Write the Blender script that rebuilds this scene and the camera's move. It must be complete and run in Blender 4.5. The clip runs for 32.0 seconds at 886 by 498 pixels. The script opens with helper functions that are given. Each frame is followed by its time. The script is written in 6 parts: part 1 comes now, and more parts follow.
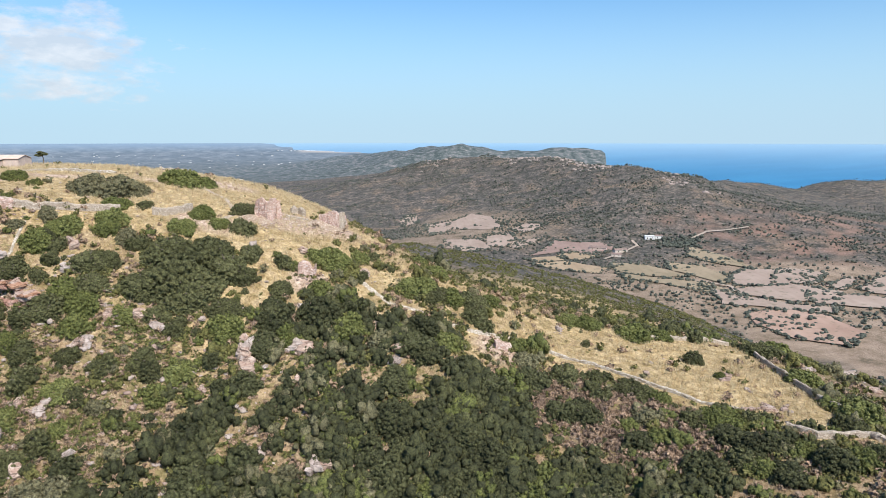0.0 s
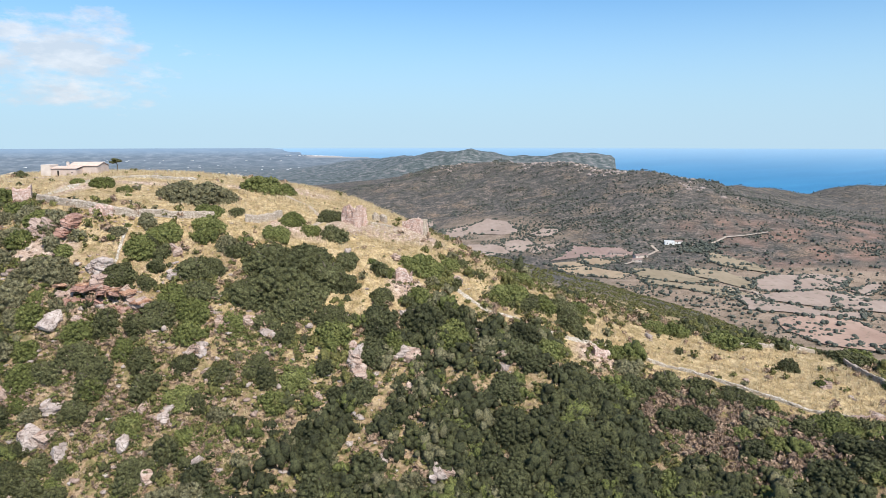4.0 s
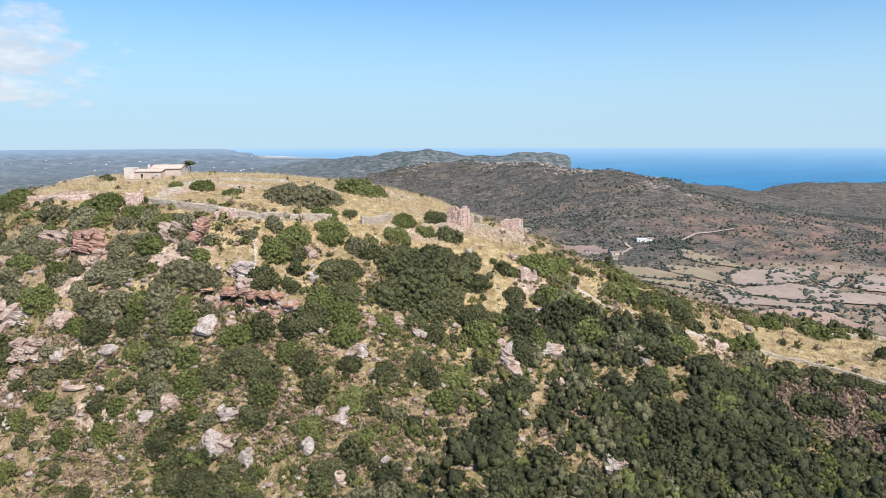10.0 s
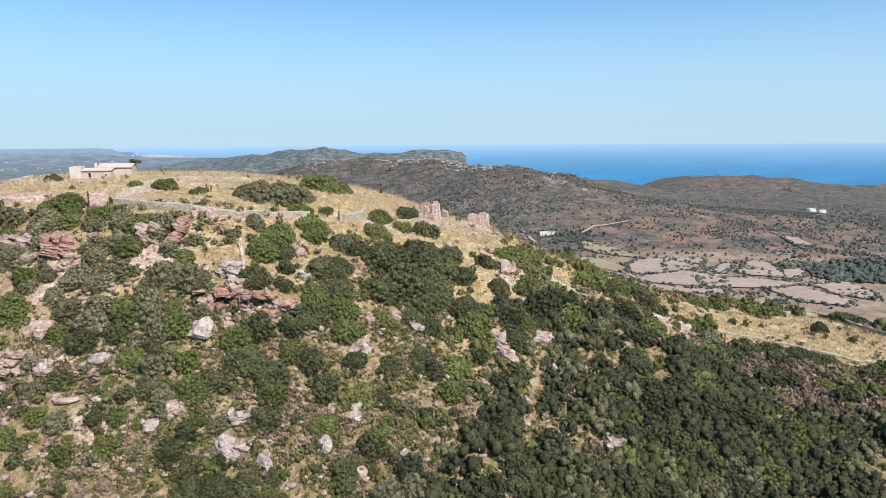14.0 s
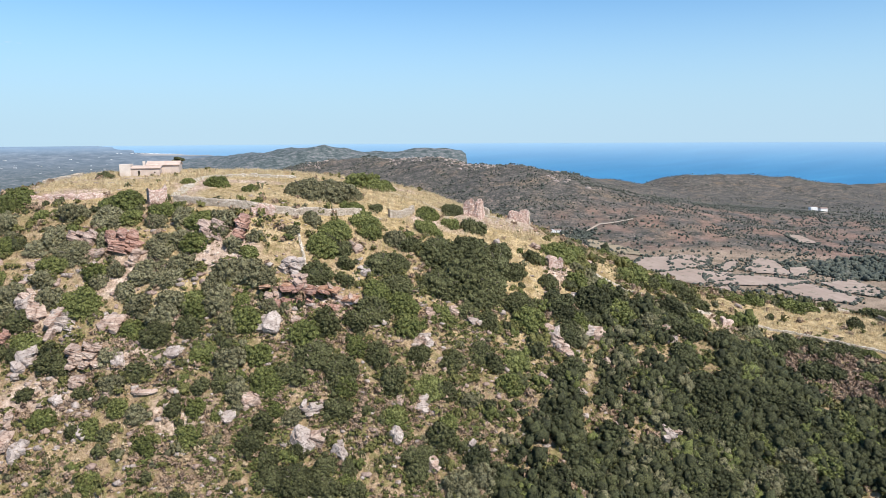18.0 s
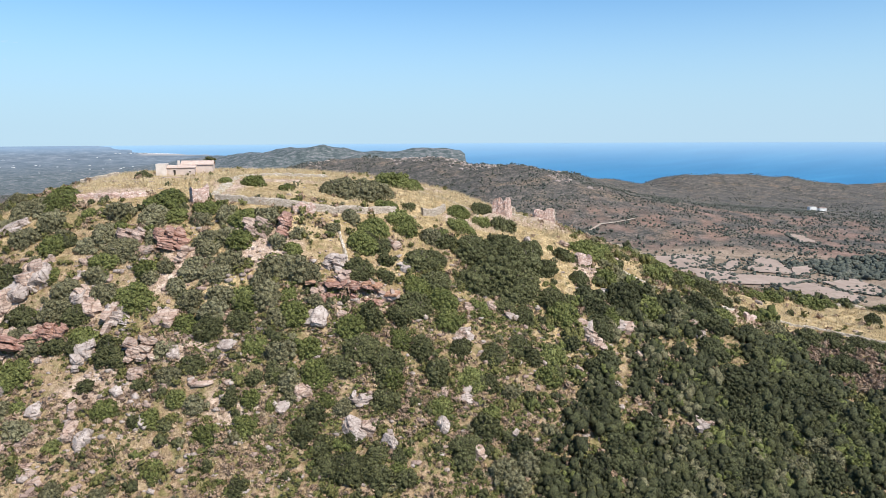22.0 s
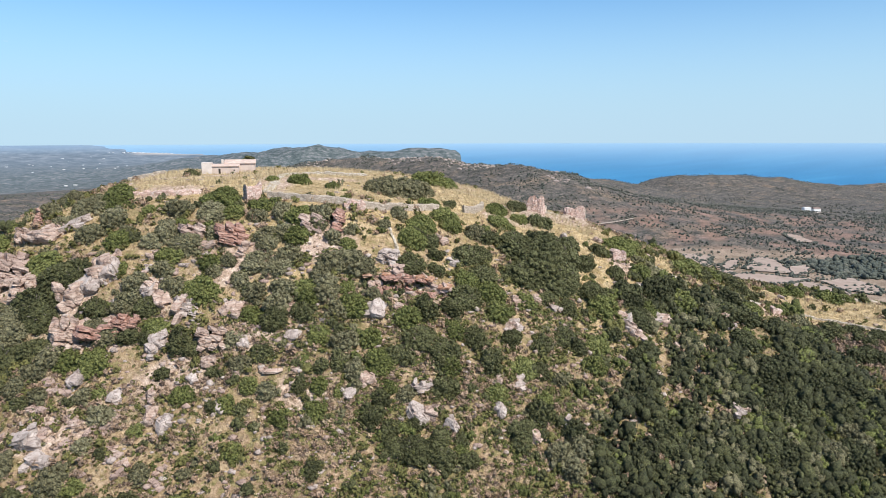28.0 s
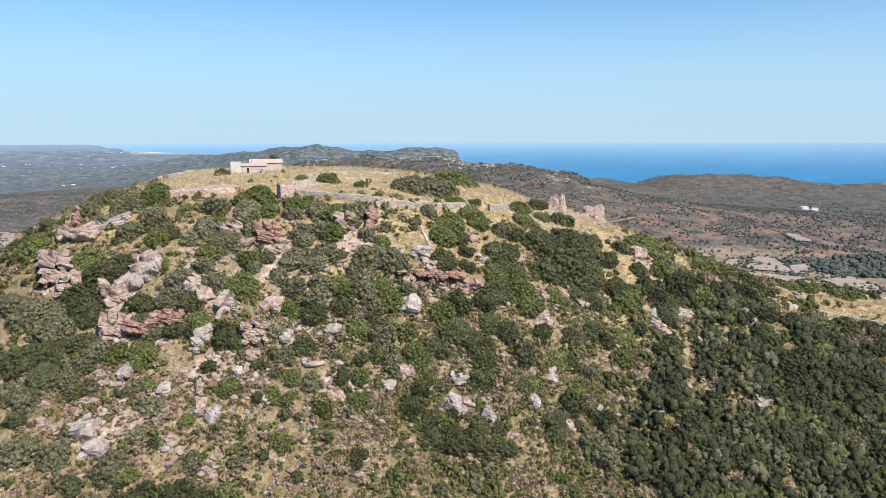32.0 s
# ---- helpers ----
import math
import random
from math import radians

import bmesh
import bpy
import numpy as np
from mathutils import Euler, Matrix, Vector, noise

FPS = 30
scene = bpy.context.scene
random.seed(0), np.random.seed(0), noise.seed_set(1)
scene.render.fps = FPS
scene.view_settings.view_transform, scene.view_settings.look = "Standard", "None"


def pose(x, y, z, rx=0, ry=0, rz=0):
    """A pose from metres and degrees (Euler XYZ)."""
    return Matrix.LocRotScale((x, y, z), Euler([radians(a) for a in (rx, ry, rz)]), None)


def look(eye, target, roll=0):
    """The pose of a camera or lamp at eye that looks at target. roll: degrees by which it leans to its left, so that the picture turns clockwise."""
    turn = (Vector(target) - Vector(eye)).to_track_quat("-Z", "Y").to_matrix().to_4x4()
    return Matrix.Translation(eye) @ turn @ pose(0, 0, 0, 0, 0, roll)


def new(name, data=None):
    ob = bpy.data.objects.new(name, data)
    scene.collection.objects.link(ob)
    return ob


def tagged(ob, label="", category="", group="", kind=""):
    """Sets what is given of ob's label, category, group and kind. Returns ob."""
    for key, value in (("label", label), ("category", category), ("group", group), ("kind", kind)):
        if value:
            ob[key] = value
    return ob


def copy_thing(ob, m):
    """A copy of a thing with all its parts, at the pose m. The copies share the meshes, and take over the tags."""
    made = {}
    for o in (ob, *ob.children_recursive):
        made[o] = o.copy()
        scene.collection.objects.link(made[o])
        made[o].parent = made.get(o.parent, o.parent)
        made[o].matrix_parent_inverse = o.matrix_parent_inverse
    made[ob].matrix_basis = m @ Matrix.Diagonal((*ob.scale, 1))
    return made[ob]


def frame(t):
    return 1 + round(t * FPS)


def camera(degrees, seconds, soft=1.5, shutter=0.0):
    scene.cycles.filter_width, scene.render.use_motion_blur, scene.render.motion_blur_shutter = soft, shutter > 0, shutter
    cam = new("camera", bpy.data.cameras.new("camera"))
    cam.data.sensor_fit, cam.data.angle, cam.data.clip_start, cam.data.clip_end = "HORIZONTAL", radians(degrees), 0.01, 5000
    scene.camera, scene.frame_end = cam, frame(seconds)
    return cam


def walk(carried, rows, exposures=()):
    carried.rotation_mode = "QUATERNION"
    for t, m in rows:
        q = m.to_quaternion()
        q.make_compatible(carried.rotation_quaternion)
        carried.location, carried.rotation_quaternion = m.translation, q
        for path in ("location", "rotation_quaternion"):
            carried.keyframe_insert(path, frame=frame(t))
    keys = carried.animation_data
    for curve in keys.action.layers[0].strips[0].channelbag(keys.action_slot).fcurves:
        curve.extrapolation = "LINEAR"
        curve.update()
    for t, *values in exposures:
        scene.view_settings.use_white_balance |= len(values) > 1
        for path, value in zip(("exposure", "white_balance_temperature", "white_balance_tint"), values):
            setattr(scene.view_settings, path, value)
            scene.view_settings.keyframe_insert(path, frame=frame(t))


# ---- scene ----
cam = camera(65.4, 32.0, soft=0.72)
METRES, EYE, TILT, LEAN, TURN = 100.0, 280.0, -9.2, 0.0, 0.0
ROWS = [
    (0.0, 0.0, 0.0, 0.0, 0.0, 0.0, -0.0),
    (0.5, -0.011, 0.0006, 0.0003, 0.02, 0.03, -0.01),
    (1.0, -0.0258, 0.0007, 0.0007, 0.08, 0.07, 0.01),
    (1.5, -0.0439, 0.0006, 0.0012, 0.16, 0.12, 0.0),
    (2.0, -0.0647, 0.0001, 0.0021, 0.22, 0.17, -0.03),
    (2.5, -0.0874, -0.0006, 0.003, 0.28, 0.23, -0.05),
    (3.0, -0.1114, -0.0019, 0.0036, 0.33, 0.31, -0.04),
    (3.5, -0.1369, -0.003, 0.004, 0.38, 0.36, -0.04),
    (5.5, -0.2464, -0.0084, 0.0059, 0.57, 0.45, -0.07),
    (6.0, -0.2742, -0.01, 0.0063, 0.6, 0.46, -0.07),
    (6.5, -0.3017, -0.0116, 0.0061, 0.65, 0.48, -0.07),
    (7.0, -0.3289, -0.0128, 0.0065, 0.64, 0.46, -0.08),
    (7.5, -0.3552, -0.0143, 0.0067, 0.33, 0.46, -0.04),
    (8.0, -0.3811, -0.0157, 0.0067, -0.13, 0.45, 0.05),
    (8.5, -0.4062, -0.017, 0.0066, -0.62, 0.44, 0.18),
    (9.0, -0.4307, -0.0181, 0.0065, -1.53, 0.43, 0.36),
    (9.5, -0.4547, -0.0191, 0.0062, -2.6, 0.4, 0.57),
    (10.0, -0.478, -0.0198, 0.0059, -3.63, 0.37, 0.76),
    (10.5, -0.5005, -0.0203, 0.0058, -4.65, 0.33, 0.96),
    (11.0, -0.5224, -0.0205, 0.0052, -5.58, 0.31, 1.15),
    (11.5, -0.5437, -0.0206, 0.0046, -6.44, 0.28, 1.32),
    (12.0, -0.5643, -0.0205, 0.0044, -7.54, 0.21, 1.53),
    (12.5, -0.584, -0.0195, 0.0042, -8.92, 0.15, 1.78),
    (13.0, -0.603, -0.018, 0.0041, -10.33, 0.06, 2.03),
    (13.5, -0.6211, -0.0166, 0.004, -11.5, -0.0, 2.24),
    (14.0, -0.6386, -0.0148, 0.0039, -12.32, -0.05, 2.38),
    (14.5, -0.6552, -0.0131, 0.004, -12.33, -0.06, 2.38),
    (16.5, -0.7074, -0.013, 0.0045, -12.38, -0.14, 2.34),
    (17.0, -0.7186, -0.0143, 0.0044, -12.43, -0.15, 2.33),
    (17.5, -0.7292, -0.0157, 0.0045, -12.47, -0.18, 2.33),
    (18.0, -0.7391, -0.0177, 0.0044, -12.5, -0.2, 2.34),
    (18.5, -0.749, -0.0197, 0.0044, -12.53, -0.22, 2.33),
    (19.0, -0.7585, -0.0219, 0.0043, -12.56, -0.23, 2.34),
    (19.5, -0.768, -0.0244, 0.0041, -12.58, -0.23, 2.34),
    (20.0, -0.7772, -0.0269, 0.0039, -12.6, -0.23, 2.35),
    (20.5, -0.7865, -0.0294, 0.0037, -12.63, -0.22, 2.35),
    (21.0, -0.7956, -0.032, 0.0033, -12.66, -0.22, 2.35),
    (21.5, -0.8046, -0.0345, 0.0029, -12.68, -0.22, 2.35),
    (22.0, -0.8137, -0.037, 0.0024, -12.72, -0.22, 2.35),
    (22.5, -0.8228, -0.0395, 0.002, -12.76, -0.23, 2.34),
    (23.0, -0.8318, -0.0421, 0.0017, -12.8, -0.23, 2.33),
    (23.5, -0.8408, -0.0446, 0.0012, -12.84, -0.24, 2.33),
    (24.0, -0.8497, -0.047, 0.0008, -12.88, -0.24, 2.32),
    (24.5, -0.8585, -0.0497, 0.0004, -12.92, -0.24, 2.32),
    (25.0, -0.8674, -0.0521, 0.0001, -12.97, -0.24, 2.32),
    (25.5, -0.8761, -0.0548, -0.0003, -13.02, -0.25, 2.31),
    (27.5, -0.9117, -0.0647, -0.0018, -13.25, -0.23, 2.3),
    (28.0, -0.9203, -0.0671, -0.0021, -13.3, -0.23, 2.3),
    (28.5, -0.929, -0.0696, -0.0021, -13.34, -0.24, 2.31),
    (29.0, -0.9377, -0.072, -0.0021, -13.38, -0.24, 2.3),
    (29.5, -0.9465, -0.0745, -0.0023, -13.42, -0.26, 2.29),
    (30.0, -0.955, -0.0771, -0.0025, -13.46, -0.27, 2.29),
    (30.5, -0.9636, -0.0796, -0.0027, -13.48, -0.27, 2.28),
    (31.0, -0.972, -0.0822, -0.0032, -13.52, -0.29, 2.29),
    (31.5, -0.9804, -0.0849, -0.0036, -13.55, -0.29, 2.31),
    (32.0, -0.9889, -0.0876, -0.0041, -13.58, -0.28, 2.33),
]
walk(cam, [(t, pose(0, 0, EYE, TILT, LEAN, TURN) @ pose(METRES * x, METRES * y, METRES * z, 90 + pitch, roll, yaw)) for t, x, y, z, yaw, pitch, roll in ROWS], exposures=((0.0, 0.35), (32.0, 0.35)))

# ---- daylight ----
SUN_ELEVATION, SUN_AZIMUTH = radians(48), radians(150)   # clockwise from +y: high sun over the right shoulder
world = bpy.data.worlds.new("sky")
scene.world = world
world.use_nodes = True
wn, wl = world.node_tree.nodes, world.node_tree.links
sky = wn.new("ShaderNodeTexSky")
sky.sky_type, sky.sun_disc = "NISHITA", False
sky.sun_elevation, sky.sun_rotation = SUN_ELEVATION, SUN_AZIMUTH
sky.altitude, sky.air_density, sky.dust_density, sky.ozone_density = 280, 1.0, 0.0, 2.5


def world_node(kind, **settings):
    n = wn.new(kind)
    for key, v in settings.items():
        n.inputs[key].default_value = v
    return n


coord = wn.new("ShaderNodeTexCoord")
split = wn.new("ShaderNodeSeparateXYZ")
wl.new(coord.outputs["Generated"], split.inputs[0])
# Pale summer haze towards the horizon.
haze = wn.new("ShaderNodeValToRGB")
haze.color_ramp.elements[0].position, haze.color_ramp.elements[0].color = 0.0, (0.92, 0.92, 0.92, 1)
haze.color_ramp.elements[1].position, haze.color_ramp.elements[1].color = 0.26, (0.0, 0.0, 0.0, 1)
haze.color_ramp.interpolation = "EASE"
wl.new(split.outputs["Z"], haze.inputs["Fac"])
blend = wn.new("ShaderNodeMix")
blend.data_type = "RGBA"
blend.inputs[7].default_value = (4.75, 6.65, 8.35, 1)
wl.new(haze.outputs["Color"], blend.inputs[0])
tint = wn.new("ShaderNodeMix")
tint.data_type, tint.blend_type = "RGBA", "MULTIPLY"
tint.inputs[0].default_value = 1.0
tint.inputs[7].default_value = (0.73, 1.17, 1.46, 1)
wl.new(sky.outputs["Color"], tint.inputs[6])
wl.new(tint.outputs[2], blend.inputs[6])
# One bank of fair-weather cloud beyond the plain.
place = wn.new("ShaderNodeMapping")
place.inputs["Location"].default_value = (0.482, -0.868, -0.099)
wl.new(coord.outputs["Generated"], place.inputs["Vector"])
squash = wn.new("ShaderNodeMapping")
squash.inputs["Scale"].default_value = (6.5, 6.5, 15.5)
wl.new(place.outputs["Vector"], squash.inputs["Vector"])
ball = wn.new("ShaderNodeVectorMath")
ball.operation = "LENGTH"
wl.new(squash.outputs["Vector"], ball.inputs[0])
puffs = world_node("ShaderNodeTexNoise", Scale=13.0, Detail=8.0, Roughness=0.62)
stretch = wn.new("ShaderNodeMapping")
stretch.inputs["Scale"].default_value = (1.0, 1.0, 2.6)
wl.new(coord.outputs["Generated"], stretch.inputs["Vector"])
wl.new(stretch.outputs["Vector"], puffs.inputs["Vector"])
less = wn.new("ShaderNodeMath")
less.operation = "MULTIPLY_ADD"
wl.new(ball.outputs["Value"], less.inputs[0])
less.inputs[1].default_value = -0.62
sharpen = wn.new("ShaderNodeMapRange")
sharpen.inputs["From Min"].default_value, sharpen.inputs["From Max"].default_value = 0.20, 0.66
wl.new(puffs.outputs["Fac"], sharpen.inputs["Value"])
wl.new(sharpen.outputs["Result"], less.inputs[2])
thick = wn.new("ShaderNodeValToRGB")
thick.color_ramp.elements[0].position, thick.color_ramp.elements[0].color = 0.10, (0, 0, 0, 1)
thick.color_ramp.elements[1].position, thick.color_ramp.elements[1].color = 0.50, (0.72, 0.72, 0.72, 1)
wl.new(less.outputs[0], thick.inputs["Fac"])
cloud = wn.new("ShaderNodeMix")
cloud.data_type = "RGBA"
billow = world_node("ShaderNodeTexNoise", Scale=24.0, Detail=5.0, Roughness=0.55)
wl.new(stretch.outputs["Vector"], billow.inputs["Vector"])
shade = wn.new("ShaderNodeValToRGB")
shade.color_ramp.elements[0].position, shade.color_ramp.elements[0].color = 0.40, (0.66, 0.70, 0.77, 1)
shade.color_ramp.elements[1].position, shade.color_ramp.elements[1].color = 0.62, (0.86, 0.86, 0.89, 1)
wl.new(billow.outputs["Fac"], shade.inputs["Fac"])
lit = wn.new("ShaderNodeVectorMath")
lit.operation = "SCALE"
lit.inputs["Scale"].default_value = 10.0
wl.new(shade.outputs["Color"], lit.inputs[0])
wl.new(lit.outputs["Vector"], cloud.inputs[7])
wl.new(thick.outputs["Color"], cloud.inputs[0])
wl.new(blend.outputs[2], cloud.inputs[6])
wl.new(cloud.outputs[2], wn["Background"].inputs["Color"])
wn["Background"].inputs["Strength"].default_value = 0.083
sun = new("sun", bpy.data.lights.new("sun", "SUN"))
sun.data.energy, sun.data.angle, sun.data.color = 4.9, radians(0.6), (1.0, 0.95, 0.88)
sun.matrix_world = look((math.sin(SUN_AZIMUTH) * 500, math.cos(SUN_AZIMUTH) * 500, 500 * math.tan(SUN_ELEVATION)), (0, 0, 0))

# ---- lie of the land ----
rng = np.random.default_rng(7)
TABLE = rng.random((8, 256, 256))


def value_noise(x, y, seed):
    xi, yi = np.floor(x).astype(int), np.floor(y).astype(int)
    u, v = x - xi, y - yi
    u, v = u * u * (3 - 2 * u), v * v * (3 - 2 * v)
    tab = TABLE[seed % 8]
    a, b = tab[yi % 256, xi % 256], tab[yi % 256, (xi + 1) % 256]
    c, d = tab[(yi + 1) % 256, xi % 256], tab[(yi + 1) % 256, (xi + 1) % 256]
    return (a * (1 - u) + b * u) * (1 - v) + (c * (1 - u) + d * u) * v


def fbm(x, y, size, octaves=4, seed=0):
    """Smooth noise between -1 and 1, with features of that size in metres."""
    total, amp, norm = 0.0, 1.0, 0.0
    for k in range(octaves):
        total = total + amp * (2 * value_noise(x / size * 2 ** k + 37.3 * k, y / size * 2 ** k + 11.7 * k, seed + k) - 1)
        norm, amp = norm + amp, amp * 0.5
    return total / norm


def smooth(lo, hi, v):
    t = np.clip((v - lo) / (hi - lo), 0, 1)
    return t * t * (3 - 2 * t)


def inside(outline, x, y):
    hit = np.zeros(x.shape, bool)
    for (ax, ay), (bx, by) in zip(outline, outline[1:] + outline[:1]):
        if ay != by:
            hit ^= ((ay > y) != (by > y)) & (x < (bx - ax) * (y - ay) / (by - ay) + ax)
    return hit


# The straw-grown slope below the towers.
STRAW_SLOPE = [(-25, 147), (-18, 148), (-10, 145), (1, 141), (11, 140), (22, 138), (34, 134), (30, 121), (18, 119.5), (12, 121), (4, 118.5), (-4, 120), (-13, 123), (-17, 128), (-25, 123), (-28, 130), (-27, 142)]

def heath_patch(x, y):
    """The withered, brownish clearing below the spur path."""
    return smooth(14, 7, np.hypot((x - 28) * 0.75, y - 99 + 0.35 * (x - 28)))


# Cross-sections of the hill: heights every 20 m from x = -220 to 160, at each y.
SECTION_X = np.arange(-220, 161, 20.0)
SECTIONS = {
    40: (189, 194, 199, 203, 205, 206, 206, 204, 203, 203, 206, 212, 219, 225, 226, 223, 217, 211, 205, 200),
    80: (198, 208, 218, 226, 232, 234, 234, 234, 233, 231, 228, 228, 231, 235, 237, 232, 224, 216, 207, 199),
    100: (202, 214, 226, 237, 244, 247, 250, 251, 250, 246, 242, 240, 237, 237, 238, 234, 226, 217, 208, 199),
    120: (205, 218, 232, 246, 256, 263, 265, 267, 263, 259, 254, 248, 242, 240, 238, 234, 227, 218, 208, 198),
    140: (208, 222, 237, 252, 265, 271, 272, 271, 269, 265, 260, 252, 245, 241, 237, 232, 225, 217, 207, 197),
    155: (210, 224, 239, 254, 265, 272, 273, 273, 271, 266, 260, 249, 242, 236, 231, 226, 220, 213, 204, 194),
    170: (211, 226, 240, 254, 266, 272, 273, 273, 271, 267, 257, 241, 236, 231, 226, 222, 216, 209, 201, 192),
    210: (213, 225, 236, 245, 253, 258, 261, 262, 260, 254, 243, 234, 229, 226, 222, 219, 213, 206, 198, 189),
    260: (206, 213, 218, 222, 225, 227, 228, 229, 230, 231, 229, 224, 221, 219, 216, 211, 205, 198, 190, 181),
    320: (176, 182, 188, 194, 200, 206, 211, 216, 220, 222, 221, 218, 215, 212, 208, 203, 197, 191, 184, 176),
    380: (164, 170, 176, 182, 188, 194, 200, 206, 212, 217, 218, 214, 211, 207, 202, 197, 191, 186, 179, 171),
    440: (150, 155, 160, 166, 172, 178, 184, 192, 200, 208, 212, 208, 205, 200, 195, 190, 184, 178, 172, 165),
    500: (140, 143, 146, 150, 154, 160, 166, 172, 178, 184, 190, 186, 184, 180, 175, 171, 167, 163, 158, 153),
}


def hermite(xk, yk, x):
    """Smooth curve through the knots; yk may have more columns."""
    xk, yk = np.asarray(xk, float), np.asarray(yk, float)
    m = np.empty_like(yk)
    d = (yk[1:] - yk[:-1]) / (xk[1:] - xk[:-1]).reshape((-1,) + (1,) * (yk.ndim - 1))
    m[1:-1], m[0], m[-1] = (d[1:] + d[:-1]) / 2, d[0], d[-1]
    i = np.clip(np.searchsorted(xk, x) - 1, 0, len(xk) - 2)
    h = xk[i + 1] - xk[i]
    return i, (x - xk[i]) / h, h, m


def hill(x, y):
    ys = np.array(sorted(SECTIONS), float)
    z = np.array([SECTIONS[int(k)] for k in ys], float)
    cx, cy = np.clip(x, -220, 160), np.clip(y, 40, 500)
    i, u, hx, _ = hermite(SECTION_X, z[0], cx)
    rows = []
    for k in range(len(ys)):
        _, _, _, m = hermite(SECTION_X, z[k], cx)
        rows.append((2 * u**3 - 3 * u**2 + 1) * z[k][i] + (u**3 - 2 * u**2 + u) * hx * m[i] + (3 * u**2 - 2 * u**3) * z[k][i + 1] + (u**3 - u**2) * hx * m[i + 1])
    rows = np.array(rows)
    j, v, hy, m = hermite(ys, rows.reshape(len(ys), -1), cy.ravel())
    flat, n = rows.reshape(len(ys), -1), np.arange(cx.size)
    out = (2 * v**3 - 3 * v**2 + 1) * flat[j, n] + (v**3 - 2 * v**2 + v) * hy * m[j, n] + (3 * v**2 - 2 * v**3) * flat[j + 1, n] + (v**3 - v**2) * hy * m[j + 1, n]
    return out.reshape(np.shape(cx)) - 0.5 * np.hypot(x - cx, y - cy)


# Ridges round the valley: crest points (x, y, height) and the width of the slopes.
RIDGES = (
    ("rocky ridge", ((365, 980, 199), (340, 1025, 215), (315, 1085, 230), (265, 1190, 233), (205, 1305, 241), (130, 1375, 240), (55, 1450, 241), (-15, 1450, 231), (-95, 1395, 205), (-135, 1240, 173)), 230),
    ("headland", ((675, 2925, 222), (620, 2880, 236), (515, 2900, 235), (378, 2858, 233), (239, 2877, 229), (147, 2886, 242), (45, 2892, 252), (-79, 3195, 233), (-212, 3493, 213), (-373, 3885, 201), (-549, 4170, 181), (-720, 4420, 140)), 420),
    ("saddle", ((315, 1200, 222), (440, 1430, 201), (625, 1685, 178), (815, 1825, 163), (945, 1870, 145), (1000, 1890, 112)), 220),
    ("coast hill", ((1000, 1790, 118), (1075, 1850, 172), (1245, 1855, 173), (1400, 1795, 156), (1505, 1770, 141), (1615, 1805, 130), (1780, 1780, 136)), 210),
    ("red bank", ((260, 900, 164), (345, 940, 166), (400, 915, 158)), 60),
    ("low hills", ((450, 885, 153), (520, 850, 158), (645, 1005, 156)), 110),
    ("wooded rise", ((-820, 1150, 165), (-585, 1405, 172), (-450, 1700, 160)), 260),
)
# Distance of the coast by bearing, clockwise from +y.
COAST = ((-180, 60000), (-17, 60000), (-14, 40000), (-12, 22000), (-10.5, 18500), (-9, 17000), (-6.8, 16000), (-5.6, 9000), (2, 7500), (12.4, 6500), (13.2, 3300), (15, 3200), (35, 3200), (42, 3900), (60, 3900), (75, 30000), (180, 30000))


def ground(x, y):
    """Height of the land at true distances."""
    x, y = np.asarray(x, float), np.asarray(y, float)
    r, bearing = np.hypot(x, y), np.degrees(np.arctan2(x, y))
    base = 143 - 60 * smooth(1200, 3800, r) - 72 * smooth(3800, 15000, r)
    base = base + fbm(x, y, 260, 4, 1) * 5 * smooth(250, 900, r) + fbm(x, y, 1400, 3, 3) * 22 * smooth(1500, 4000, r) * (1 - 0.85 * smooth(8000, 15000, r))
    base = base - 28 * smooth(1200, 1900, r) * smooth(11, 16, bearing) * smooth(75, 60, bearing)
    z = base
    for _, crest, width in RIDGES:
        lift, nearest = np.zeros(x.shape), np.full(x.shape, 9.0)
        for (ax, ay, az), (bx, by, bz) in zip(crest, crest[1:]):
            k = np.clip(((x - ax) * (bx - ax) + (y - ay) * (by - ay)) / ((bx - ax) ** 2 + (by - ay) ** 2), 0, 1)
            d = np.hypot(x - ax - k * (bx - ax), y - ay - k * (by - ay)) / width
            nearest = np.minimum(nearest, d)
            lift = np.maximum(lift, (az + k * (bz - az) - base) * np.exp(-d ** 1.4))
        rough = 1 + 0.24 * fbm(x, y, width * 0.6, 5, 5) * smooth(0.05, 0.7, nearest) + 0.10 * fbm(x, y, width * 0.22, 4, 2)
        z = np.maximum(z, base + lift * rough)
    shore = np.interp(bearing, [b for b, _ in COAST], [d for _, d in COAST]) * (1 + 0.05 * fbm(bearing * 12, r * 0 + 4, 60, 3, 4))
    run = 250 + 900 * smooth(11, 15, bearing) * smooth(75, 60, bearing) + 0.3 * shore * smooth(-5, -6, bearing)
    z = z - (z + 25) * smooth(0, 1, (r - shore + run) / (run + 60))
    h = hill(x, y)
    near = smooth(330, 180, np.hypot(x + 40, y - 140))
    h = h + near * (1 - 0.6 * smooth(120, 135, y) * smooth(-140, -120, x) * smooth(-10, -30, x)) * (0.55 * fbm(x, y, 14, 4, 0) + 0.25 * fbm(x, y, 3.5, 2, 6))
    k = np.clip(0.5 + (h - z) / 24, 0, 1)
    return z * (1 - k) + h * k + 6 * k * (1 - k)


NEAR_LIMIT, FAR_SPAN, EYE_Z = 2500.0, 2300.0, 280.0


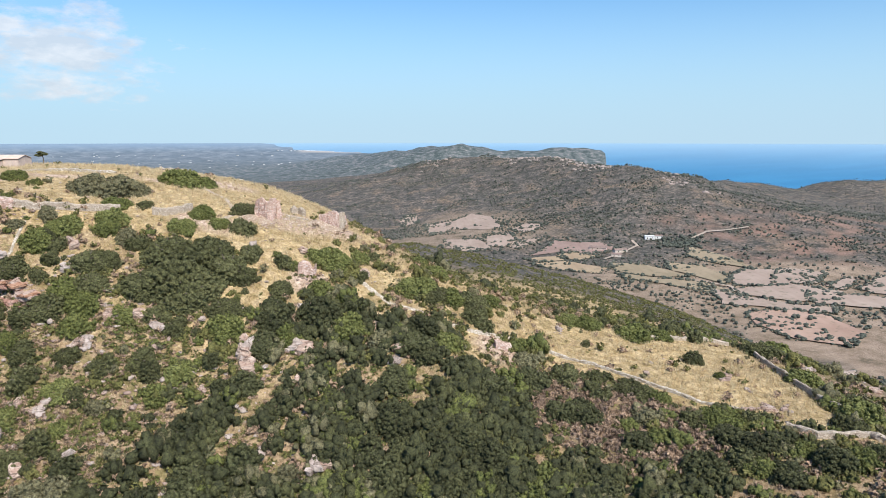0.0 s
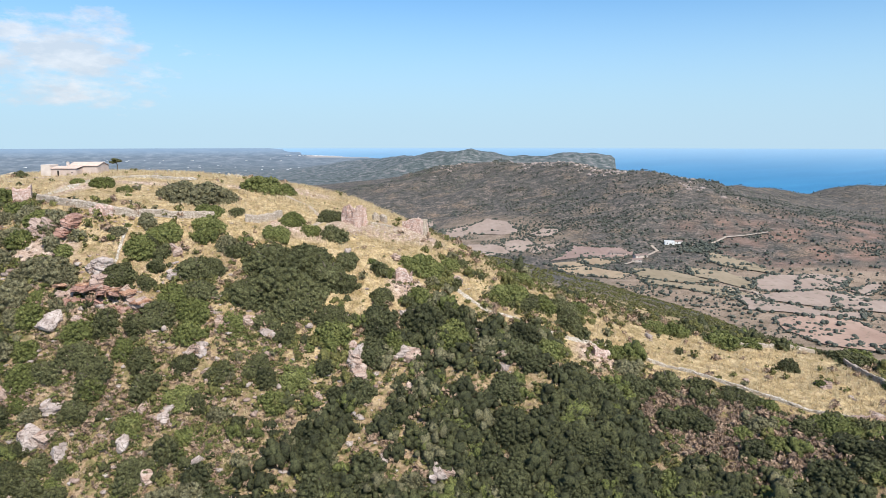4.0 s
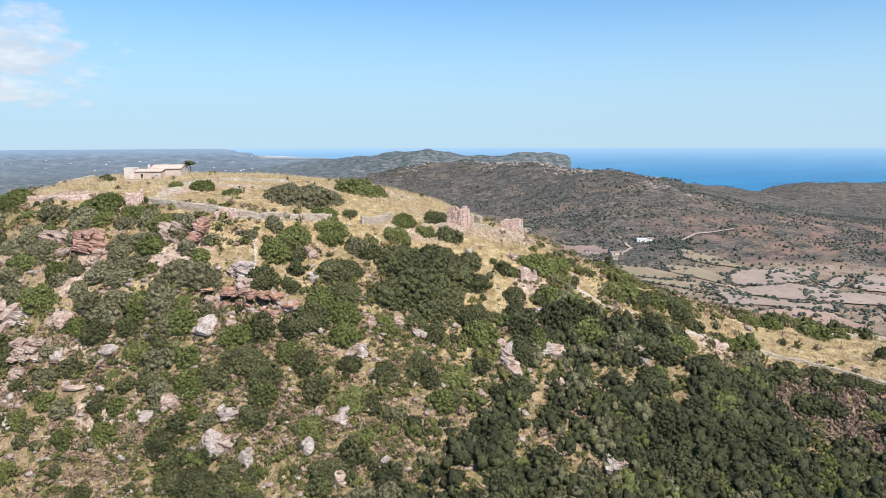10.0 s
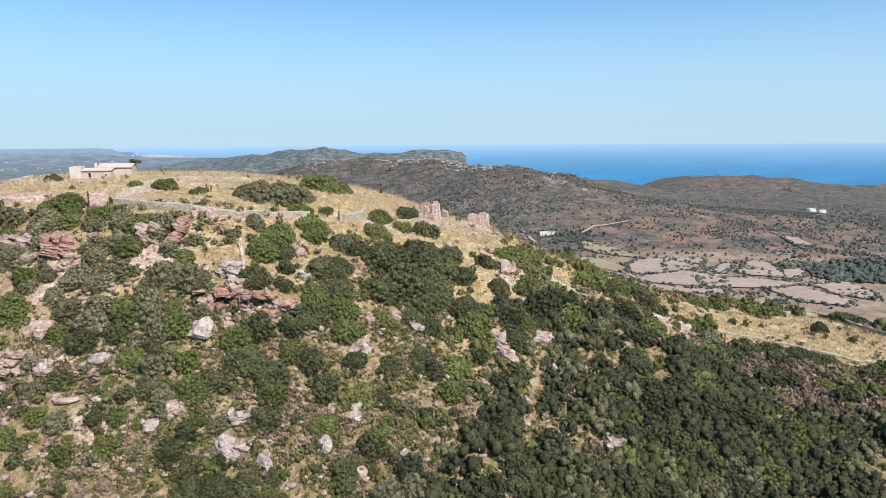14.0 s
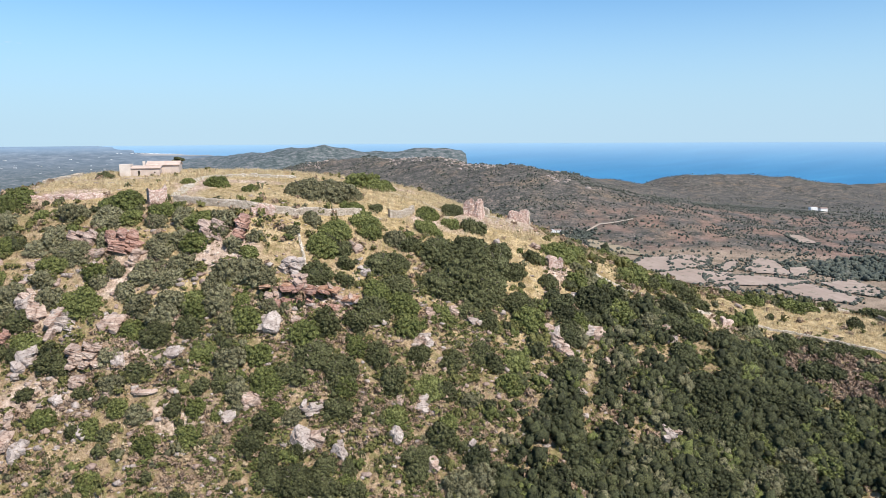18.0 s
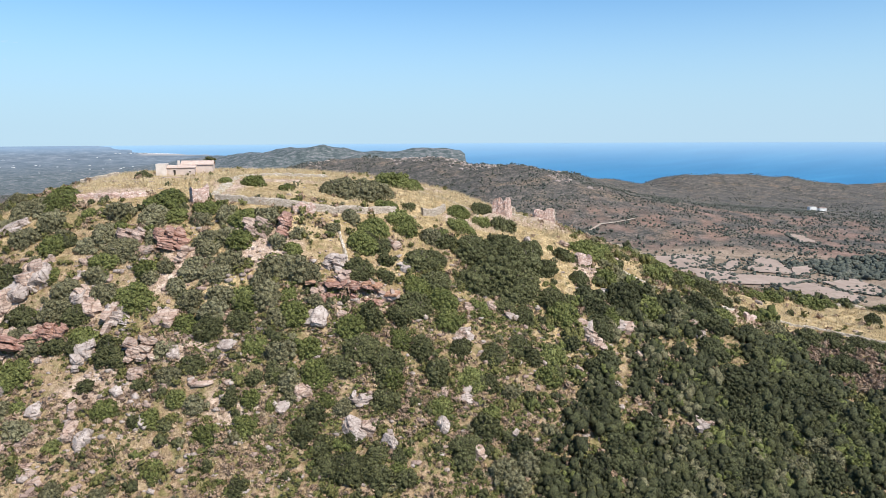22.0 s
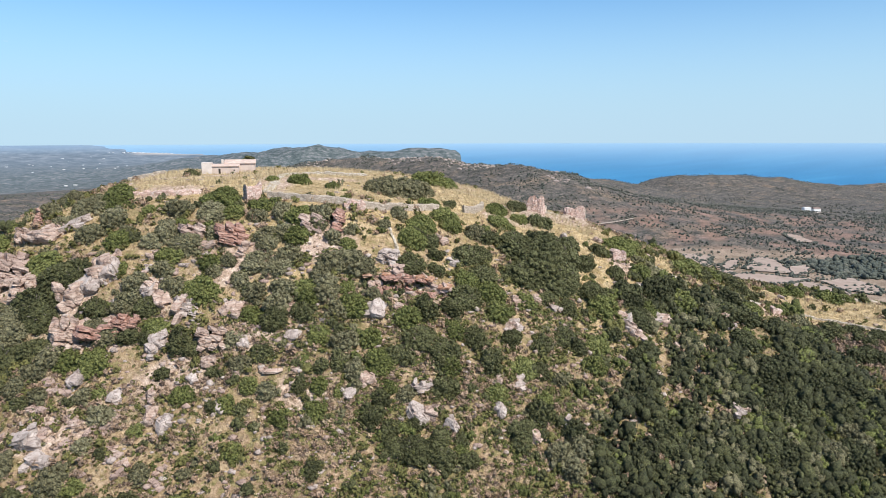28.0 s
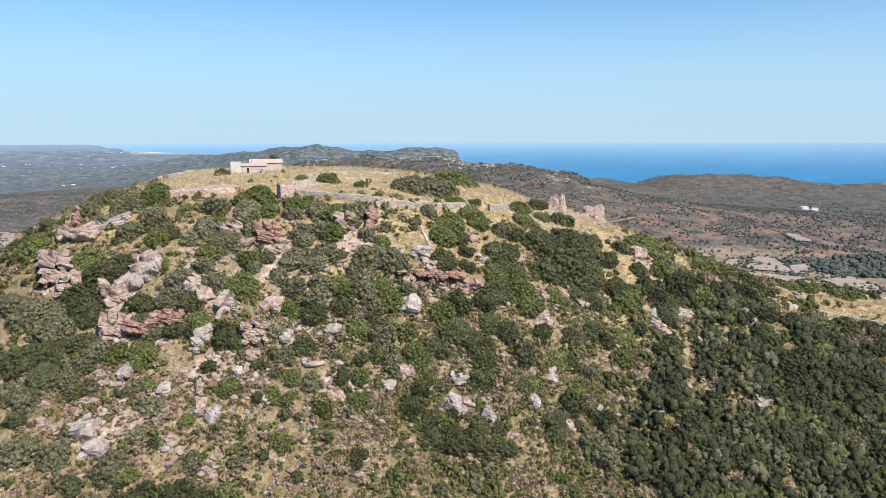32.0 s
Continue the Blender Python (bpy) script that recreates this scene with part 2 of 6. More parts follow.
def draw_in(x, y, z):
    """Distances past 2500 m are drawn together along the line of sight, so that sea and land reach the horizon within 4.8 km."""
    r = np.maximum(np.hypot(x, y), 1e-6)
    over = np.maximum(r - NEAR_LIMIT, 0) / FAR_SPAN
    k = np.where(r > NEAR_LIMIT, (NEAR_LIMIT + FAR_SPAN * over / (1 + over)) / r, 1.0)
    return x * k, y * k, EYE_Z + (z - EYE_Z) * k


def spread_out(x, y):
    r = np.maximum(np.hypot(x, y), 1e-6)
    over = np.clip((r - NEAR_LIMIT) / FAR_SPAN, 0, 0.9957)
    k = np.where(r > NEAR_LIMIT, (NEAR_LIMIT + FAR_SPAN * over / (1 - over)) / r, 1.0)
    return x * k, y * k


# Heights of the hill on a half-metre net, for setting things down.
NET_X, NET_Y = np.arange(-230, 150.1, 0.5), np.arange(60, 270.1, 0.5)
NET = ground(*np.meshgrid(NET_X, NET_Y))


def land(x, y):
    u, v = (x + 230) * 2, (y - 60) * 2
    if 0 <= u < len(NET_X) - 1 and 0 <= v < len(NET_Y) - 1:
        i, j = int(u), int(v)
        u, v = u - i, v - j
        return float((NET[j, i] * (1 - u) + NET[j, i + 1] * u) * (1 - v) + (NET[j + 1, i] * (1 - u) + NET[j + 1, i + 1] * u) * v)
    return float(ground(np.array([x]), np.array([y]))[0])

# ---- materials ----
def material(name):
    m = bpy.data.materials.new(name)
    m.use_nodes = True
    m.node_tree.nodes["Principled BSDF"].inputs["Specular IOR Level"].default_value = 0.25
    return m, m.node_tree.nodes, m.node_tree.links, m.node_tree.nodes["Principled BSDF"]


def noise_node(nodes, links, size, detail=4.0, rough=0.55, vector=None):
    """Noise with features of that size in metres, in world space."""
    n = nodes.new("ShaderNodeTexNoise")
    n.inputs["Scale"].default_value, n.inputs["Detail"].default_value, n.inputs["Roughness"].default_value = 1.0 / size, detail, rough
    if vector is None:
        vector = nodes.new("ShaderNodeNewGeometry").outputs["Position"]
    links.new(vector, n.inputs["Vector"])
    return n.outputs["Fac"]


def ramp(nodes, links, fac, stops):
    r = nodes.new("ShaderNodeValToRGB")
    while len(r.color_ramp.elements) < len(stops):
        r.color_ramp.elements.new(0.5)
    for e, (p, c) in zip(r.color_ramp.elements, stops):
        e.position, e.color = p, (*c, 1) if len(c) == 3 else (c[0],) * 3 + (1,)
    links.new(fac, r.inputs["Fac"])
    return r.outputs["Color"]


def mix(nodes, links, fac, a, b, blend="MIX"):
    m = nodes.new("ShaderNodeMix")
    m.data_type, m.blend_type = "RGBA", blend
    for sock, v in ((m.inputs[0], fac), (m.inputs[6], a), (m.inputs[7], b)):
        if isinstance(v, (int, float)):
            sock.default_value = v
        elif isinstance(v, tuple):
            sock.default_value = (*v, 1)
        else:
            links.new(v, sock)
    return m.outputs[2]


def bump(nodes, links, bsdf, height, strength, distance):
    b = nodes.new("ShaderNodeBump")
    b.inputs["Strength"].default_value, b.inputs["Distance"].default_value = strength, distance
    links.new(height, b.inputs["Height"])
    links.new(b.outputs["Normal"], bsdf.inputs["Normal"])


def attribute(nodes, name):
    a = nodes.new("ShaderNodeAttribute")
    a.attribute_name = name
    return a.outputs["Fac"]


def ground_material():
    m, n, l, b = material("hill_ground")
    coarse, mid, fine = noise_node(n, l, 9.0, 5), noise_node(n, l, 1.6, 5), noise_node(n, l, 0.22, 3, 0.7)
    straw = ramp(n, l, mid, ((0.25, (0.30, 0.21, 0.11)), (0.5, (0.46, 0.36, 0.20)), (0.75, (0.60, 0.50, 0.32))))
    soil = ramp(n, l, coarse, ((0.3, (0.15, 0.105, 0.070)), (0.5, (0.25, 0.185, 0.125)), (0.7, (0.36, 0.27, 0.20))))
    heath = ramp(n, l, mid, ((0.38, (0.135, 0.132, 0.045)), (0.47, (0.215, 0.195, 0.082)), (0.53, (0.27, 0.185, 0.115)), (0.62, (0.36, 0.27, 0.18))))
    straw = mix(n, l, 0.7, straw, ramp(n, l, noise_node(n, l, 5.0, 6, 0.65), ((0.38, (0.62, 0.58, 0.45)), (0.5, (1.0, 1.0, 1.0)), (0.60, (1.18, 1.15, 1.12)))), "MULTIPLY")
    col = mix(n, l, attribute(n, "straw"), soil, straw)
    patch = ramp(n, l, noise_node(n, l, 2.6, 6, 0.6), ((0.43, (0.0,)), (0.52, (1.0,))))
    col = mix(n, l, mix(n, l, 1.0, patch, attribute(n, "herb"), "MULTIPLY"), col, heath)
    # Scrub ramp greyed away from green: valley haze put into the ground colour.
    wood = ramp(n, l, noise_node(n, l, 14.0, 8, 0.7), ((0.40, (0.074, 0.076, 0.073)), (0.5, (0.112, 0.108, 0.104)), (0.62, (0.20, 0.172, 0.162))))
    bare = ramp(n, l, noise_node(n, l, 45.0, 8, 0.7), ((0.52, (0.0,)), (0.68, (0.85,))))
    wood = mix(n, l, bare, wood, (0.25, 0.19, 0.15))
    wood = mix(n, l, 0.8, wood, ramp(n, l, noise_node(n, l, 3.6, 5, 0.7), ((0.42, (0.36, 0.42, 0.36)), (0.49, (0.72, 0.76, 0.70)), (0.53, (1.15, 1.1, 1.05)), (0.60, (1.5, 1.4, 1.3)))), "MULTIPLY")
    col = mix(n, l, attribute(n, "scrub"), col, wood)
    col = mix(n, l, attribute(n, "red"), col, ramp(n, l, noise_node(n, l, 18.0, 7, 0.7), ((0.35, (0.11, 0.09, 0.065)), (0.5, (0.27, 0.175, 0.14)), (0.65, (0.37, 0.245, 0.20)))))
    col = mix(n, l, attribute(n, "tilled"), col, ramp(n, l, noise_node(n, l, 16.0, 7, 0.7), ((0.36, (0.15, 0.125, 0.088)), (0.44, (0.25, 0.195, 0.145)), (0.54, (0.31, 0.245, 0.19)), (0.64, (0.37, 0.295, 0.23)))))
    col = mix(n, l, attribute(n, "bare"), col, ramp(n, l, mid, ((0.3, (0.34, 0.25, 0.19)), (0.5, (0.48, 0.37, 0.30)), (0.7, (0.62, 0.52, 0.44)))))
    tuft = noise_node(n, l, 0.55, 5, 0.7)
    col = mix(n, l, 0.75, col, ramp(n, l, tuft, ((0.34, (0.42, 0.34, 0.27)), (0.45, (0.80, 0.74, 0.66)), (0.55, (1.05, 1.0, 0.95)), (0.66, (1.35, 1.32, 1.25)))), "MULTIPLY")
    col = mix(n, l, 0.5, col, ramp(n, l, fine, ((0.34, (0.45, 0.42, 0.38)), (0.5, (1.0, 1.0, 1.0)), (0.66, (1.25, 1.25, 1.2)))), "MULTIPLY")
    l.new(col, b.inputs["Base Color"])
    b.inputs["Roughness"].default_value = 0.95
    bump(n, l, b, tuft, 0.9, 0.35)
    return m


def sea_material():
    m, n, l, b = material("sea_water")
    geo = n.new("ShaderNodeNewGeometry")
    mp = n.new("ShaderNodeMapping")
    mp.inputs["Scale"].default_value = (0.25, 1.0, 1.0)
    l.new(geo.outputs["Position"], mp.inputs["Vector"])
    streak = noise_node(n, l, 120.0, 5, 0.6, mp.outputs["Vector"])
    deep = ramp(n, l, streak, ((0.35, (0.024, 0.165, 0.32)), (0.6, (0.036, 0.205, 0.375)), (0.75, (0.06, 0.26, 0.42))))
    # Horizon haze is mixed into the water colour, paler the farther out.
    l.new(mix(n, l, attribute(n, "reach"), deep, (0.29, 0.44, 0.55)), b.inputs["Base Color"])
    b.inputs["Roughness"].default_value = 0.3
    b.inputs["Specular IOR Level"].default_value = 0.5
    b.inputs["IOR"].default_value = 1.33
    bump(n, l, b, noise_node(n, l, 6.0, 4, 0.6), 0.4, 0.8)
    return m


def leaf_material(name, dark, mid, light, gappy=True):
    m, n, l, b = material(name)
    geo, info = n.new("ShaderNodeNewGeometry"), n.new("ShaderNodeObjectInfo")
    add = n.new("ShaderNodeMath")
    add.operation = "MULTIPLY_ADD"
    l.new(geo.outputs["Random Per Island"], add.inputs[0])
    add.inputs[1].default_value = 0.4
    half = n.new("ShaderNodeMath")
    half.operation = "MULTIPLY"
    l.new(info.outputs["Random"], half.inputs[0])
    half.inputs[1].default_value = 0.6
    l.new(half.outputs[0], add.inputs[2])
    patch = noise_node(n, l, 2.2, 3)
    fac = mix(n, l, 0.6, add.outputs[0], patch)
    col = ramp(n, l, fac, ((0.25, dark), (0.5, mid), (0.8, light)))
    # Shade of the gaps between leaves, and brighter tips, multiplied into the colour.
    leaf_gaps = noise_node(n, l, 0.28, 4, 0.75)
    if gappy:
        col = mix(n, l, 0.8, col, ramp(n, l, leaf_gaps, ((0.38, (0.24, 0.24, 0.23)), (0.48, (0.9, 0.9, 0.9)), (0.62, (1.55, 1.52, 1.42)))), "MULTIPLY")
        bump(n, l, b, leaf_gaps, 1.0, 0.3)
    l.new(col, b.inputs["Base Color"])
    b.inputs["Roughness"].default_value = 0.7
    return m


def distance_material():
    """Backdrop of far plain and headland; aerial haze is mixed into its colour, bluer with distance."""
    m, n, l, b = material("hazed_distant_land")
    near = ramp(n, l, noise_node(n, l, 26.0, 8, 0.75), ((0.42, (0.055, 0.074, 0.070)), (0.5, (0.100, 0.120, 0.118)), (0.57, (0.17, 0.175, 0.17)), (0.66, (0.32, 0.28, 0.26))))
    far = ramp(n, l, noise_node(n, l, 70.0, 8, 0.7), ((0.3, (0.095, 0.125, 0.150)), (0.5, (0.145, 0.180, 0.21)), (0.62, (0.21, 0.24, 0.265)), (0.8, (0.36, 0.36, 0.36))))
    l.new(mix(n, l, attribute(n, "sand"), mix(n, l, attribute(n, "rim_haze"), mix(n, l, attribute(n, "reach"), near, far), (0.19, 0.27, 0.35)), (0.36, 0.34, 0.32)), b.inputs["Base Color"])
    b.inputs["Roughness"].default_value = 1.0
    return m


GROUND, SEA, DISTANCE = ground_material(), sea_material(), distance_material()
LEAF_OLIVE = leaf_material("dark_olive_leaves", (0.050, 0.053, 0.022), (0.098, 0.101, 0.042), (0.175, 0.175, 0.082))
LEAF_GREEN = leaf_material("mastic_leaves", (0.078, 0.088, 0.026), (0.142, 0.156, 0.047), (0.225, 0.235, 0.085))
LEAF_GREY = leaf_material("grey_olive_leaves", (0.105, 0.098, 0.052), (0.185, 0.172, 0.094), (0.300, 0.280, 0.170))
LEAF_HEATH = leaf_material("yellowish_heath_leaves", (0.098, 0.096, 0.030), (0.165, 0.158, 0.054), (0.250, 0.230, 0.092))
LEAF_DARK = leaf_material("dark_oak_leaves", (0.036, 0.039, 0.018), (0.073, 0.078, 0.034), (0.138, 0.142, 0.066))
# Far crowns shifted to grey-blue, with the valley haze in the leaf colour.
LEAF_FAR = leaf_material("hazed_far_woodland", (0.054, 0.064, 0.050), (0.083, 0.093, 0.075), (0.128, 0.138, 0.112))
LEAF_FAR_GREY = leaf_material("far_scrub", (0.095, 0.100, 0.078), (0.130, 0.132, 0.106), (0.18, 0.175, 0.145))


def stone_material(name, dark, mid, light, size=0.5, bands=False, lichen=0.25):
    """Weathered sandstone: blotches, strata where it is bedded, lichen stains, pitted relief."""
    m, n, l, b = material(name)
    geo = n.new("ShaderNodeNewGeometry")
    col = ramp(n, l, noise_node(n, l, size * 2.2, 6, 0.6), ((0.3, dark), (0.5, mid), (0.7, light)))
    if bands:
        mp = n.new("ShaderNodeMapping")
        mp.inputs["Scale"].default_value, mp.inputs["Rotation"].default_value = (0.25, 0.25, 4.0), (0.18, -0.12, 0)
        l.new(geo.outputs["Position"], mp.inputs["Vector"])
        strata = noise_node(n, l, 0.9, 4, 0.6, mp.outputs["Vector"])
        col = mix(n, l, 0.75, col, ramp(n, l, strata, ((0.35, (0.35, 0.28, 0.26)), (0.46, (1.0, 0.95, 0.92)), (0.56, (0.72, 0.55, 0.48)), (0.66, (1.0, 1.0, 1.0)))), "MULTIPLY")
        height = strata
    else:
        height = noise_node(n, l, size * 0.5, 5, 0.65)
    spots = ramp(n, l, noise_node(n, l, size * 0.8, 5, 0.7), ((0.55, (0.0,)), (0.68, (lichen,))))
    col = mix(n, l, spots, col, (0.30, 0.29, 0.25))
    warp = n.new("ShaderNodeVectorMath")
    warp.operation = "MULTIPLY_ADD"
    drift = n.new("ShaderNodeTexNoise")
    drift.inputs["Scale"].default_value = 1.2
    l.new(geo.outputs["Position"], drift.inputs["Vector"])
    l.new(drift.outputs["Color"], warp.inputs[0])
    warp.inputs[1].default_value = (1.4, 1.4, 1.4)
    l.new(geo.outputs["Position"], warp.inputs[2])
    crack = n.new("ShaderNodeTexVoronoi")
    crack.feature = "DISTANCE_TO_EDGE"
    crack.inputs["Scale"].default_value = 0.85
    l.new(warp.outputs[0], crack.inputs["Vector"])
    split_line = ramp(n, l, crack.outputs["Distance"], ((0.0, (0.30, 0.26, 0.24)), (0.05, (1.0, 1.0, 1.0))))
    col = mix(n, l, 0.85, col, split_line, "MULTIPLY")
    info = n.new("ShaderNodeObjectInfo")
    col = mix(n, l, 0.5, col, ramp(n, l, info.outputs["Random"], ((0.0, (0.80, 0.76, 0.74)), (1.0, (1.0, 1.0, 1.0)))), "MULTIPLY")
    l.new(col, b.inputs["Base Color"])
    b.inputs["Roughness"].default_value = 0.92
    bump(n, l, b, height, 0.7, 0.12)
    return m


def masonry_material(name, mortar, dark, mid, light, size=0.34):
    """Rubble masonry: single stones of uneven colour with open joints."""
    m, n, l, b = material(name)
    geo = n.new("ShaderNodeNewGeometry")
    mp = n.new("ShaderNodeMapping")
    mp.inputs["Scale"].default_value = (1.0 / size, 1.0 / size, 1.7 / size)
    l.new(geo.outputs["Position"], mp.inputs["Vector"])
    cell = n.new("ShaderNodeTexVoronoi")
    cell.inputs["Scale"].default_value = 1.0
    l.new(mp.outputs["Vector"], cell.inputs["Vector"])
    gap = n.new("ShaderNodeTexVoronoi")
    gap.feature = "DISTANCE_TO_EDGE"
    gap.inputs["Scale"].default_value = 1.0
    l.new(mp.outputs["Vector"], gap.inputs["Vector"])
    tone = n.new("ShaderNodeSeparateColor")
    l.new(cell.outputs["Color"], tone.inputs[0])
    col = ramp(n, l, tone.outputs[0], ((0.1, dark), (0.5, mid), (0.9, light)))
    joint = ramp(n, l, gap.outputs["Distance"], ((0.02, (0.0,)), (0.12, (1.0,))))
    col = mix(n, l, joint, mortar, col)
    col = mix(n, l, 0.4, col, ramp(n, l, noise_node(n, l, 1.4, 5), ((0.3, (0.55, 0.53, 0.5)), (0.7, (1, 1, 1)))), "MULTIPLY")
    l.new(col, b.inputs["Base Color"])
    b.inputs["Roughness"].default_value = 0.95
    bump(n, l, b, joint, 0.8, 0.08)
    return m


def plain_material(name, a, c, size, rough=0.9):
    m, n, l, b = material(name)
    col = ramp(n, l, noise_node(n, l, size, 6, 0.6), ((0.3, a), (0.7, c)))
    col = mix(n, l, 0.3, col, ramp(n, l, noise_node(n, l, size * 0.12, 4, 0.6), ((0.3, (0.6,)), (0.7, (1.0,)))), "MULTIPLY")
    l.new(col, b.inputs["Base Color"])
    b.inputs["Roughness"].default_value = rough
    return m


def field_material(name, a, c, angle):
    """Worked land with faint furrow lines."""
    m, n, l, b = material(name)
    geo = n.new("ShaderNodeNewGeometry")
    mp = n.new("ShaderNodeMapping")
    mp.inputs["Rotation"].default_value = (0, 0, angle)
    mp.inputs["Scale"].default_value = (1.0, 0.04, 1.0)
    l.new(geo.outputs["Position"], mp.inputs["Vector"])
    rows = noise_node(n, l, 5.0, 3, 0.5, mp.outputs["Vector"])
    col = ramp(n, l, noise_node(n, l, 35.0, 6, 0.6), ((0.3, a), (0.7, c)))
    weeds = ramp(n, l, noise_node(n, l, 7.0, 6, 0.7), ((0.55, (0.0,)), (0.68, (0.75,))))
    col = mix(n, l, weeds, col, (0.17, 0.155, 0.095))
    col = mix(n, l, 0.35, col, ramp(n, l, rows, ((0.3, (0.62, 0.58, 0.55)), (0.7, (1, 1, 1)))), "MULTIPLY")
    l.new(col, b.inputs["Base Color"])
    b.inputs["Roughness"].default_value = 0.95
    return m


PALE_STONE = stone_material("pale_sandstone", (0.25, 0.195, 0.165), (0.42, 0.35, 0.305), (0.56, 0.485, 0.43))
BANDED_STONE = stone_material("banded_sandstone", (0.28, 0.205, 0.165), (0.46, 0.37, 0.305), (0.60, 0.52, 0.45), bands=True, lichen=0.1)
RED_STONE = stone_material("red_sandstone", (0.27, 0.15, 0.115), (0.42, 0.27, 0.215), (0.52, 0.39, 0.33), bands=True, lichen=0.2)
ORANGE_STONE = stone_material("orange_sandstone", (0.36, 0.19, 0.12), (0.48, 0.30, 0.20), (0.58, 0.43, 0.32), bands=True, lichen=0.05)
PINK_STONE = stone_material("pink_bedrock", (0.26, 0.18, 0.145), (0.38, 0.28, 0.23), (0.48, 0.38, 0.32), size=0.8, lichen=0.15)
RED_MASONRY = masonry_material("red_rubble_masonry", (0.50, 0.36, 0.29), (0.50, 0.31, 0.25), (0.68, 0.49, 0.41), (0.78, 0.64, 0.56))
RUBBLE_EARTH = masonry_material("rubble_and_earth", (0.40, 0.31, 0.21), (0.38, 0.26, 0.20), (0.50, 0.385, 0.29), (0.62, 0.52, 0.43), 0.3)
GREY_MASONRY = masonry_material("grey_drystone", (0.38, 0.31, 0.24), (0.45, 0.375, 0.295), (0.54, 0.455, 0.365), (0.63, 0.545, 0.45))
PATH_STONE = masonry_material("worn_path_stones", (0.38, 0.31, 0.22), (0.42, 0.37, 0.30), (0.54, 0.48, 0.40), (0.64, 0.58, 0.50), 0.6)
RENDER_WHITE = plain_material("weathered_limewash", (0.54, 0.46, 0.40), (0.68, 0.60, 0.53), 1.5)
RENDER_PINK = plain_material("peeling_pink_render", (0.48, 0.38, 0.32), (0.64, 0.53, 0.46), 1.2)
FAR_WHITE = plain_material("white_farm_walls", (0.74, 0.73, 0.70), (0.84, 0.83, 0.80), 6.0)
# Near-black colour stands for the shade inside door and window openings.
DARK_OPENING = plain_material("opening_shade", (0.03, 0.025, 0.02), (0.06, 0.05, 0.04), 0.3)
ROOF_TILE = plain_material("faded_clay_tiles", (0.52, 0.39, 0.32), (0.66, 0.54, 0.46), 0.8)
FAR_ROOF = plain_material("weathered_farm_roofs", (0.20, 0.15, 0.13), (0.34, 0.25, 0.21), 3.0)
BARK = plain_material("grey_bark", (0.10, 0.085, 0.065), (0.20, 0.17, 0.13), 0.3)
TRACK_EARTH = plain_material("dusty_track", (0.36, 0.29, 0.23), (0.46, 0.38, 0.30), 8.0)
WITHERED_GRASS = leaf_material("withered_grass", (0.32, 0.23, 0.14), (0.45, 0.34, 0.21), (0.57, 0.46, 0.31), False)
DRY_GRASS = leaf_material("dry_grass", (0.40, 0.31, 0.18), (0.53, 0.43, 0.26), (0.66, 0.56, 0.37), False)
HEATH_BROWN = leaf_material("withered_heath", (0.24, 0.16, 0.11), (0.37, 0.26, 0.18), (0.48, 0.37, 0.26))
HEATH_RED = leaf_material("reddish_heath", (0.14, 0.095, 0.07), (0.25, 0.175, 0.13), (0.36, 0.26, 0.195))
FIELD_KINDS = {
    "STUBBLE": (field_material("pale_stubble", (0.33, 0.25, 0.20), (0.42, 0.33, 0.27), 0.4), "pale harvested stubble field bordered by hedges"),
    "STUBBLE_GOLD": (field_material("golden_stubble", (0.33, 0.245, 0.16), (0.42, 0.325, 0.215), 1.2), "golden stubble field beside the farm"),
    "FALLOW": (field_material("fallow_grass", (0.26, 0.21, 0.135), (0.35, 0.28, 0.19), -0.5), "dry fallow field with greenish grass"),
    "PLOUGHED": (field_material("ploughed_earth", (0.26, 0.18, 0.15), (0.36, 0.26, 0.22), 0.9), "brown ploughed field on a low rise"),
    "RED_EARTH": (field_material("red_earth", (0.34, 0.225, 0.17), (0.44, 0.31, 0.24), 0.2), "reddish bare earth field dotted with bushes"),
}

# ---- ground and sea ----
def mesh_object(name, verts, faces, mats, parent=None, smooth_shade=False, slots=None):
    me = bpy.data.meshes.new(name)
    verts, faces = np.asarray(verts, np.float32), np.asarray(faces, np.int32)
    k = faces.shape[1]
    me.vertices.add(len(verts))
    me.vertices.foreach_set("co", verts.ravel())
    me.loops.add(faces.size)
    me.loops.foreach_set("vertex_index", faces.ravel())
    me.polygons.add(len(faces))
    me.polygons.foreach_set("loop_start", np.arange(0, faces.size, k, dtype=np.int32))
    if smooth_shade:
        me.polygons.foreach_set("use_smooth", np.ones(len(faces), bool))
    for m in mats if isinstance(mats, (list, tuple)) else [mats]:
        me.materials.append(m)
    if slots is not None:
        me.polygons.foreach_set("material_index", np.asarray(slots, np.int32))
    me.update(calc_edges=True)
    ob = new(name, me)
    ob.parent = parent
    return ob


def grid_faces(nx, ny):
    i = (np.arange(ny - 1)[:, None] * nx + np.arange(nx - 1)[None, :]).ravel()
    return np.stack((i, i + 1, i + nx + 1, i + nx), 1)


def axis(lo, hi, step, growth, limit, back=None):
    mid = np.arange(lo, hi + step / 2, step)

    def run(rate):
        out, s, p = [], step, 0.0
        while p < limit * 1.2:
            s *= rate
            p += s
            out.append(p)
        return np.array(out)

    up, down = hi + run(growth), lo - run(back or growth)[::-1]
    up, down = up[up < limit], down[down > -limit]
    return np.r_[-limit, down, mid, up, limit]


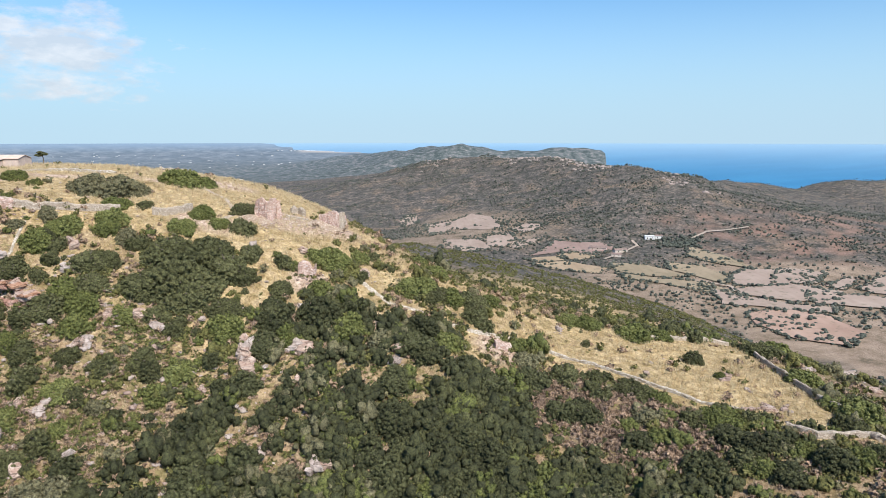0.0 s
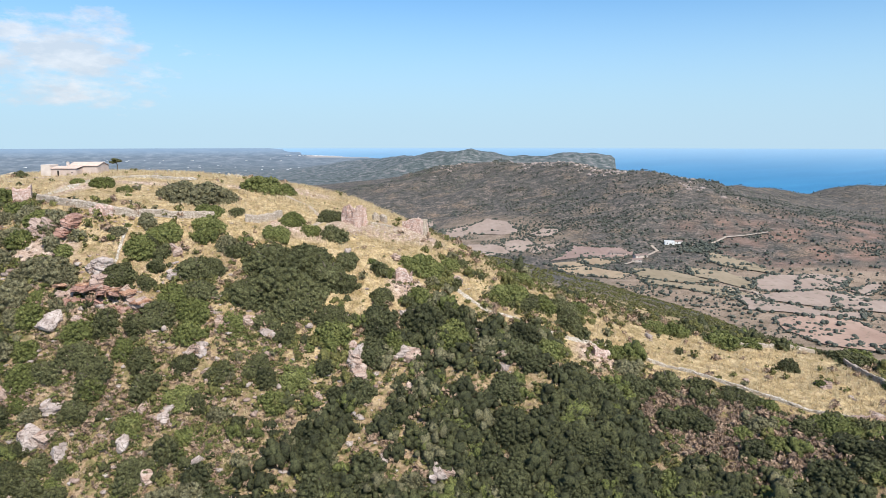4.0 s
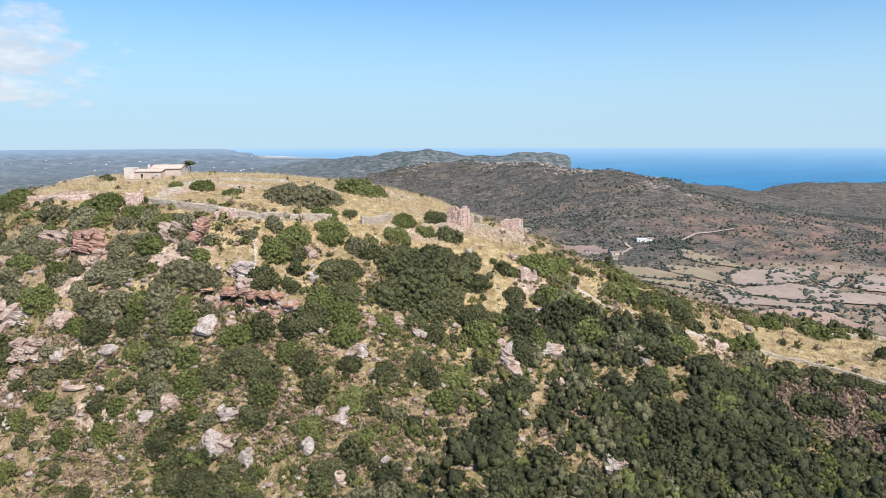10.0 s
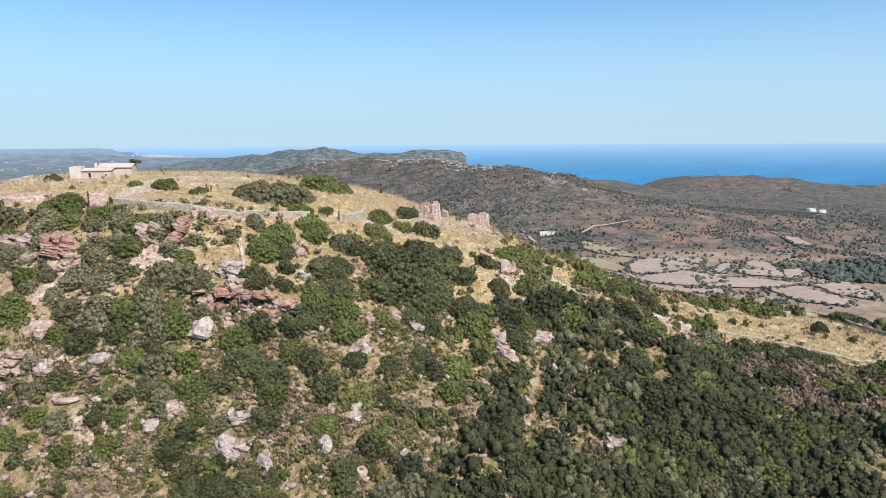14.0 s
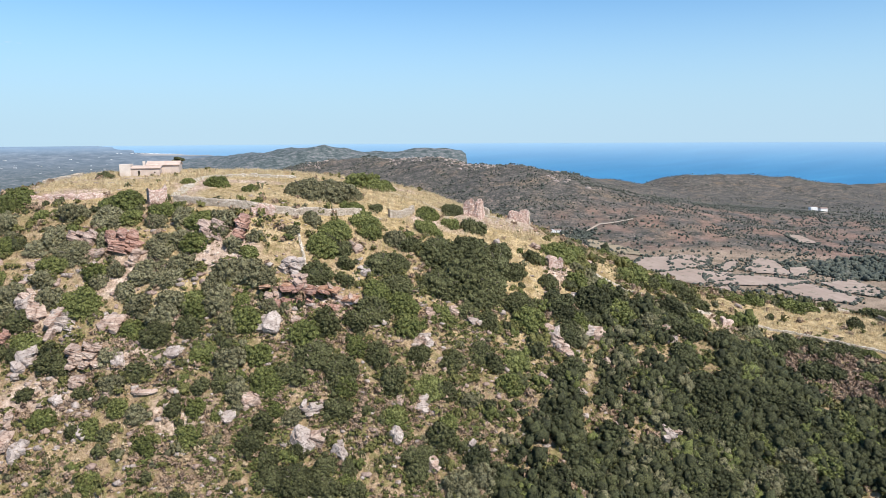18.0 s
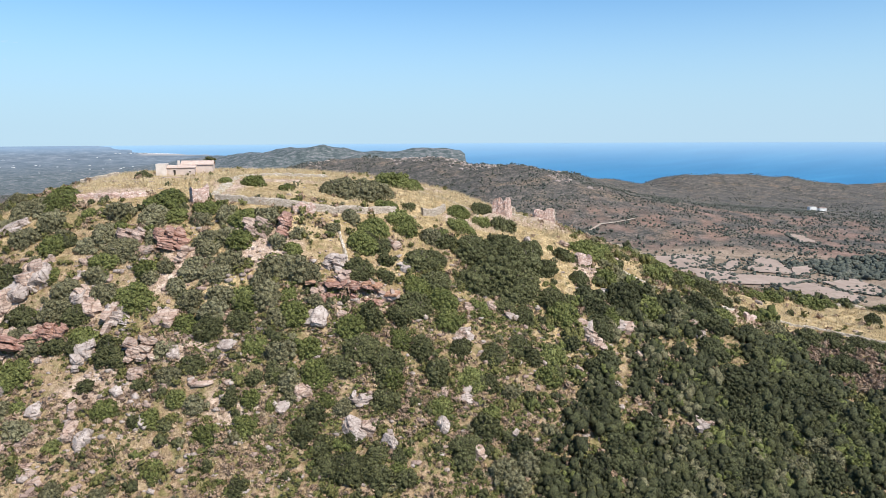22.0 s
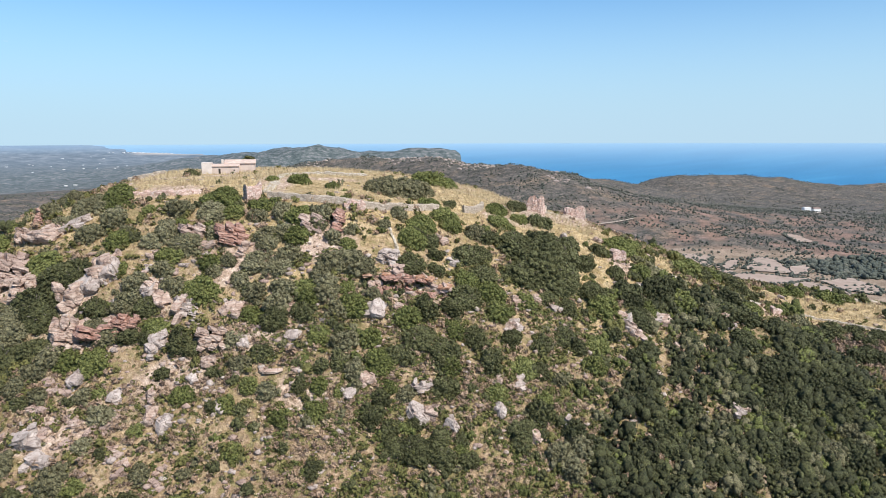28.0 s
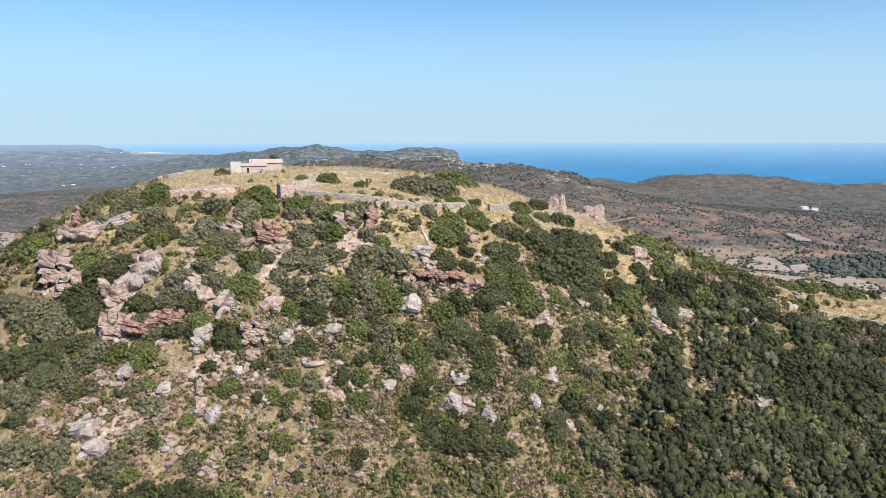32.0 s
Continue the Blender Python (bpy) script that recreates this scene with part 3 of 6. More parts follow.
def plan_straw(x, y):
    """Where dry grass covers the hill: plateau, spur, terraces."""
    top = (0.55 * smooth(92, 108, y) + 0.45 * smooth(118, 132, y + 0.15 * (x + 80))) * smooth(-150, -128, x) * smooth(0, -20, x)
    spur = smooth(8, 22, x) * smooth(86, 96, y) * smooth(75, 58, x)
    saddle = inside(STRAW_SLOPE, x, y) * 0.9
    saddle = saddle + (1 - saddle) * smooth(9, 5, np.abs(y - (127.5 - 0.5 * (x + 21)))) * smooth(-34, -26, x) * smooth(14, 4, x)
    return np.clip(np.maximum(np.maximum(top, spur), saddle) + 0.25 + 0.5 * fbm(x, y, 18, 3, 2), 0, 1) * (1 - heath_patch(x, y))


# Trodden or eroded places: centre and half widths.
BARE_SPOTS = ((-29, 141, 13, 7), (-24, 120, 5, 4), (10, 116, 5, 4), (-100, 113, 7, 5), (-72, 105, 9, 3), (-119, 104, 7, 4), (-122, 92, 9, 4), (-92, 141, 4, 10), (-113, 136, 9, 4), (-72, 186, 10, 6), (-45, 131, 8, 4), (-84, 114, 7, 4), (-134, 118, 5, 6), (-13, 112, 4, 6), (-60, 150, 9, 2.5), (-81, 146, 10, 2), (-101, 150, 7, 3), (-50, 159, 8, 4), (-112, 149, 7, 3), (-66, 138, 8, 2), (-112, 108, 9, 4), (-108, 97, 7, 4), (-126, 111, 7, 5), (-95, 100, 6, 3), (-90, 92, 6, 3))


def build_ground():
    gx, gy = axis(-165, 100, 1.4, 1.024, 4640), axis(72, 195, 1.4, 1.024, 4640, 1.07)
    u, v = np.meshgrid(gx, gy)
    big, r = np.maximum(np.abs(u), np.abs(v)), np.maximum(np.hypot(u, v), 1e-6)
    k = 1 + smooth(400, 2200, big) * (big / r - 1)
    u, v = u * k, v * k
    x, y = spread_out(u, v)
    z = ground(x, y)
    px, py, pz = draw_in(x, y, z)
    co, faces = np.stack((px, py, pz), -1).reshape(-1, 3), grid_faces(len(gx), len(gy))
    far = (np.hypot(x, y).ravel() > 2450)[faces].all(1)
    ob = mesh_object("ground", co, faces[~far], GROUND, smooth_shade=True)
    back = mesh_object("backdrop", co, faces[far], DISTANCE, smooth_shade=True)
    # Two distance masks set how much haze the backdrop colour takes on.
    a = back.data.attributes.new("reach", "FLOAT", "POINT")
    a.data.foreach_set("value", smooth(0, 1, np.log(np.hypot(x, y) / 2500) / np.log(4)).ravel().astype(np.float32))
    a = back.data.attributes.new("rim_haze", "FLOAT", "POINT")
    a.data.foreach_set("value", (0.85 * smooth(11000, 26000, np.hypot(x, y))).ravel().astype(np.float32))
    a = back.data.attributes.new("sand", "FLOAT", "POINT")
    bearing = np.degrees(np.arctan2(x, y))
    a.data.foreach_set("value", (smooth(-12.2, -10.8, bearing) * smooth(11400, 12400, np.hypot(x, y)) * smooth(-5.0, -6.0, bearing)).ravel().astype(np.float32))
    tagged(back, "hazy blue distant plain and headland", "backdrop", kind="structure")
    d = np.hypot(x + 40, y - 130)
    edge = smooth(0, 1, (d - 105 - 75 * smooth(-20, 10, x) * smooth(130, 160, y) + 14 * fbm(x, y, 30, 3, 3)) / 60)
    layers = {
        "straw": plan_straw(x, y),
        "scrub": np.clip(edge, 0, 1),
        "herb": smooth(-0.9, 0.0, fbm(x, y, 22, 3, 5)) * (1 - plan_straw(x, y) * 0.7),
        "bare": np.maximum.reduce([smooth(1.0, 0.55, np.hypot((x - cx) / wx, (y - cy) / wy) + 0.4 * fbm(x, y, 4, 3, 1)) for cx, cy, wx, wy in BARE_SPOTS]),
        "tilled": np.maximum.reduce([smooth(1.0, 0.7, np.hypot((x - 310) / 230, (y - 575) / 150) + 0.25 * fbm(x, y, 60, 3, 4)), 0.8 * smooth(1.0, 0.6, np.hypot((x - 35) / 125, (y - 900) / 150) + 0.3 * fbm(x, y, 50, 3, 6)), smooth(1.0, 0.75, np.hypot((x - 340) / 170, (y - 450) / 110) + 0.25 * fbm(x, y, 40, 3, 5))]) * smooth(200, 240, d),
        "red": np.maximum(smooth(45, 15, np.hypot((x - 330) / 2.2, y - 850)) * smooth(-0.3, 0.25, fbm(x, y, 30, 4, 2)) * 0.8,
                          smooth(330, 200, np.hypot(x - 560, (y - 760) * 1.2)) * smooth(-0.1, 0.25, fbm(x, y, 24, 4, 2)) * 0.8),
    }
    for key, value in layers.items():
        a = ob.data.attributes.new(key, "FLOAT", "POINT")
        a.data.foreach_set("value", value.ravel().astype(np.float32))
    tagged(ob, "dry grassy scrubland hill above a wooded valley", "ground", kind="structure")


def build_sea():
    t, r = np.radians(np.arange(-30, 91, 1.0)), np.concatenate((np.arange(2400, 4500, 60), np.arange(4500, 4636, 8), [4639]))
    tt, rr = np.meshgrid(t, r)
    x, y = spread_out(rr * np.sin(tt), rr * np.cos(tt))
    px, py, pz = draw_in(x, y, np.zeros_like(x))
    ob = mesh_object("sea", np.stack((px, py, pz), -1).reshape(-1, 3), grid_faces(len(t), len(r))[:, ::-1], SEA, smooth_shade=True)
    # Share of painted horizon haze, growing with true distance.
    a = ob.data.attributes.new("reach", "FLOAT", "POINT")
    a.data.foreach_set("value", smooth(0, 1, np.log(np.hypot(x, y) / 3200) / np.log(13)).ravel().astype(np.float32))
    tagged(ob, "calm deep blue sea reaching the horizon", "sea", kind="structure")


build_ground()
build_sea()

# ---- vegetation ----
def ico(level):
    bm = bmesh.new()
    bmesh.ops.create_icosphere(bm, subdivisions=level, radius=1)
    v = np.array([p.co for p in bm.verts])
    f = np.array([[p.index for p in q.verts] for q in bm.faces])
    bm.free()
    return v, f


ICO = {k: ico(k) for k in (1, 2, 3)}


def lumps(gen, n_lobes, level, flat=0.75):
    """Overlapping rounded lobes of a crown one metre in radius, standing on z = 0."""
    verts, faces, lobes, base = [], [], [], 0
    for k in range(n_lobes):
        a, d = gen.random() * 2 * math.pi, (0.0 if k == 0 else 0.35 + 0.35 * gen.random())
        r = (0.72 if k == 0 else 0.38 + 0.22 * gen.random())
        c = np.array((d * math.cos(a), d * math.sin(a), flat * (0.45 + 0.35 * gen.random() * (1 - 0.4 * d))))
        v, f = ICO[level]
        wob = 1 + 0.18 * np.sin(v @ gen.normal(size=3) * 3 + gen.random() * 6) + 0.1 * np.sin(v @ gen.normal(size=3) * 6 + gen.random() * 6)
        p = v * wob[:, None] * r * np.array((0.88, 0.88, 0.88 * flat)) + c
        p[:, 2] = np.maximum(p[:, 2], 0.02)
        verts.append(p)
        faces.append(f + base)
        base += len(v)
        lobes.append((c, r))
    return np.concatenate(verts), np.concatenate(faces), lobes


def sprays(gen, lobes, count, size, flat=0.75):
    """Small leaf sprays over the lobes: one bent blade each."""
    n_each = np.array([r * r for _, r in lobes])
    pick = gen.choice(len(lobes), count, p=n_each / n_each.sum())
    c, r = np.array([l[0] for l in lobes])[pick], np.array([l[1] for l in lobes])[pick]
    d = gen.normal(size=(count, 3))
    d[:, 2] = np.abs(d[:, 2]) * 0.9 - 0.25
    d /= np.linalg.norm(d, axis=1)[:, None]
    p = c + d * r[:, None] * np.array((1, 1, flat if len(lobes) < 6 else 1)) * (0.80 + 0.48 * gen.random((count, 1)))
    p[:, 2] = np.maximum(p[:, 2], 0.05)
    n = d + 0.55 * gen.normal(size=(count, 3))
    n /= np.linalg.norm(n, axis=1)[:, None]
    a = np.cross(n, gen.normal(size=(count, 3)))
    a /= np.linalg.norm(a, axis=1)[:, None]
    b = np.cross(n, a)
    s = size * (0.7 + 0.8 * gen.random((count, 1)))
    tri = np.stack((p - a * s - b * s * 0.5, p + a * s - b * s * 0.4, p + b * s * 1.1 + n * s * 0.5), 1).reshape(-1, 3)
    return tri, np.arange(count * 3).reshape(-1, 3)


def crown(gen, n_lobes, level, count, size, flat=0.75):
    v, f, lobes = lumps(gen, n_lobes, level, flat)
    q, g = sprays(gen, lobes, count, size, flat)
    return np.concatenate((v, q)), np.concatenate((f, g + len(v)))


def leafy_dome(gen, n_clumps, count, size, flat=0.75, level=2):
    """A closed, uneven dome one metre in radius, covered with many small leafy clumps and sprays."""
    v, f = ICO[level]
    waves = [(gen.normal(size=3) * k, gen.random() * 6.28, 0.16 / k) for k in (1.6, 2.4, 3.6)]

    def reach(d):
        return 0.94 + sum(h * np.sin(d @ w * 1.3 + p) for w, p, h in waves) * 1.6

    squeeze = np.array((1.0, 0.78 + 0.22 * gen.random(), flat))
    core = v * reach(v)[:, None] * 0.84 * squeeze
    core[:, 2] = np.maximum(core[:, 2], -0.12)
    verts, faces, lobes, base = [core], [f], [], len(core)
    start = gen.random() * 6.28
    q, g = ICO[1]
    for k in range(n_clumps):
        rise = (k + 0.5) / n_clumps
        a = start + 2.39996 * k + 0.5 * gen.normal() / math.sqrt(n_clumps)
        d = np.array((math.sqrt(1 - rise * rise) * math.cos(a), math.sqrt(1 - rise * rise) * math.sin(a), rise))
        r = math.sqrt(2 / n_clumps) * (0.55 + 0.65 * gen.random())
        c = d * reach(d[None])[0] * squeeze * (0.88 + 0.12 * gen.random())
        turn = np.linalg.qr(gen.normal(size=(3, 3)))[0]
        verts.append(q @ turn * (0.55 + 0.85 * gen.random((len(q), 1))) * r * (0.75 + 0.5 * gen.random(3)) + c)
        faces.append(g + base)
        base += len(q)
        lobes.append((c, r))
    p, t = sprays(gen, lobes + [(np.zeros(3), 0.01)] * 6, count, size, flat)
    return np.concatenate(verts + [p]), np.concatenate(faces + [t + base])


def scatter_mesh(name, kits, places, mats, label, category):
    """Many plants in one mesh. places: rows of x, y, z, radius, height factor, turn, kit, slot."""
    vs, fs, ms, base = [], [], [], 0
    for x, y, z, r, h, turn, kit, slot in places:
        v, f = kits[int(kit)]
        c, s = math.cos(turn), math.sin(turn)
        p = np.empty_like(v)
        p[:, 0], p[:, 1], p[:, 2] = (v[:, 0] * c - v[:, 1] * s) * r + x, (v[:, 0] * s + v[:, 1] * c) * r + y, v[:, 2] * r * h + z
        vs.append(p)
        fs.append(f + base)
        ms.append(np.full(len(f), int(slot)))
        base += len(v)
    ob = mesh_object(name, np.concatenate(vs), np.concatenate(fs), mats, slots=np.concatenate(ms))
    return tagged(ob, label, category, kind="stuff")



LEAVES = [LEAF_OLIVE, LEAF_GREEN, LEAF_GREY, LEAF_HEATH, LEAF_DARK]


# ---- helpers for things ----
def thing(name, place_at, label, category, group="", turn=0.0):
    """An Empty at the base of a thing with parts."""
    ob = new(name)
    ob.empty_display_size = 0.5
    ob.matrix_basis = Matrix.Translation(place_at) @ Matrix.Rotation(turn, 4, "Z")
    return tagged(ob, label, category, group)


def part(name, bm, mat, parent, label=""):
    me = bpy.data.meshes.new(name)
    bm.normal_update()
    bm.to_mesh(me)
    bm.free()
    me.materials.append(mat)
    ob = new(name, me)
    ob.parent = parent
    return tagged(ob, label)


def add_box(bm, lo, hi):
    v = [bm.verts.new((x, y, z)) for z in (lo[2], hi[2]) for y in (lo[1], hi[1]) for x in (lo[0], hi[0])]
    for f in ((0, 2, 3, 1), (4, 5, 7, 6), (0, 1, 5, 4), (1, 3, 7, 5), (3, 2, 6, 7), (2, 0, 4, 6)):
        bm.faces.new([v[k] for k in f])
    return v


def box(lo, hi, bevel=0.0):
    bm = bmesh.new()
    add_box(bm, lo, hi)
    if bevel:
        bmesh.ops.bevel(bm, geom=bm.edges[:], offset=bevel, segments=1, affect="EDGES")
    return bm


def prism(corners, lo, hi):
    """An upright solid over a plan outline."""
    bm = bmesh.new()
    a, b = [bm.verts.new((*c, lo)) for c in corners], [bm.verts.new((*c, hi)) for c in corners]
    bm.faces.new(a[::-1])
    bm.faces.new(b)
    for k in range(len(corners)):
        j = (k + 1) % len(corners)
        bm.faces.new((a[k], a[j], b[j], b[k]))
    return bm


# ---- shrubs and small trees, each a thing of its own ----
OLIVE_A = ((-136.2, 104.1, 4.2), (-135.3, 94.6, 2), (-133.1, 100.8, 3.1), (-132.3, 104.5, 3.2), (-129.6, 111.6, 3.3), (-129.1, 104.6, 2.6), (-128.4, 109.4, 3.2), (-128.3, 96.6, 1.7), (-127.7, 116, 3.4), (-125.8, 83.8, 1.6), (-124.4, 115.2, 2.8), (-122.4, 83.7, 1), (-120.5, 108.8, 2.1), (-120.2, 82.9, 0.9), (-117.1, 80.9, 2.6), (-116.2, 87.7, 1.1), (-115.1, 103.8, 1.8), (-113, 80.4, 3.1), (-112.9, 107.2, 2.5), (-112.3, 103.1, 1.2), (-110.2, 80.2, 2.2), (-109.7, 150, 1.5), (-109.5, 97.4, 1.5), (-107.1, 101.4, 2.2), (-105.7, 100, 1.7), (-102.4, 96.2, 1.2), (-102.3, 91.5, 1.3), (-98.3, 90.7, 1.2), (-95.3, 97.5, 2.3), (-93.5, 102.2, 2.8), (-92.9, 85.6, 1), (-90, 92.6, 1.7))
OLIVE_B = ((-89, 82.9, 1.9), (-88.7, 102.5, 1.9), (-86.8, 95, 1.8), (-83.8, 95.4, 2.2), (-80, 88.2, 1.9), (-78.5, 90.2, 1.7), (-77.9, 86.4, 1.7), (-77.2, 84.3, 2.1), (-74.7, 84.3, 2.5), (-74.4, 95.7, 2.2), (-73.8, 87.1, 1.3), (-70.9, 97.9, 2.7), (-70.8, 83, 2.1), (-70.5, 85.2, 1.7), (-69.9, 109.5, 2.5), (-68.8, 102.4, 2.3), (-68.4, 91.1, 2), (-67.9, 95.4, 2.7), (-67.6, 84.8, 1.3), (-67.6, 116.8, 1.6), (-67.2, 82.3, 1.7), (-65.4, 109.5, 1.5), (-65.2, 115.4, 1.8), (-65, 112.5, 1.5), (-64.4, 102.5, 1.9), (-61.7, 97.7, 2.1), (-61.6, 103.9, 2.9), (-60.1, 94.4, 2.2), (-59.2, 113.2, 3.3), (-58.4, 84.5, 2.1), (-58.1, 85.6, 2.6), (-57.3, 132.4, 1.4))
OLIVE_C = ((-56.9, 109.7, 2.5), (-56.1, 113.7, 2.6), (-55.5, 98, 1.8), (-54.4, 87.7, 2.2), (-53.1, 119.2, 2.1), (-52.1, 93.6, 1.8), (-50.8, 111, 2.5), (-50.2, 97.5, 1.9), (-50.1, 85.3, 2.2), (-48.8, 111, 4.6), (-48, 118.5, 4.3), (-47.6, 82.9, 2.6), (-46, 91.9, 1.1), (-45.3, 107, 2.5), (-45, 99.9, 2.9), (-43.5, 98.4, 1.9), (-43.3, 112.6, 5.8), (-42.3, 105.6, 2), (-41.6, 111.3, 4.7), (-41.5, 81.2, 2.2), (-41.1, 120.2, 5), (-41, 109.7, 2.6), (-39.2, 82.8, 2.7), (-39.9, 138.9, 2.5), (-38.2, 130.4, 2.4), (-37.5, 117.7, 3.9), (-36.1, 90.6, 2.4), (-35.7, 101.5, 1.8), (-35.7, 110, 2.6), (-34.8, 122.5, 2.3), (-34.4, 84, 2.8), (-34.4, 116.9, 2.8))
OLIVE_D = ((-34.3, 86.2, 2.3), (-33, 98.3, 1.7), (-29.7, 99.1, 2.5), (-28.6, 122.2, 2), (-28.3, 81.7, 2.8), (-28.2, 105.1, 2.6), (-27.8, 111.1, 3.3), (-27.7, 115.6, 2.5), (-27.4, 89.2, 2.4), (-27.4, 109.4, 2.7), (-23.7, 81.8, 2.9), (-20.5, 112.6, 3.4), (-15.8, 84.2, 3), (-15.4, 116, 2.9), (-15.3, 124.9, 1.2), (-13.7, 133.2, 1.4), (-13, 82.6, 3), (-12.1, 97.1, 2.3), (-11, 141.2, 1.1), (-10.7, 91.6, 3.1), (-7.4, 89.1, 3), (-7.4, 102.5, 2.8), (-7.1, 85.5, 2.6), (-7, 96.6, 3.2), (-5.1, 92.1, 2.6), (-4.5, 110, 3.5), (-4.4, 134.2, 1.1), (-3.7, 114.3, 3), (-3.1, 108.2, 2.5), (-2, 97.2, 2.7), (-1.6, 125.7, 3.2), (-1.3, 81.2, 3.2))
OLIVE_E = ((-0.3, 93.1, 2.2), (1.2, 87.2, 2.1), (3.7, 93.7, 2.7), (4.2, 107.1, 2.9), (4.4, 88.6, 2.6), (5.5, 123.1, 2.3), (5.9, 125.2, 2.8), (6.1, 128.4, 3), (6.8, 121.2, 2.2), (6.9, 91.5, 3.1), (7.3, 86.9, 2.6), (7.7, 104.5, 3.4), (11.5, 89.2, 2.3), (14.6, 109, 3), (18.1, 101.8, 2.9), (20.6, 111.7, 3.1), (21.5, 85.5, 2.6), (21.6, 101.7, 2.9), (25.4, 106.9, 2), (26.3, 111.4, 2.1), (26.4, 124, 0.8), (28.5, 94.8, 2.8), (30.3, 108.4, 2.6), (32.7, 107, 2.6), (35.6, 87.3, 3.1), (38.4, 99.6, 3), (40.7, 88.5, 2.3), (41.3, 94, 3.4), (43.4, 91.2, 2.8), (45.3, 83.9, 2.7), (45.6, 120.9, 1.9), (47.2, 98.2, 2))
OLIVE_F = ((47.6, 91.8, 2.9), (51.8, 85.1, 2.8), (58.4, 86.3, 1.9), (59.7, 95.6, 3.1), (62.6, 132.2, 3.9))
MASTIC_A = ((-141.9, 131.5, 3.8), (-130.1, 119.3, 3.4), (-123.1, 102.5, 2), (-121.3, 133.5, 3.7), (-121.1, 137.2, 2.9), (-119.7, 100.8, 2.5), (-119, 84.2, 1.8), (-118.8, 120.4, 2.3), (-117.9, 96.4, 1.5), (-117.5, 114.4, 1.3), (-115, 127.5, 1.3), (-112.8, 127.6, 0.9), (-112.3, 90.1, 1.6), (-111, 103.9, 2), (-109.9, 114.9, 2.1), (-106.6, 79.7, 2.6), (-106.5, 93.6, 2.1), (-105, 108.5, 3), (-103.3, 112.8, 1.8), (-102.6, 129.2, 4), (-100.6, 91.7, 2), (-99.9, 123.9, 1.9), (-99.6, 86.1, 1.7), (-99.1, 85.1, 1.3), (-97.4, 93.5, 1.8), (-96.7, 103.3, 1.7), (-95, 124.8, 2.5), (-94.4, 84.2, 0.8), (-93, 142.1, 1.3), (-92.9, 89.2, 2), (-89.1, 115.4, 2.1), (-88.5, 120, 2.9))
MASTIC_B = ((-88, 89.6, 2.2), (-87.7, 104.6, 1.9), (-87.7, 106, 2.4), (-87.6, 141.6, 2.5), (-87.1, 92.5, 1.8), (-86.6, 98.8, 2.3), (-85.4, 86.7, 1.1), (-84.4, 91.3, 1.3), (-81.4, 106, 1.4), (-81.2, 137.4, 1.4), (-81, 102.8, 2.3), (-80.5, 112.8, 1.5), (-79.7, 125.8, 1), (-78.7, 98, 1.8), (-77.6, 94.9, 2.7), (-76.9, 91.6, 1.3), (-72.4, 100.8, 2.3), (-68.5, 115.7, 3.1), (-67.7, 83.6, 1.3), (-67.2, 93.7, 1.8), (-66.2, 119.4, 3.2), (-64.9, 99.1, 1.8), (-61.9, 131, 2.9), (-60.5, 90.2, 1.7), (-60.5, 125, 2.8), (-60, 108, 2.9), (-59.9, 121.7, 2.2), (-57.5, 151.5, 4.6), (-53.2, 153.5, 3.6), (-56.6, 105.9, 2.9), (-56.3, 102.6, 2.4), (-54.7, 93.9, 2.7), (-52.7, 89.5, 1.5))
MASTIC_C = ((-50.2, 105.2, 2), (-48.3, 126.9, 2.9), (-46.9, 133.4, 2.7), (-42.8, 130.8, 1.8), (-41.7, 95.3, 1.9), (-39.5, 99.2, 2.2), (-34.8, 106.8, 3.1), (-27, 122, 1.2), (-24.9, 107.8, 2.7), (-23.3, 126.7, 2.4), (-21.1, 117.6, 2.3), (-20.5, 126.8, 3.9), (-15.9, 111.5, 3.4), (-15.9, 131, 1.9), (-14.2, 88.5, 2.6), (-7.2, 124.6, 1.9), (-5.1, 140.5, 1.8), (-4.7, 127.2, 3.9), (-2.4, 87.1, 2.2), (-1.6, 137.2, 2.7), (0.4, 113, 3.1), (1.7, 127.3, 2.8), (5.7, 82.4, 3.3), (9.6, 132.2, 2.3), (12.4, 85.3, 2.9), (13.8, 119.1, 1.6), (15, 88.9, 2.7), (17.7, 89.1, 2.2), (25.5, 133.7, 3), (28, 99.3, 1.9), (28.7, 132.8, 2.4), (32, 95.5, 1.9))
MASTIC_D = ((34.7, 105.8, 1.8), (37.4, 131.3, 3.7), (42.3, 98.5, 4), (42.8, 86.4, 2.3), (43.2, 132.1, 2.5), (48, 114.2, 1.1), (49.6, 89.5, 1.9), (54.3, 137.4, 1.3), (54.6, 84.8, 2.4), (63.3, 116.2, 3.6), (63.6, 100.1, 3.8), (64, 108.5, 2.9), (70.3, 141, 4.2))
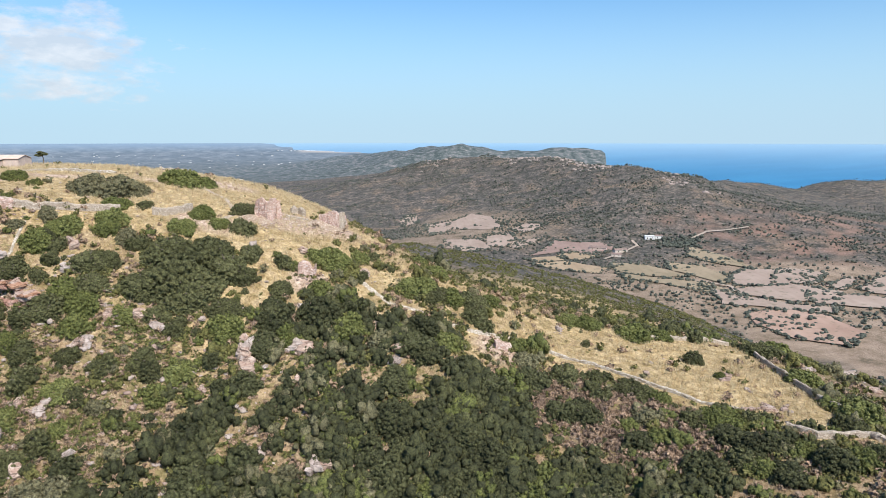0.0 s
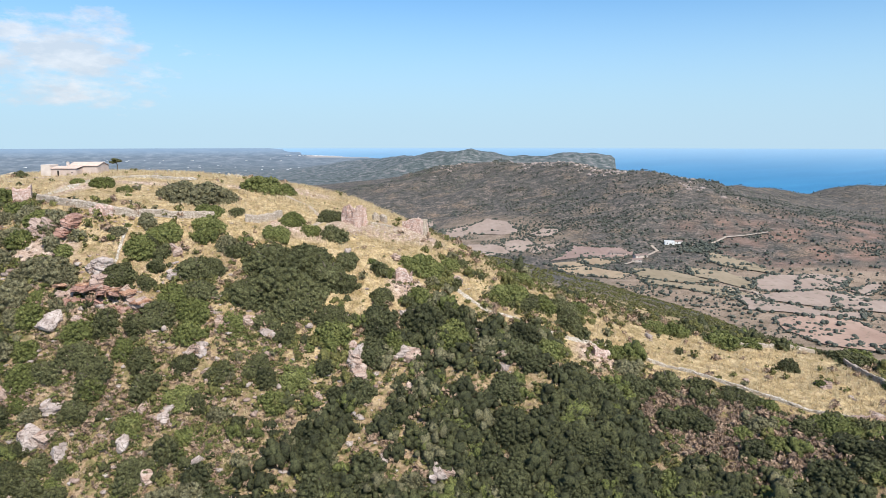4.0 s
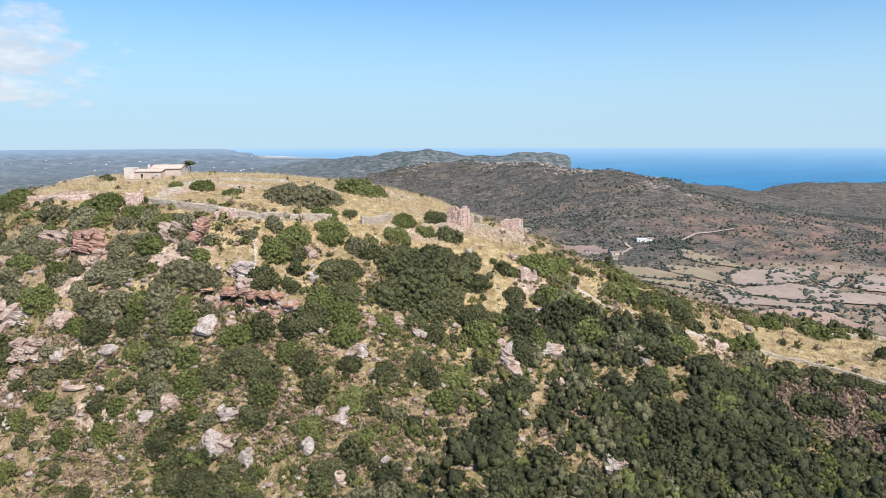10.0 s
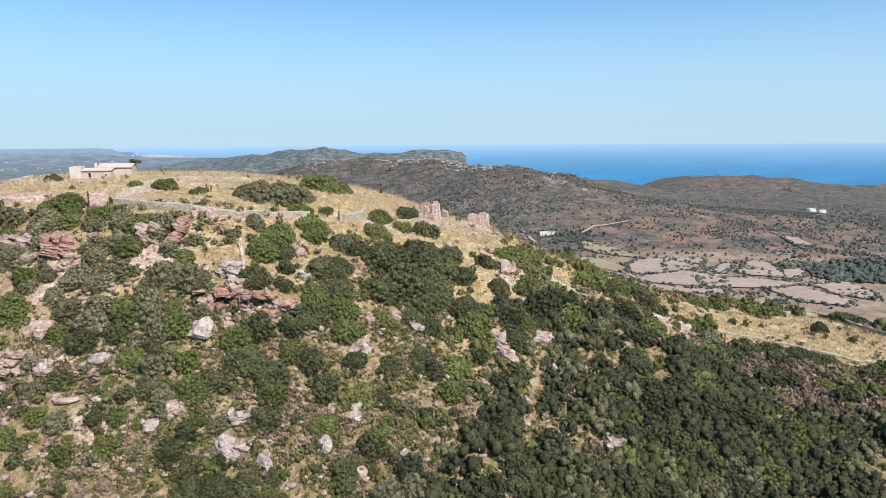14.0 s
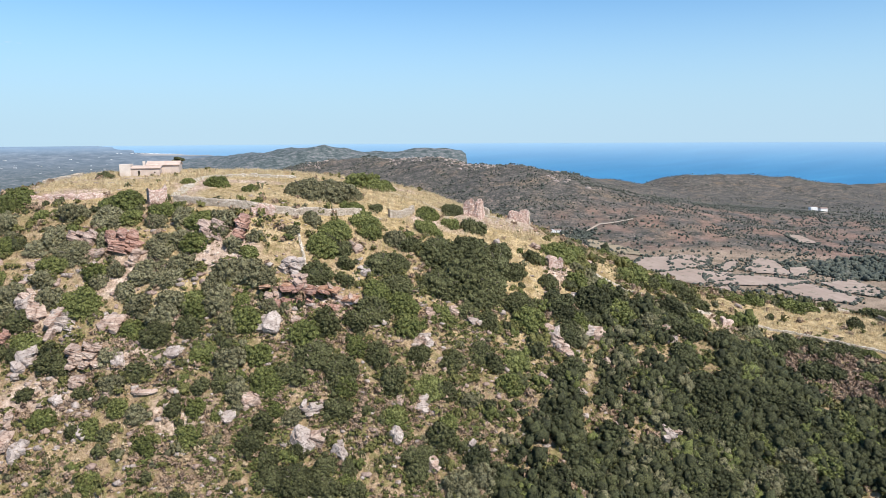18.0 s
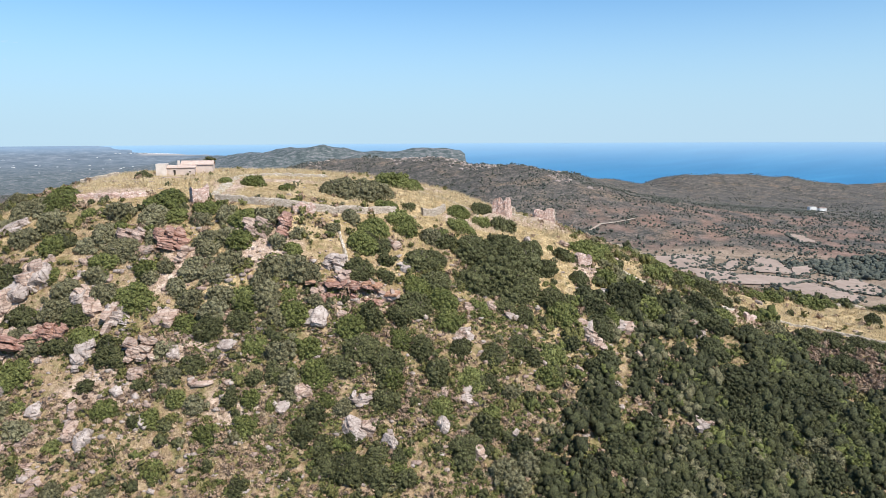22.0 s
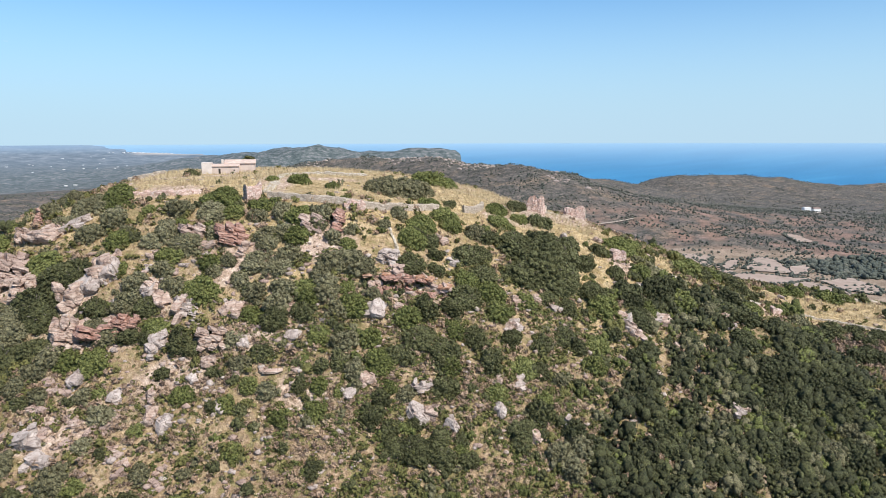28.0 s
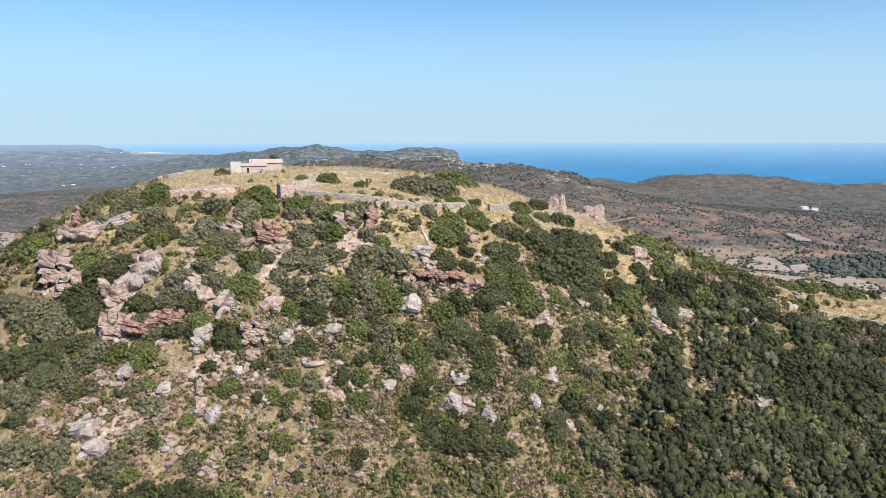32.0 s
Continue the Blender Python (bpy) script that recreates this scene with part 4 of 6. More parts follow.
GREY_A = ((-141, 116, 2.9), (-137.4, 112.2, 3.9), (-137.3, 99.2, 2.6), (-134.5, 97.3, 2.5), (-133.6, 89.6, 2.9), (-133.5, 136.5, 2.6), (-133.1, 108.1, 3.8), (-132.9, 110.8, 3.3), (-131.6, 142.3, 3.3), (-129.6, 98.9, 2), (-129.6, 129.5, 3.1), (-128.7, 88.1, 2.4), (-127.6, 101, 2), (-126.4, 134.1, 3.8), (-126.2, 97.3, 1.5), (-126, 103, 2.6), (-123.7, 123.4, 2.9), (-123.6, 132.1, 2.2), (-121.2, 85.1, 2.7), (-120.9, 127.8, 2.4), (-120.3, 96.5, 1.7), (-120.1, 125.1, 2.6), (-119.3, 105.3, 3.1), (-118.9, 89.1, 1.6), (-117.5, 122.1, 1.7), (-117.2, 93.2, 2.4), (-116.6, 108.1, 2.1), (-115.7, 109.3, 2.1), (-114.6, 111.2, 2.6), (-113.6, 118.4, 2.2), (-111.1, 84.3, 1.8), (-111.1, 120.4, 2.8))
GREY_B = ((-110.7, 112.8, 2.1), (-109.4, 126.4, 2.9), (-108.8, 109.6, 2.6), (-107.8, 116.8, 3.7), (-105.3, 84, 1.3), (-103.7, 124.7, 3.4), (-102.8, 111.7, 1.8), (-102.7, 118.9, 2.1), (-100.5, 113, 1.8), (-99.4, 100.3, 1.9), (-98.7, 109.2, 2), (-98.5, 96.5, 2.1), (-96.4, 106.7, 2.4), (-96.1, 111.7, 3), (-95.5, 121.5, 2.2), (-94.7, 92.3, 1.8), (-94, 115.8, 3.1), (-92.9, 104.4, 2.9), (-92.6, 110.7, 3), (-91.5, 106.6, 2.4), (-91.4, 121.7, 2.7), (-91, 116.8, 2.3), (-90.6, 111.7, 2.5), (-85.7, 108.2, 2.4), (-85.1, 117, 2.1), (-84.8, 105.7, 2.9), (-84.7, 119.3, 2.6), (-83.2, 109.6, 2.9), (-83.1, 102.6, 2.3), (-83, 97.8, 2.7), (-82.8, 113.9, 1.5), (-81.9, 92.2, 1.3))
GREY_C = ((-81.8, 94, 2.2), (-80.6, 109.7, 2.9), (-79.6, 115.7, 1.5), (-78, 108.7, 2.4), (-77.2, 104.8, 1.9), (-74.7, 90.7, 1.7), (-73.5, 117.9, 1.6), (-71.0, 137.5, 5.4), (-65.0, 138.0, 5.8), (-70, 121.4, 2.1), (-61.5, 138.2, 3.4), (-55.6, 119.8, 2.4), (-53.3, 82.8, 2.6), (-52.1, 81.1, 2.6), (-49.9, 83.1, 2.6), (-48.9, 92.6, 1.8), (-21.3, 88.9, 2), (-10.9, 81.4, 3), (-10.5, 109.7, 2.9), (-9.5, 87.2, 2.6), (-5.4, 82.3, 3.7), (0.2, 85.8, 2.7), (1, 82.8, 2.7), (14.2, 113.8, 2.6), (31.8, 100.5, 2.9))


def trunk_mesh(gen, height):
    """A tapered, leaning stem that forks into limbs."""
    bm = bmesh.new()

    def limb(start, end, r0, r1):
        axis_v = Vector(end) - Vector(start)
        q = axis_v.to_track_quat("Z", "Y")
        rings = []
        for k in range(3):
            c, r = Vector(start) + axis_v * (k / 2) + Vector((gen.normal() * 0.02, gen.normal() * 0.02, 0)), r0 + (r1 - r0) * k / 2
            rings.append([bm.verts.new(c + q @ Vector((r * math.cos(a), r * math.sin(a), 0))) for a in np.arange(5) * 2 * math.pi / 5])
        for a, b in zip(rings, rings[1:]):
            for k in range(5):
                bm.faces.new((a[k], a[(k + 1) % 5], b[(k + 1) % 5], b[k]))
        bm.faces.new(rings[-1])

    fork = (gen.normal() * 0.04, gen.normal() * 0.04, height * 0.35)
    limb((0, 0, -0.15), fork, 0.09, 0.065)
    for k in range(4):
        a = k * 1.57 + gen.random()
        limb(fork, (0.4 * math.cos(a), 0.4 * math.sin(a), height * (0.7 + 0.3 * gen.random())), 0.05, 0.02)
    return bm


SHRUB_GEN = np.random.default_rng(21)
SHRUB_KINDS = {
    "olive": (LEAF_OLIVE, "wild_olive_shrub", "dense dark green wild olive bush on the rocky slope", 0.86),
    "oak": (LEAF_DARK, "evergreen_oak_shrub", "very dark green evergreen oak bush in the closed wood", 0.86),
    "mastic": (LEAF_GREEN, "mastic_shrub", "bright green rounded mastic bush on the dry hillside", 0.68),
    "grey": (LEAF_GREY, "grey_olive_shrub", "grey-green open olive bush among rocks and dry grass", 0.80),
}


def shrub_prototypes(kind):
    mat, name, label, flat = SHRUB_KINDS[kind]
    out = {}
    for size, clumps, count, spray in (("small", 20, 620, 0.088), ("middle", 50, 1500, 0.058), ("large", 110, 3000, 0.040)):
        for k in range(3):
            ob = thing(name, (0, 0, -500), label, "bush", "bushes on the hill")
            v, f = leafy_dome(SHRUB_GEN, clumps, count, spray, flat)
            mesh_object("crown", v, f, mat, ob)
            part("trunk", trunk_mesh(SHRUB_GEN, flat), BARK, ob)
            out[size, k] = ob
    return out


def plant(kind, places):
    proto = shrub_prototypes(kind)
    used = set()
    for n, (x, y, r) in enumerate(places):
        if x < -82 and y < 100 and kind != "grey":
            r *= 0.78   # stunted on the open lower slope
        size = "small" if r < 1.3 else "middle" if r < 2.5 else "large"
        key = (size, n % 3)
        h = (1.2 if size == "small" else 1.05 if size == "middle" else 0.85) * (0.85 + 0.3 * SHRUB_GEN.random())
        gx, gy = (land(x + r, y) - land(x - r, y)) / (2 * r), (land(x, y + r) - land(x, y - r)) / (2 * r)
        tilt = Vector((0, 0, 1)).rotation_difference(Vector((-gx, -gy, 1.0)).normalized()).to_matrix().to_4x4()
        m = Matrix.Translation((x, y, land(x, y) - 0.06 * r)) @ tilt @ Matrix.Rotation(SHRUB_GEN.random() * 6.28, 4, "Z") @ Matrix.Diagonal((r, r, r * h, 1))
        if key in used:
            s = proto[key].scale
            copy_thing(proto[key], m @ Matrix.Diagonal((1 / s.x, 1 / s.y, 1 / s.z, 1)))
        else:
            proto[key].matrix_basis = m
            used.add(key)
    for key, ob in proto.items():
        if key not in used:
            for o in (*ob.children, ob):
                bpy.data.objects.remove(o)


OLIVES = OLIVE_A + OLIVE_B + OLIVE_C + OLIVE_D + OLIVE_E + OLIVE_F
IN_WOOD = [p for p in OLIVES if p[0] - 0.8 * (p[1] - 90) > -48 and p[1] < 121 - 0.45 * (p[0] + 10)]
plant("oak", IN_WOOD)
plant("olive", [p for p in OLIVES if p not in IN_WOOD])
plant("mastic", MASTIC_A + MASTIC_B + MASTIC_C + MASTIC_D)
plant("grey", [(x, y, r * 0.86) for x, y, r in GREY_A + GREY_B + GREY_C])


def lone_tree():
    """The wind-bent tree behind the house."""
    x, y = -98.4, 171.0
    ob = thing("small_tree", (x, y, land(x, y)), "small dark wind-bent tree behind the stone house", "tree")
    gen = np.random.default_rng(3)
    bm = bmesh.new()
    path = [Vector((0, 0, -0.2)), Vector((0.15, 0, 1.1)), Vector((0.05, 0.1, 2.2)), Vector((-0.3, 0, 2.7))]
    rings = []
    for k, p in enumerate(path):
        r = 0.17 - 0.035 * k
        rings.append([bm.verts.new(p + Vector((r * math.cos(a), r * math.sin(a), 0))) for a in np.arange(7) * 2 * math.pi / 7])
    for a, b in zip(rings, rings[1:]):
        for k in range(7):
            bm.faces.new((a[k], a[(k + 1) % 7], b[(k + 1) % 7], b[k]))
    part("trunk", bm, BARK, ob)
    for k, (dx, dz, r) in enumerate(((-0.8, 2.3, 0.95), (0.5, 2.6, 0.9), (-0.2, 3.0, 0.85))):
        v, f = crown(gen, 4, 2, 260, 0.13, 0.6)
        crown_ob = mesh_object("crown", v * r + np.array((dx, 0, dz)), f, LEAF_OLIVE, ob)


lone_tree()

# ---- rocks ----
PALE_BOULDERS_A = ((-132.3, 125.9, 6.2, 3), (-128.2, 127.2, 4.1, 2.1), (-127.1, 112.4, 1.5, 3.1), (-126.4, 90.6, 3.1, 2.4), (-124.2, 110.3, 2.4, 3.9), (-124.1, 87.8, 2.5, 2.1), (-124.1, 106.4, 2.4, 2), (-122.7, 112, 3.5, 3.1), (-121.5, 105.9, 2, 1.8), (-121.3, 98.3, 1.7, 2.8), (-121, 113.1, 2.7, 4.1), (-120.5, 108.1, 3, 1.6), (-119.3, 115.4, 2.1, 2.6), (-119.2, 112.8, 2.3, 3.9), (-117.3, 106.3, 2.9, 1.4), (-115.8, 94.9, 2.2, 1.5), (-113.5, 96.7, 1.1, 0.9), (-113.3, 113, 1.4, 1.2), (-113, 115, 2, 1.2), (-112.7, 108.8, 2.2, 2.4), (-112.2, 109.4, 1.8, 2.2), (-111.5, 100.8, 1.4, 1.9), (-110.8, 94.3, 1.2, 1.8), (-110.7, 90.6, 1.4, 0.9))
PALE_BOULDERS_B = ((-110.7, 107.5, 2.1, 2.7), (-110.6, 102, 3, 2.3), (-110.4, 91.4, 1.6, 2.3), (-108.4, 90.2, 1.6, 2.1), (-107.8, 105.4, 1.7, 3.2), (-107.3, 100.6, 1.3, 1.3), (-105.8, 115.1, 5, 1.4), (-105.1, 95.1, 1.4, 1.2), (-103.2, 96.8, 1.8, 1.8), (-101.2, 90.6, 1.5, 1.7), (-99.9, 103.7, 3.7, 1.8), (-98, 98.8, 1.6, 1.9), (-93.8, 94.1, 3, 1), (-90.8, 98.6, 2.2, 1.6), (-90.4, 103.5, 1.4, 1.1), (-82.9, 90.6, 2.1, 1.5), (-80, 92.4, 3.3, 1.8), (-77.3, 101, 3.1, 2.5), (-73.5, 102.1, 1.6, 1.1), (-73.3, 88.1, 2.6, 2.4), (-72.3, 95.7, 1, 2), (-71.9, 90.7, 3.3, 1.3), (-71.5, 87.6, 2.4, 1.8), (-68.4, 85.7, 1.6, 2.2))
PALE_BOULDERS_C = ((-62.7, 115.6, 1.6, 1.8), (-61.8, 111.4, 2.4, 1.4), (-61.2, 111.5, 1.9, 1.1), (-60.5, 87.5, 1.5, 2.1), (-59.4, 91.6, 1.2, 1.5), (-59.3, 112.6, 1.9, 1.4), (-58.5, 112.4, 2.1, 1.5), (-56.3, 91.1, 1.7, 1.2), (-56, 84.3, 1.6, 2), (-55.9, 92, 1.5, 1.1), (-55.2, 99.6, 1.8, 1.2), (-53.8, 99.7, 2.3, 1.2), (-51.8, 104.4, 2.3, 1.5), (-50.5, 85.6, 1.2, 1.8), (-48, 105.6, 2.1, 1.5), (-45, 104.8, 2.1, 1.7), (-35.5, 96.9, 1.3, 1.3), (-34.9, 124.2, 1.1, 2.2), (-31.1, 103.2, 1.9, 2.8), (-30.6, 103.5, 1.4, 2.9), (-30, 100.8, 2.3, 2.5), (-26, 90, 2.3, 1.1), (-25.7, 126.7, 1.8, 1.8), (-23.7, 105.8, 1.7, 2))
PALE_BOULDERS_D = ((-22.8, 105.6, 3.6, 2), (-22.7, 112.6, 3.9, 1.4), (-22.1, 101.1, 1.5, 1.2), (-17.7, 89.2, 1.7, 2.3), (-16.4, 89.7, 2.2, 1.3), (-15.4, 97.1, 1.2, 1.7), (-14.6, 125.5, 2.1, 1.8), (-7.6, 105.8, 2.2, 1.5), (-7.5, 108.8, 1.5, 2.2), (22.4, 128.4, 1, 1.3), (35.3, 114.5, 0.8, 1), (50.6, 109.9, 0.6, 0.4), (67.7, 113.4, 2.7, 1), (68.4, 123.9, 2.7, 1.2), (77.1, 118, 2.4, 1.5), (79.1, 129.2, 3.9, 1.3))
BANDED_BOULDERS = ((-124.1, 103.6, 3.7, 4.1), (-106.5, 105.2, 2.8, 2.4), (-102.6, 99.2, 3.8, 2.9), (-74, 109.8, 3.2, 2.1))
RED_OUTCROPS = ((-136.7, 128.9, 2.1, 2.8), (-135.3, 118, 4.8, 5), (-135, 133.9, 1.5, 2.9), (-132.5, 113.6, 3.2, 3.4), (-119.6, 103.8, 5.3, 1.9), (-115.9, 104.8, 2.9, 1.4), (-115.8, 105, 3.9, 1.7), (-106.5, 118.4, 4.1, 1.8), (-100.1, 116.1, 4.2, 3.2), (-98.5, 113.5, 1.2, 2.3), (-86.4, 115.7, 3.9, 2.9), (-81.9, 115.1, 1.7, 3.7), (-76.8, 105.4, 2.4, 1.3), (-73.2, 107.3, 2.6, 2), (-71, 107.1, 1.7, 0.8), (-68.4, 106.8, 3.1, 0.8), (-65.4, 105.2, 3.1, 1))
FLAT_OUTCROPS = ((-127.7, 93.1, 8.3, 2), (-125.4, 96.9, 4.7, 1.3), (-120.9, 92.7, 5.5, 2), (-115.8, 91.5, 3.6, 1.2), (-115.3, 86.5, 3.5, 1), (-108.2, 83.7, 2.9, 1.2), (49.4, 114.1, 2.6, 0.8), (51.4, 101.6, 4, 1.4))


ROCK_PLACES = PALE_BOULDERS_A + PALE_BOULDERS_B + PALE_BOULDERS_C + PALE_BOULDERS_D + BANDED_BOULDERS + RED_OUTCROPS + FLAT_OUTCROPS


def block_mesh(gen, w, depth, h, cuts=3, clips=8):
    """An angular block with clipped corners and rough faces, centred on the origin."""
    bm = bmesh.new()
    bmesh.ops.create_cube(bm, size=1)
    bmesh.ops.subdivide_edges(bm, edges=bm.edges[:], cuts=cuts, use_grid_fill=True)
    planes = [(Vector(gen.normal(size=3) * np.array((1, 1, 0.6))).normalized(), 0.40 + 0.18 * gen.random()) for _ in range(clips)]
    seed = Vector(gen.random(3) * 50)
    for v in bm.verts:
        p = v.co.copy()
        for n, d in planes:
            over = p.dot(n) - d
            if over > 0:
                p -= n * over
        step = 0.14 * noise.noise(Vector((seed.x, seed.y, p.z * 6.5)))   # harder and softer layers
        p += p.normalized() * (0.06 * noise.noise(p * 2.5 + seed) + 0.05 * noise.noise(p * 6 + seed)) + Vector((p.x, p.y, 0)) * step
        v.co = Vector((p.x * w, p.y * depth, p.z * h))
    return bm


def place_rocks(name, places, mats, label, category, bedded, group, sink=0.1, deep=0.9):
    """Outcrops of cracked blocks: beds lying on one another, or a boulder with pieces split off it."""
    gen = np.random.default_rng(len(places) * 7 + len(name))
    for n, (x, y, w, h) in enumerate(places):
        depth = max(h, w * deep) * (0.7 + 0.3 * gen.random())
        cx, cy = x, y + 0.25 * depth
        ob = thing(name, (cx, cy, land(cx, cy) - sink * h), label, category, group, gen.normal() * 0.3)
        mat = mats[n % len(mats)]
        if bedded:
            beds = int(np.clip(round(h / 0.55), 2, 6))
            z, dip = 0.0, (gen.normal() * 5, 20 + gen.normal() * 7)
            for k in range(beds):
                t = h / beds * (0.75 + 0.5 * gen.random())
                pieces = 1 if w < 2 else 2 + int(gen.random() < 0.4)
                for j in range(pieces):
                    pw = w / pieces * (1.0 + 0.15 * gen.random())
                    bm = block_mesh(gen, pw, depth * (0.75 + 0.45 * gen.random()), t * 1.45, 3, 6)
                    bm.transform(Matrix.Translation(((j - (pieces - 1) / 2) * pw * 0.97 + gen.normal() * 0.06 * w, gen.normal() * 0.07 * depth + 0.7 * z, z + t / 2)) @ pose(0, 0, 0, dip[0] + gen.normal() * 3, dip[1] + gen.normal() * 3, gen.normal() * 8))
                    part("bed", bm, RED_STONE if -121 < x < -114 and y < 106 else mat, ob)
                z += t * 0.92
        else:
            # a heap of split slabs that leans with the slope
            gx, gy = (land(cx + 2, cy) - land(cx - 2, cy)) / 4, (land(cx, cy + 2) - land(cx, cy - 2)) / 4
            run = min(h, 3.2) / 0.95
            count = 2 + int(w > 1.3) + int(w > 2.2) + int(w * h > 6) + int(w * h > 10)
            for k in range(count):
                share = 0.85 if k == 0 else 0.35 + 0.35 * gen.random()
                dx = 0.0 if k == 0 else (gen.random() - 0.5) * w * 0.95
                dy = 0.0 if k == 0 else (gen.random() - 0.5) * run * 1.1
                thick = (0.38 + 0.24 * gen.random()) * h * (0.6 + 0.4 * share)
                bm = block_mesh(gen, max(0.6, w * share * 1.15), max(0.7, run * share * 1.25), max(0.55, thick * 1.3), 5 if k == 0 else 3, 9)
                rest = land(cx + dx, cy + dy) - land(cx, cy) + sink * h
                lean = math.degrees(math.atan(gy)) * (0.45 + 0.5 * gen.random())
                bm.transform(Matrix.Translation((dx, dy, rest + thick * 0.5)) @ pose(0, 0, 0, lean + gen.normal() * 8, -math.degrees(math.atan(gx)) * 0.6 + gen.normal() * 10, gen.normal() * 24))
                part("block" if k == 0 else "split_block", bm, mat, ob)


place_rocks("boulder", PALE_BOULDERS_A + PALE_BOULDERS_B + PALE_BOULDERS_C + PALE_BOULDERS_D, [BANDED_STONE, PALE_STONE], "pale weathered sandstone boulder among bushes and dry grass", "rock", False, "pale boulders on the slope")
place_rocks("layered_boulder", BANDED_BOULDERS, [BANDED_STONE, PALE_STONE], "layered pale sandstone outcrop with dark cracks between its beds", "rock", True, "layered outcrops")
place_rocks("red_outcrop", RED_OUTCROPS, [BANDED_STONE, PINK_STONE, RED_STONE], "reddish layered sandstone ledge on the steep slope", "rock", True, "red ledges")
slab_gen = np.random.default_rng(41)
FLAT_PIECES = [(x + w * 0.7 * slab_gen.normal() * 0.6, y + w * 0.3 * slab_gen.normal(), min(w, 3.5) * (0.28 + 0.4 * slab_gen.random()), 0.35 + 0.35 * h * slab_gen.random()) for x, y, w, h in FLAT_OUTCROPS for _ in range(3 + int(w * 0.9))]
place_rocks("flat_outcrop", FLAT_PIECES, [PINK_STONE, PINK_STONE, BANDED_STONE], "flat pinkish bedrock slab lying bare on the slope", "rock", False, "flat bedrock", 0.25, 0.6)


def overhanging_ledge(points):
    """A long sandstone step: red beds below, a dark hollow, and a slab of beds jutting out above it."""
    gen = np.random.default_rng(31)
    x0, y0 = points[0]
    z0 = land(x0, y0)
    ob = thing("rock_ledge", (x0, y0, z0), "long overhanging red sandstone ledge with a dark hollow under it", "rock")
    for (ax, ay), (bx, by) in zip(points, points[1:]):
        n = max(2, int(math.hypot(bx - ax, by - ay) / 1.7))
        turn = math.degrees(math.atan2(by - ay, bx - ax))
        for k in range(n):
            x, y = ax + (bx - ax) * (k + 0.5) / n, ay + (by - ay) * (k + 0.5) / n
            z = land(x, y) - z0
            for forward, low, thick, deep, mat, name in ((-0.1, -0.8, 0.8, 2.2, RED_STONE, "bed"), (2.4, 0.0, 1.6, 1.6, RED_STONE, "hollow_back"), (0.1, 1.20, 0.5, 3.0, RED_STONE, "slab"), (0.9, 1.65, 0.4, 2.2, ORANGE_STONE, "slab")):
                if name == "slab" and gen.random() < 0.55:
                    continue
                bm = block_mesh(gen, 1.1 + 1.2 * gen.random(), deep * (0.8 + 0.4 * gen.random()), thick * (0.9 + 0.4 * gen.random()), 3, 4)
                bm.transform(Matrix.Translation((x - x0, y - y0 + forward + gen.normal() * 0.45, z + low + thick / 2 + gen.normal() * 0.16)) @ pose(0, 0, 0, gen.normal() * 5, 4 + gen.normal() * 6, turn + gen.normal() * 16))
                part(name, bm, mat, ob)


overhanging_ledge(((-78.7, 106.1), (-75.5, 106.0), (-72.0, 106.0), (-68.5, 105.6), (-63.7, 104.3)))


# ---- walls, ruins and paths ----
def wall_ribbon(name, points, height, thick, mat, label, ragged=0.25, seed=0, step=0.8):
    """A drystone wall along a plan line, with bulging faces and an uneven top."""
    gen = np.random.default_rng(seed)
    line = []
    for (ax, ay), (bx, by) in zip(points, points[1:]):
        n = max(1, int(math.hypot(bx - ax, by - ay) / step))
        line += [(ax + (bx - ax) * k / n, ay + (by - ay) * k / n) for k in range(n)]
    line.append(points[-1])
    bm = bmesh.new()
    rings = []
    for k, (x, y) in enumerate(line):
        a, b = line[max(k - 1, 0)], line[min(k + 1, len(line) - 1)]
        d = Vector((b[0] - a[0], b[1] - a[1], 0)).normalized()
        side = Vector((-d.y, d.x, 0))
        z = land(x, y)
        low = min(z, land(x + side.x * thick, y + side.y * thick), land(x - side.x * thick, y - side.y * thick)) - 0.4
        top = z + height * (1 - ragged * gen.random() ** 2)
        rows = []
        for s, q in ((1, 0), (1, 0.5), (1, 0.9), (0.55, 1.0), (-0.55, 1.0), (-1, 0.9), (-1, 0.5), (-1, 0)):
            w = thick / 2 * (1.12 - 0.2 * q) * s + gen.normal() * 0.05
            rows.append(bm.verts.new((x + side.x * w, y + side.y * w, low + (top - low) * q + gen.normal() * 0.03)))
        rings.append(rows)
    for a, b in zip(rings, rings[1:]):
        for k in range(7):
            bm.faces.new((a[k], b[k], b[k + 1], a[k + 1]))
    bm.faces.new(rings[0])
    bm.faces.new(rings[-1][::-1])
    bmesh.ops.recalc_face_normals(bm, faces=bm.faces[:])
    ob = part(name, bm, mat, None)
    return tagged(ob, label, "wall")


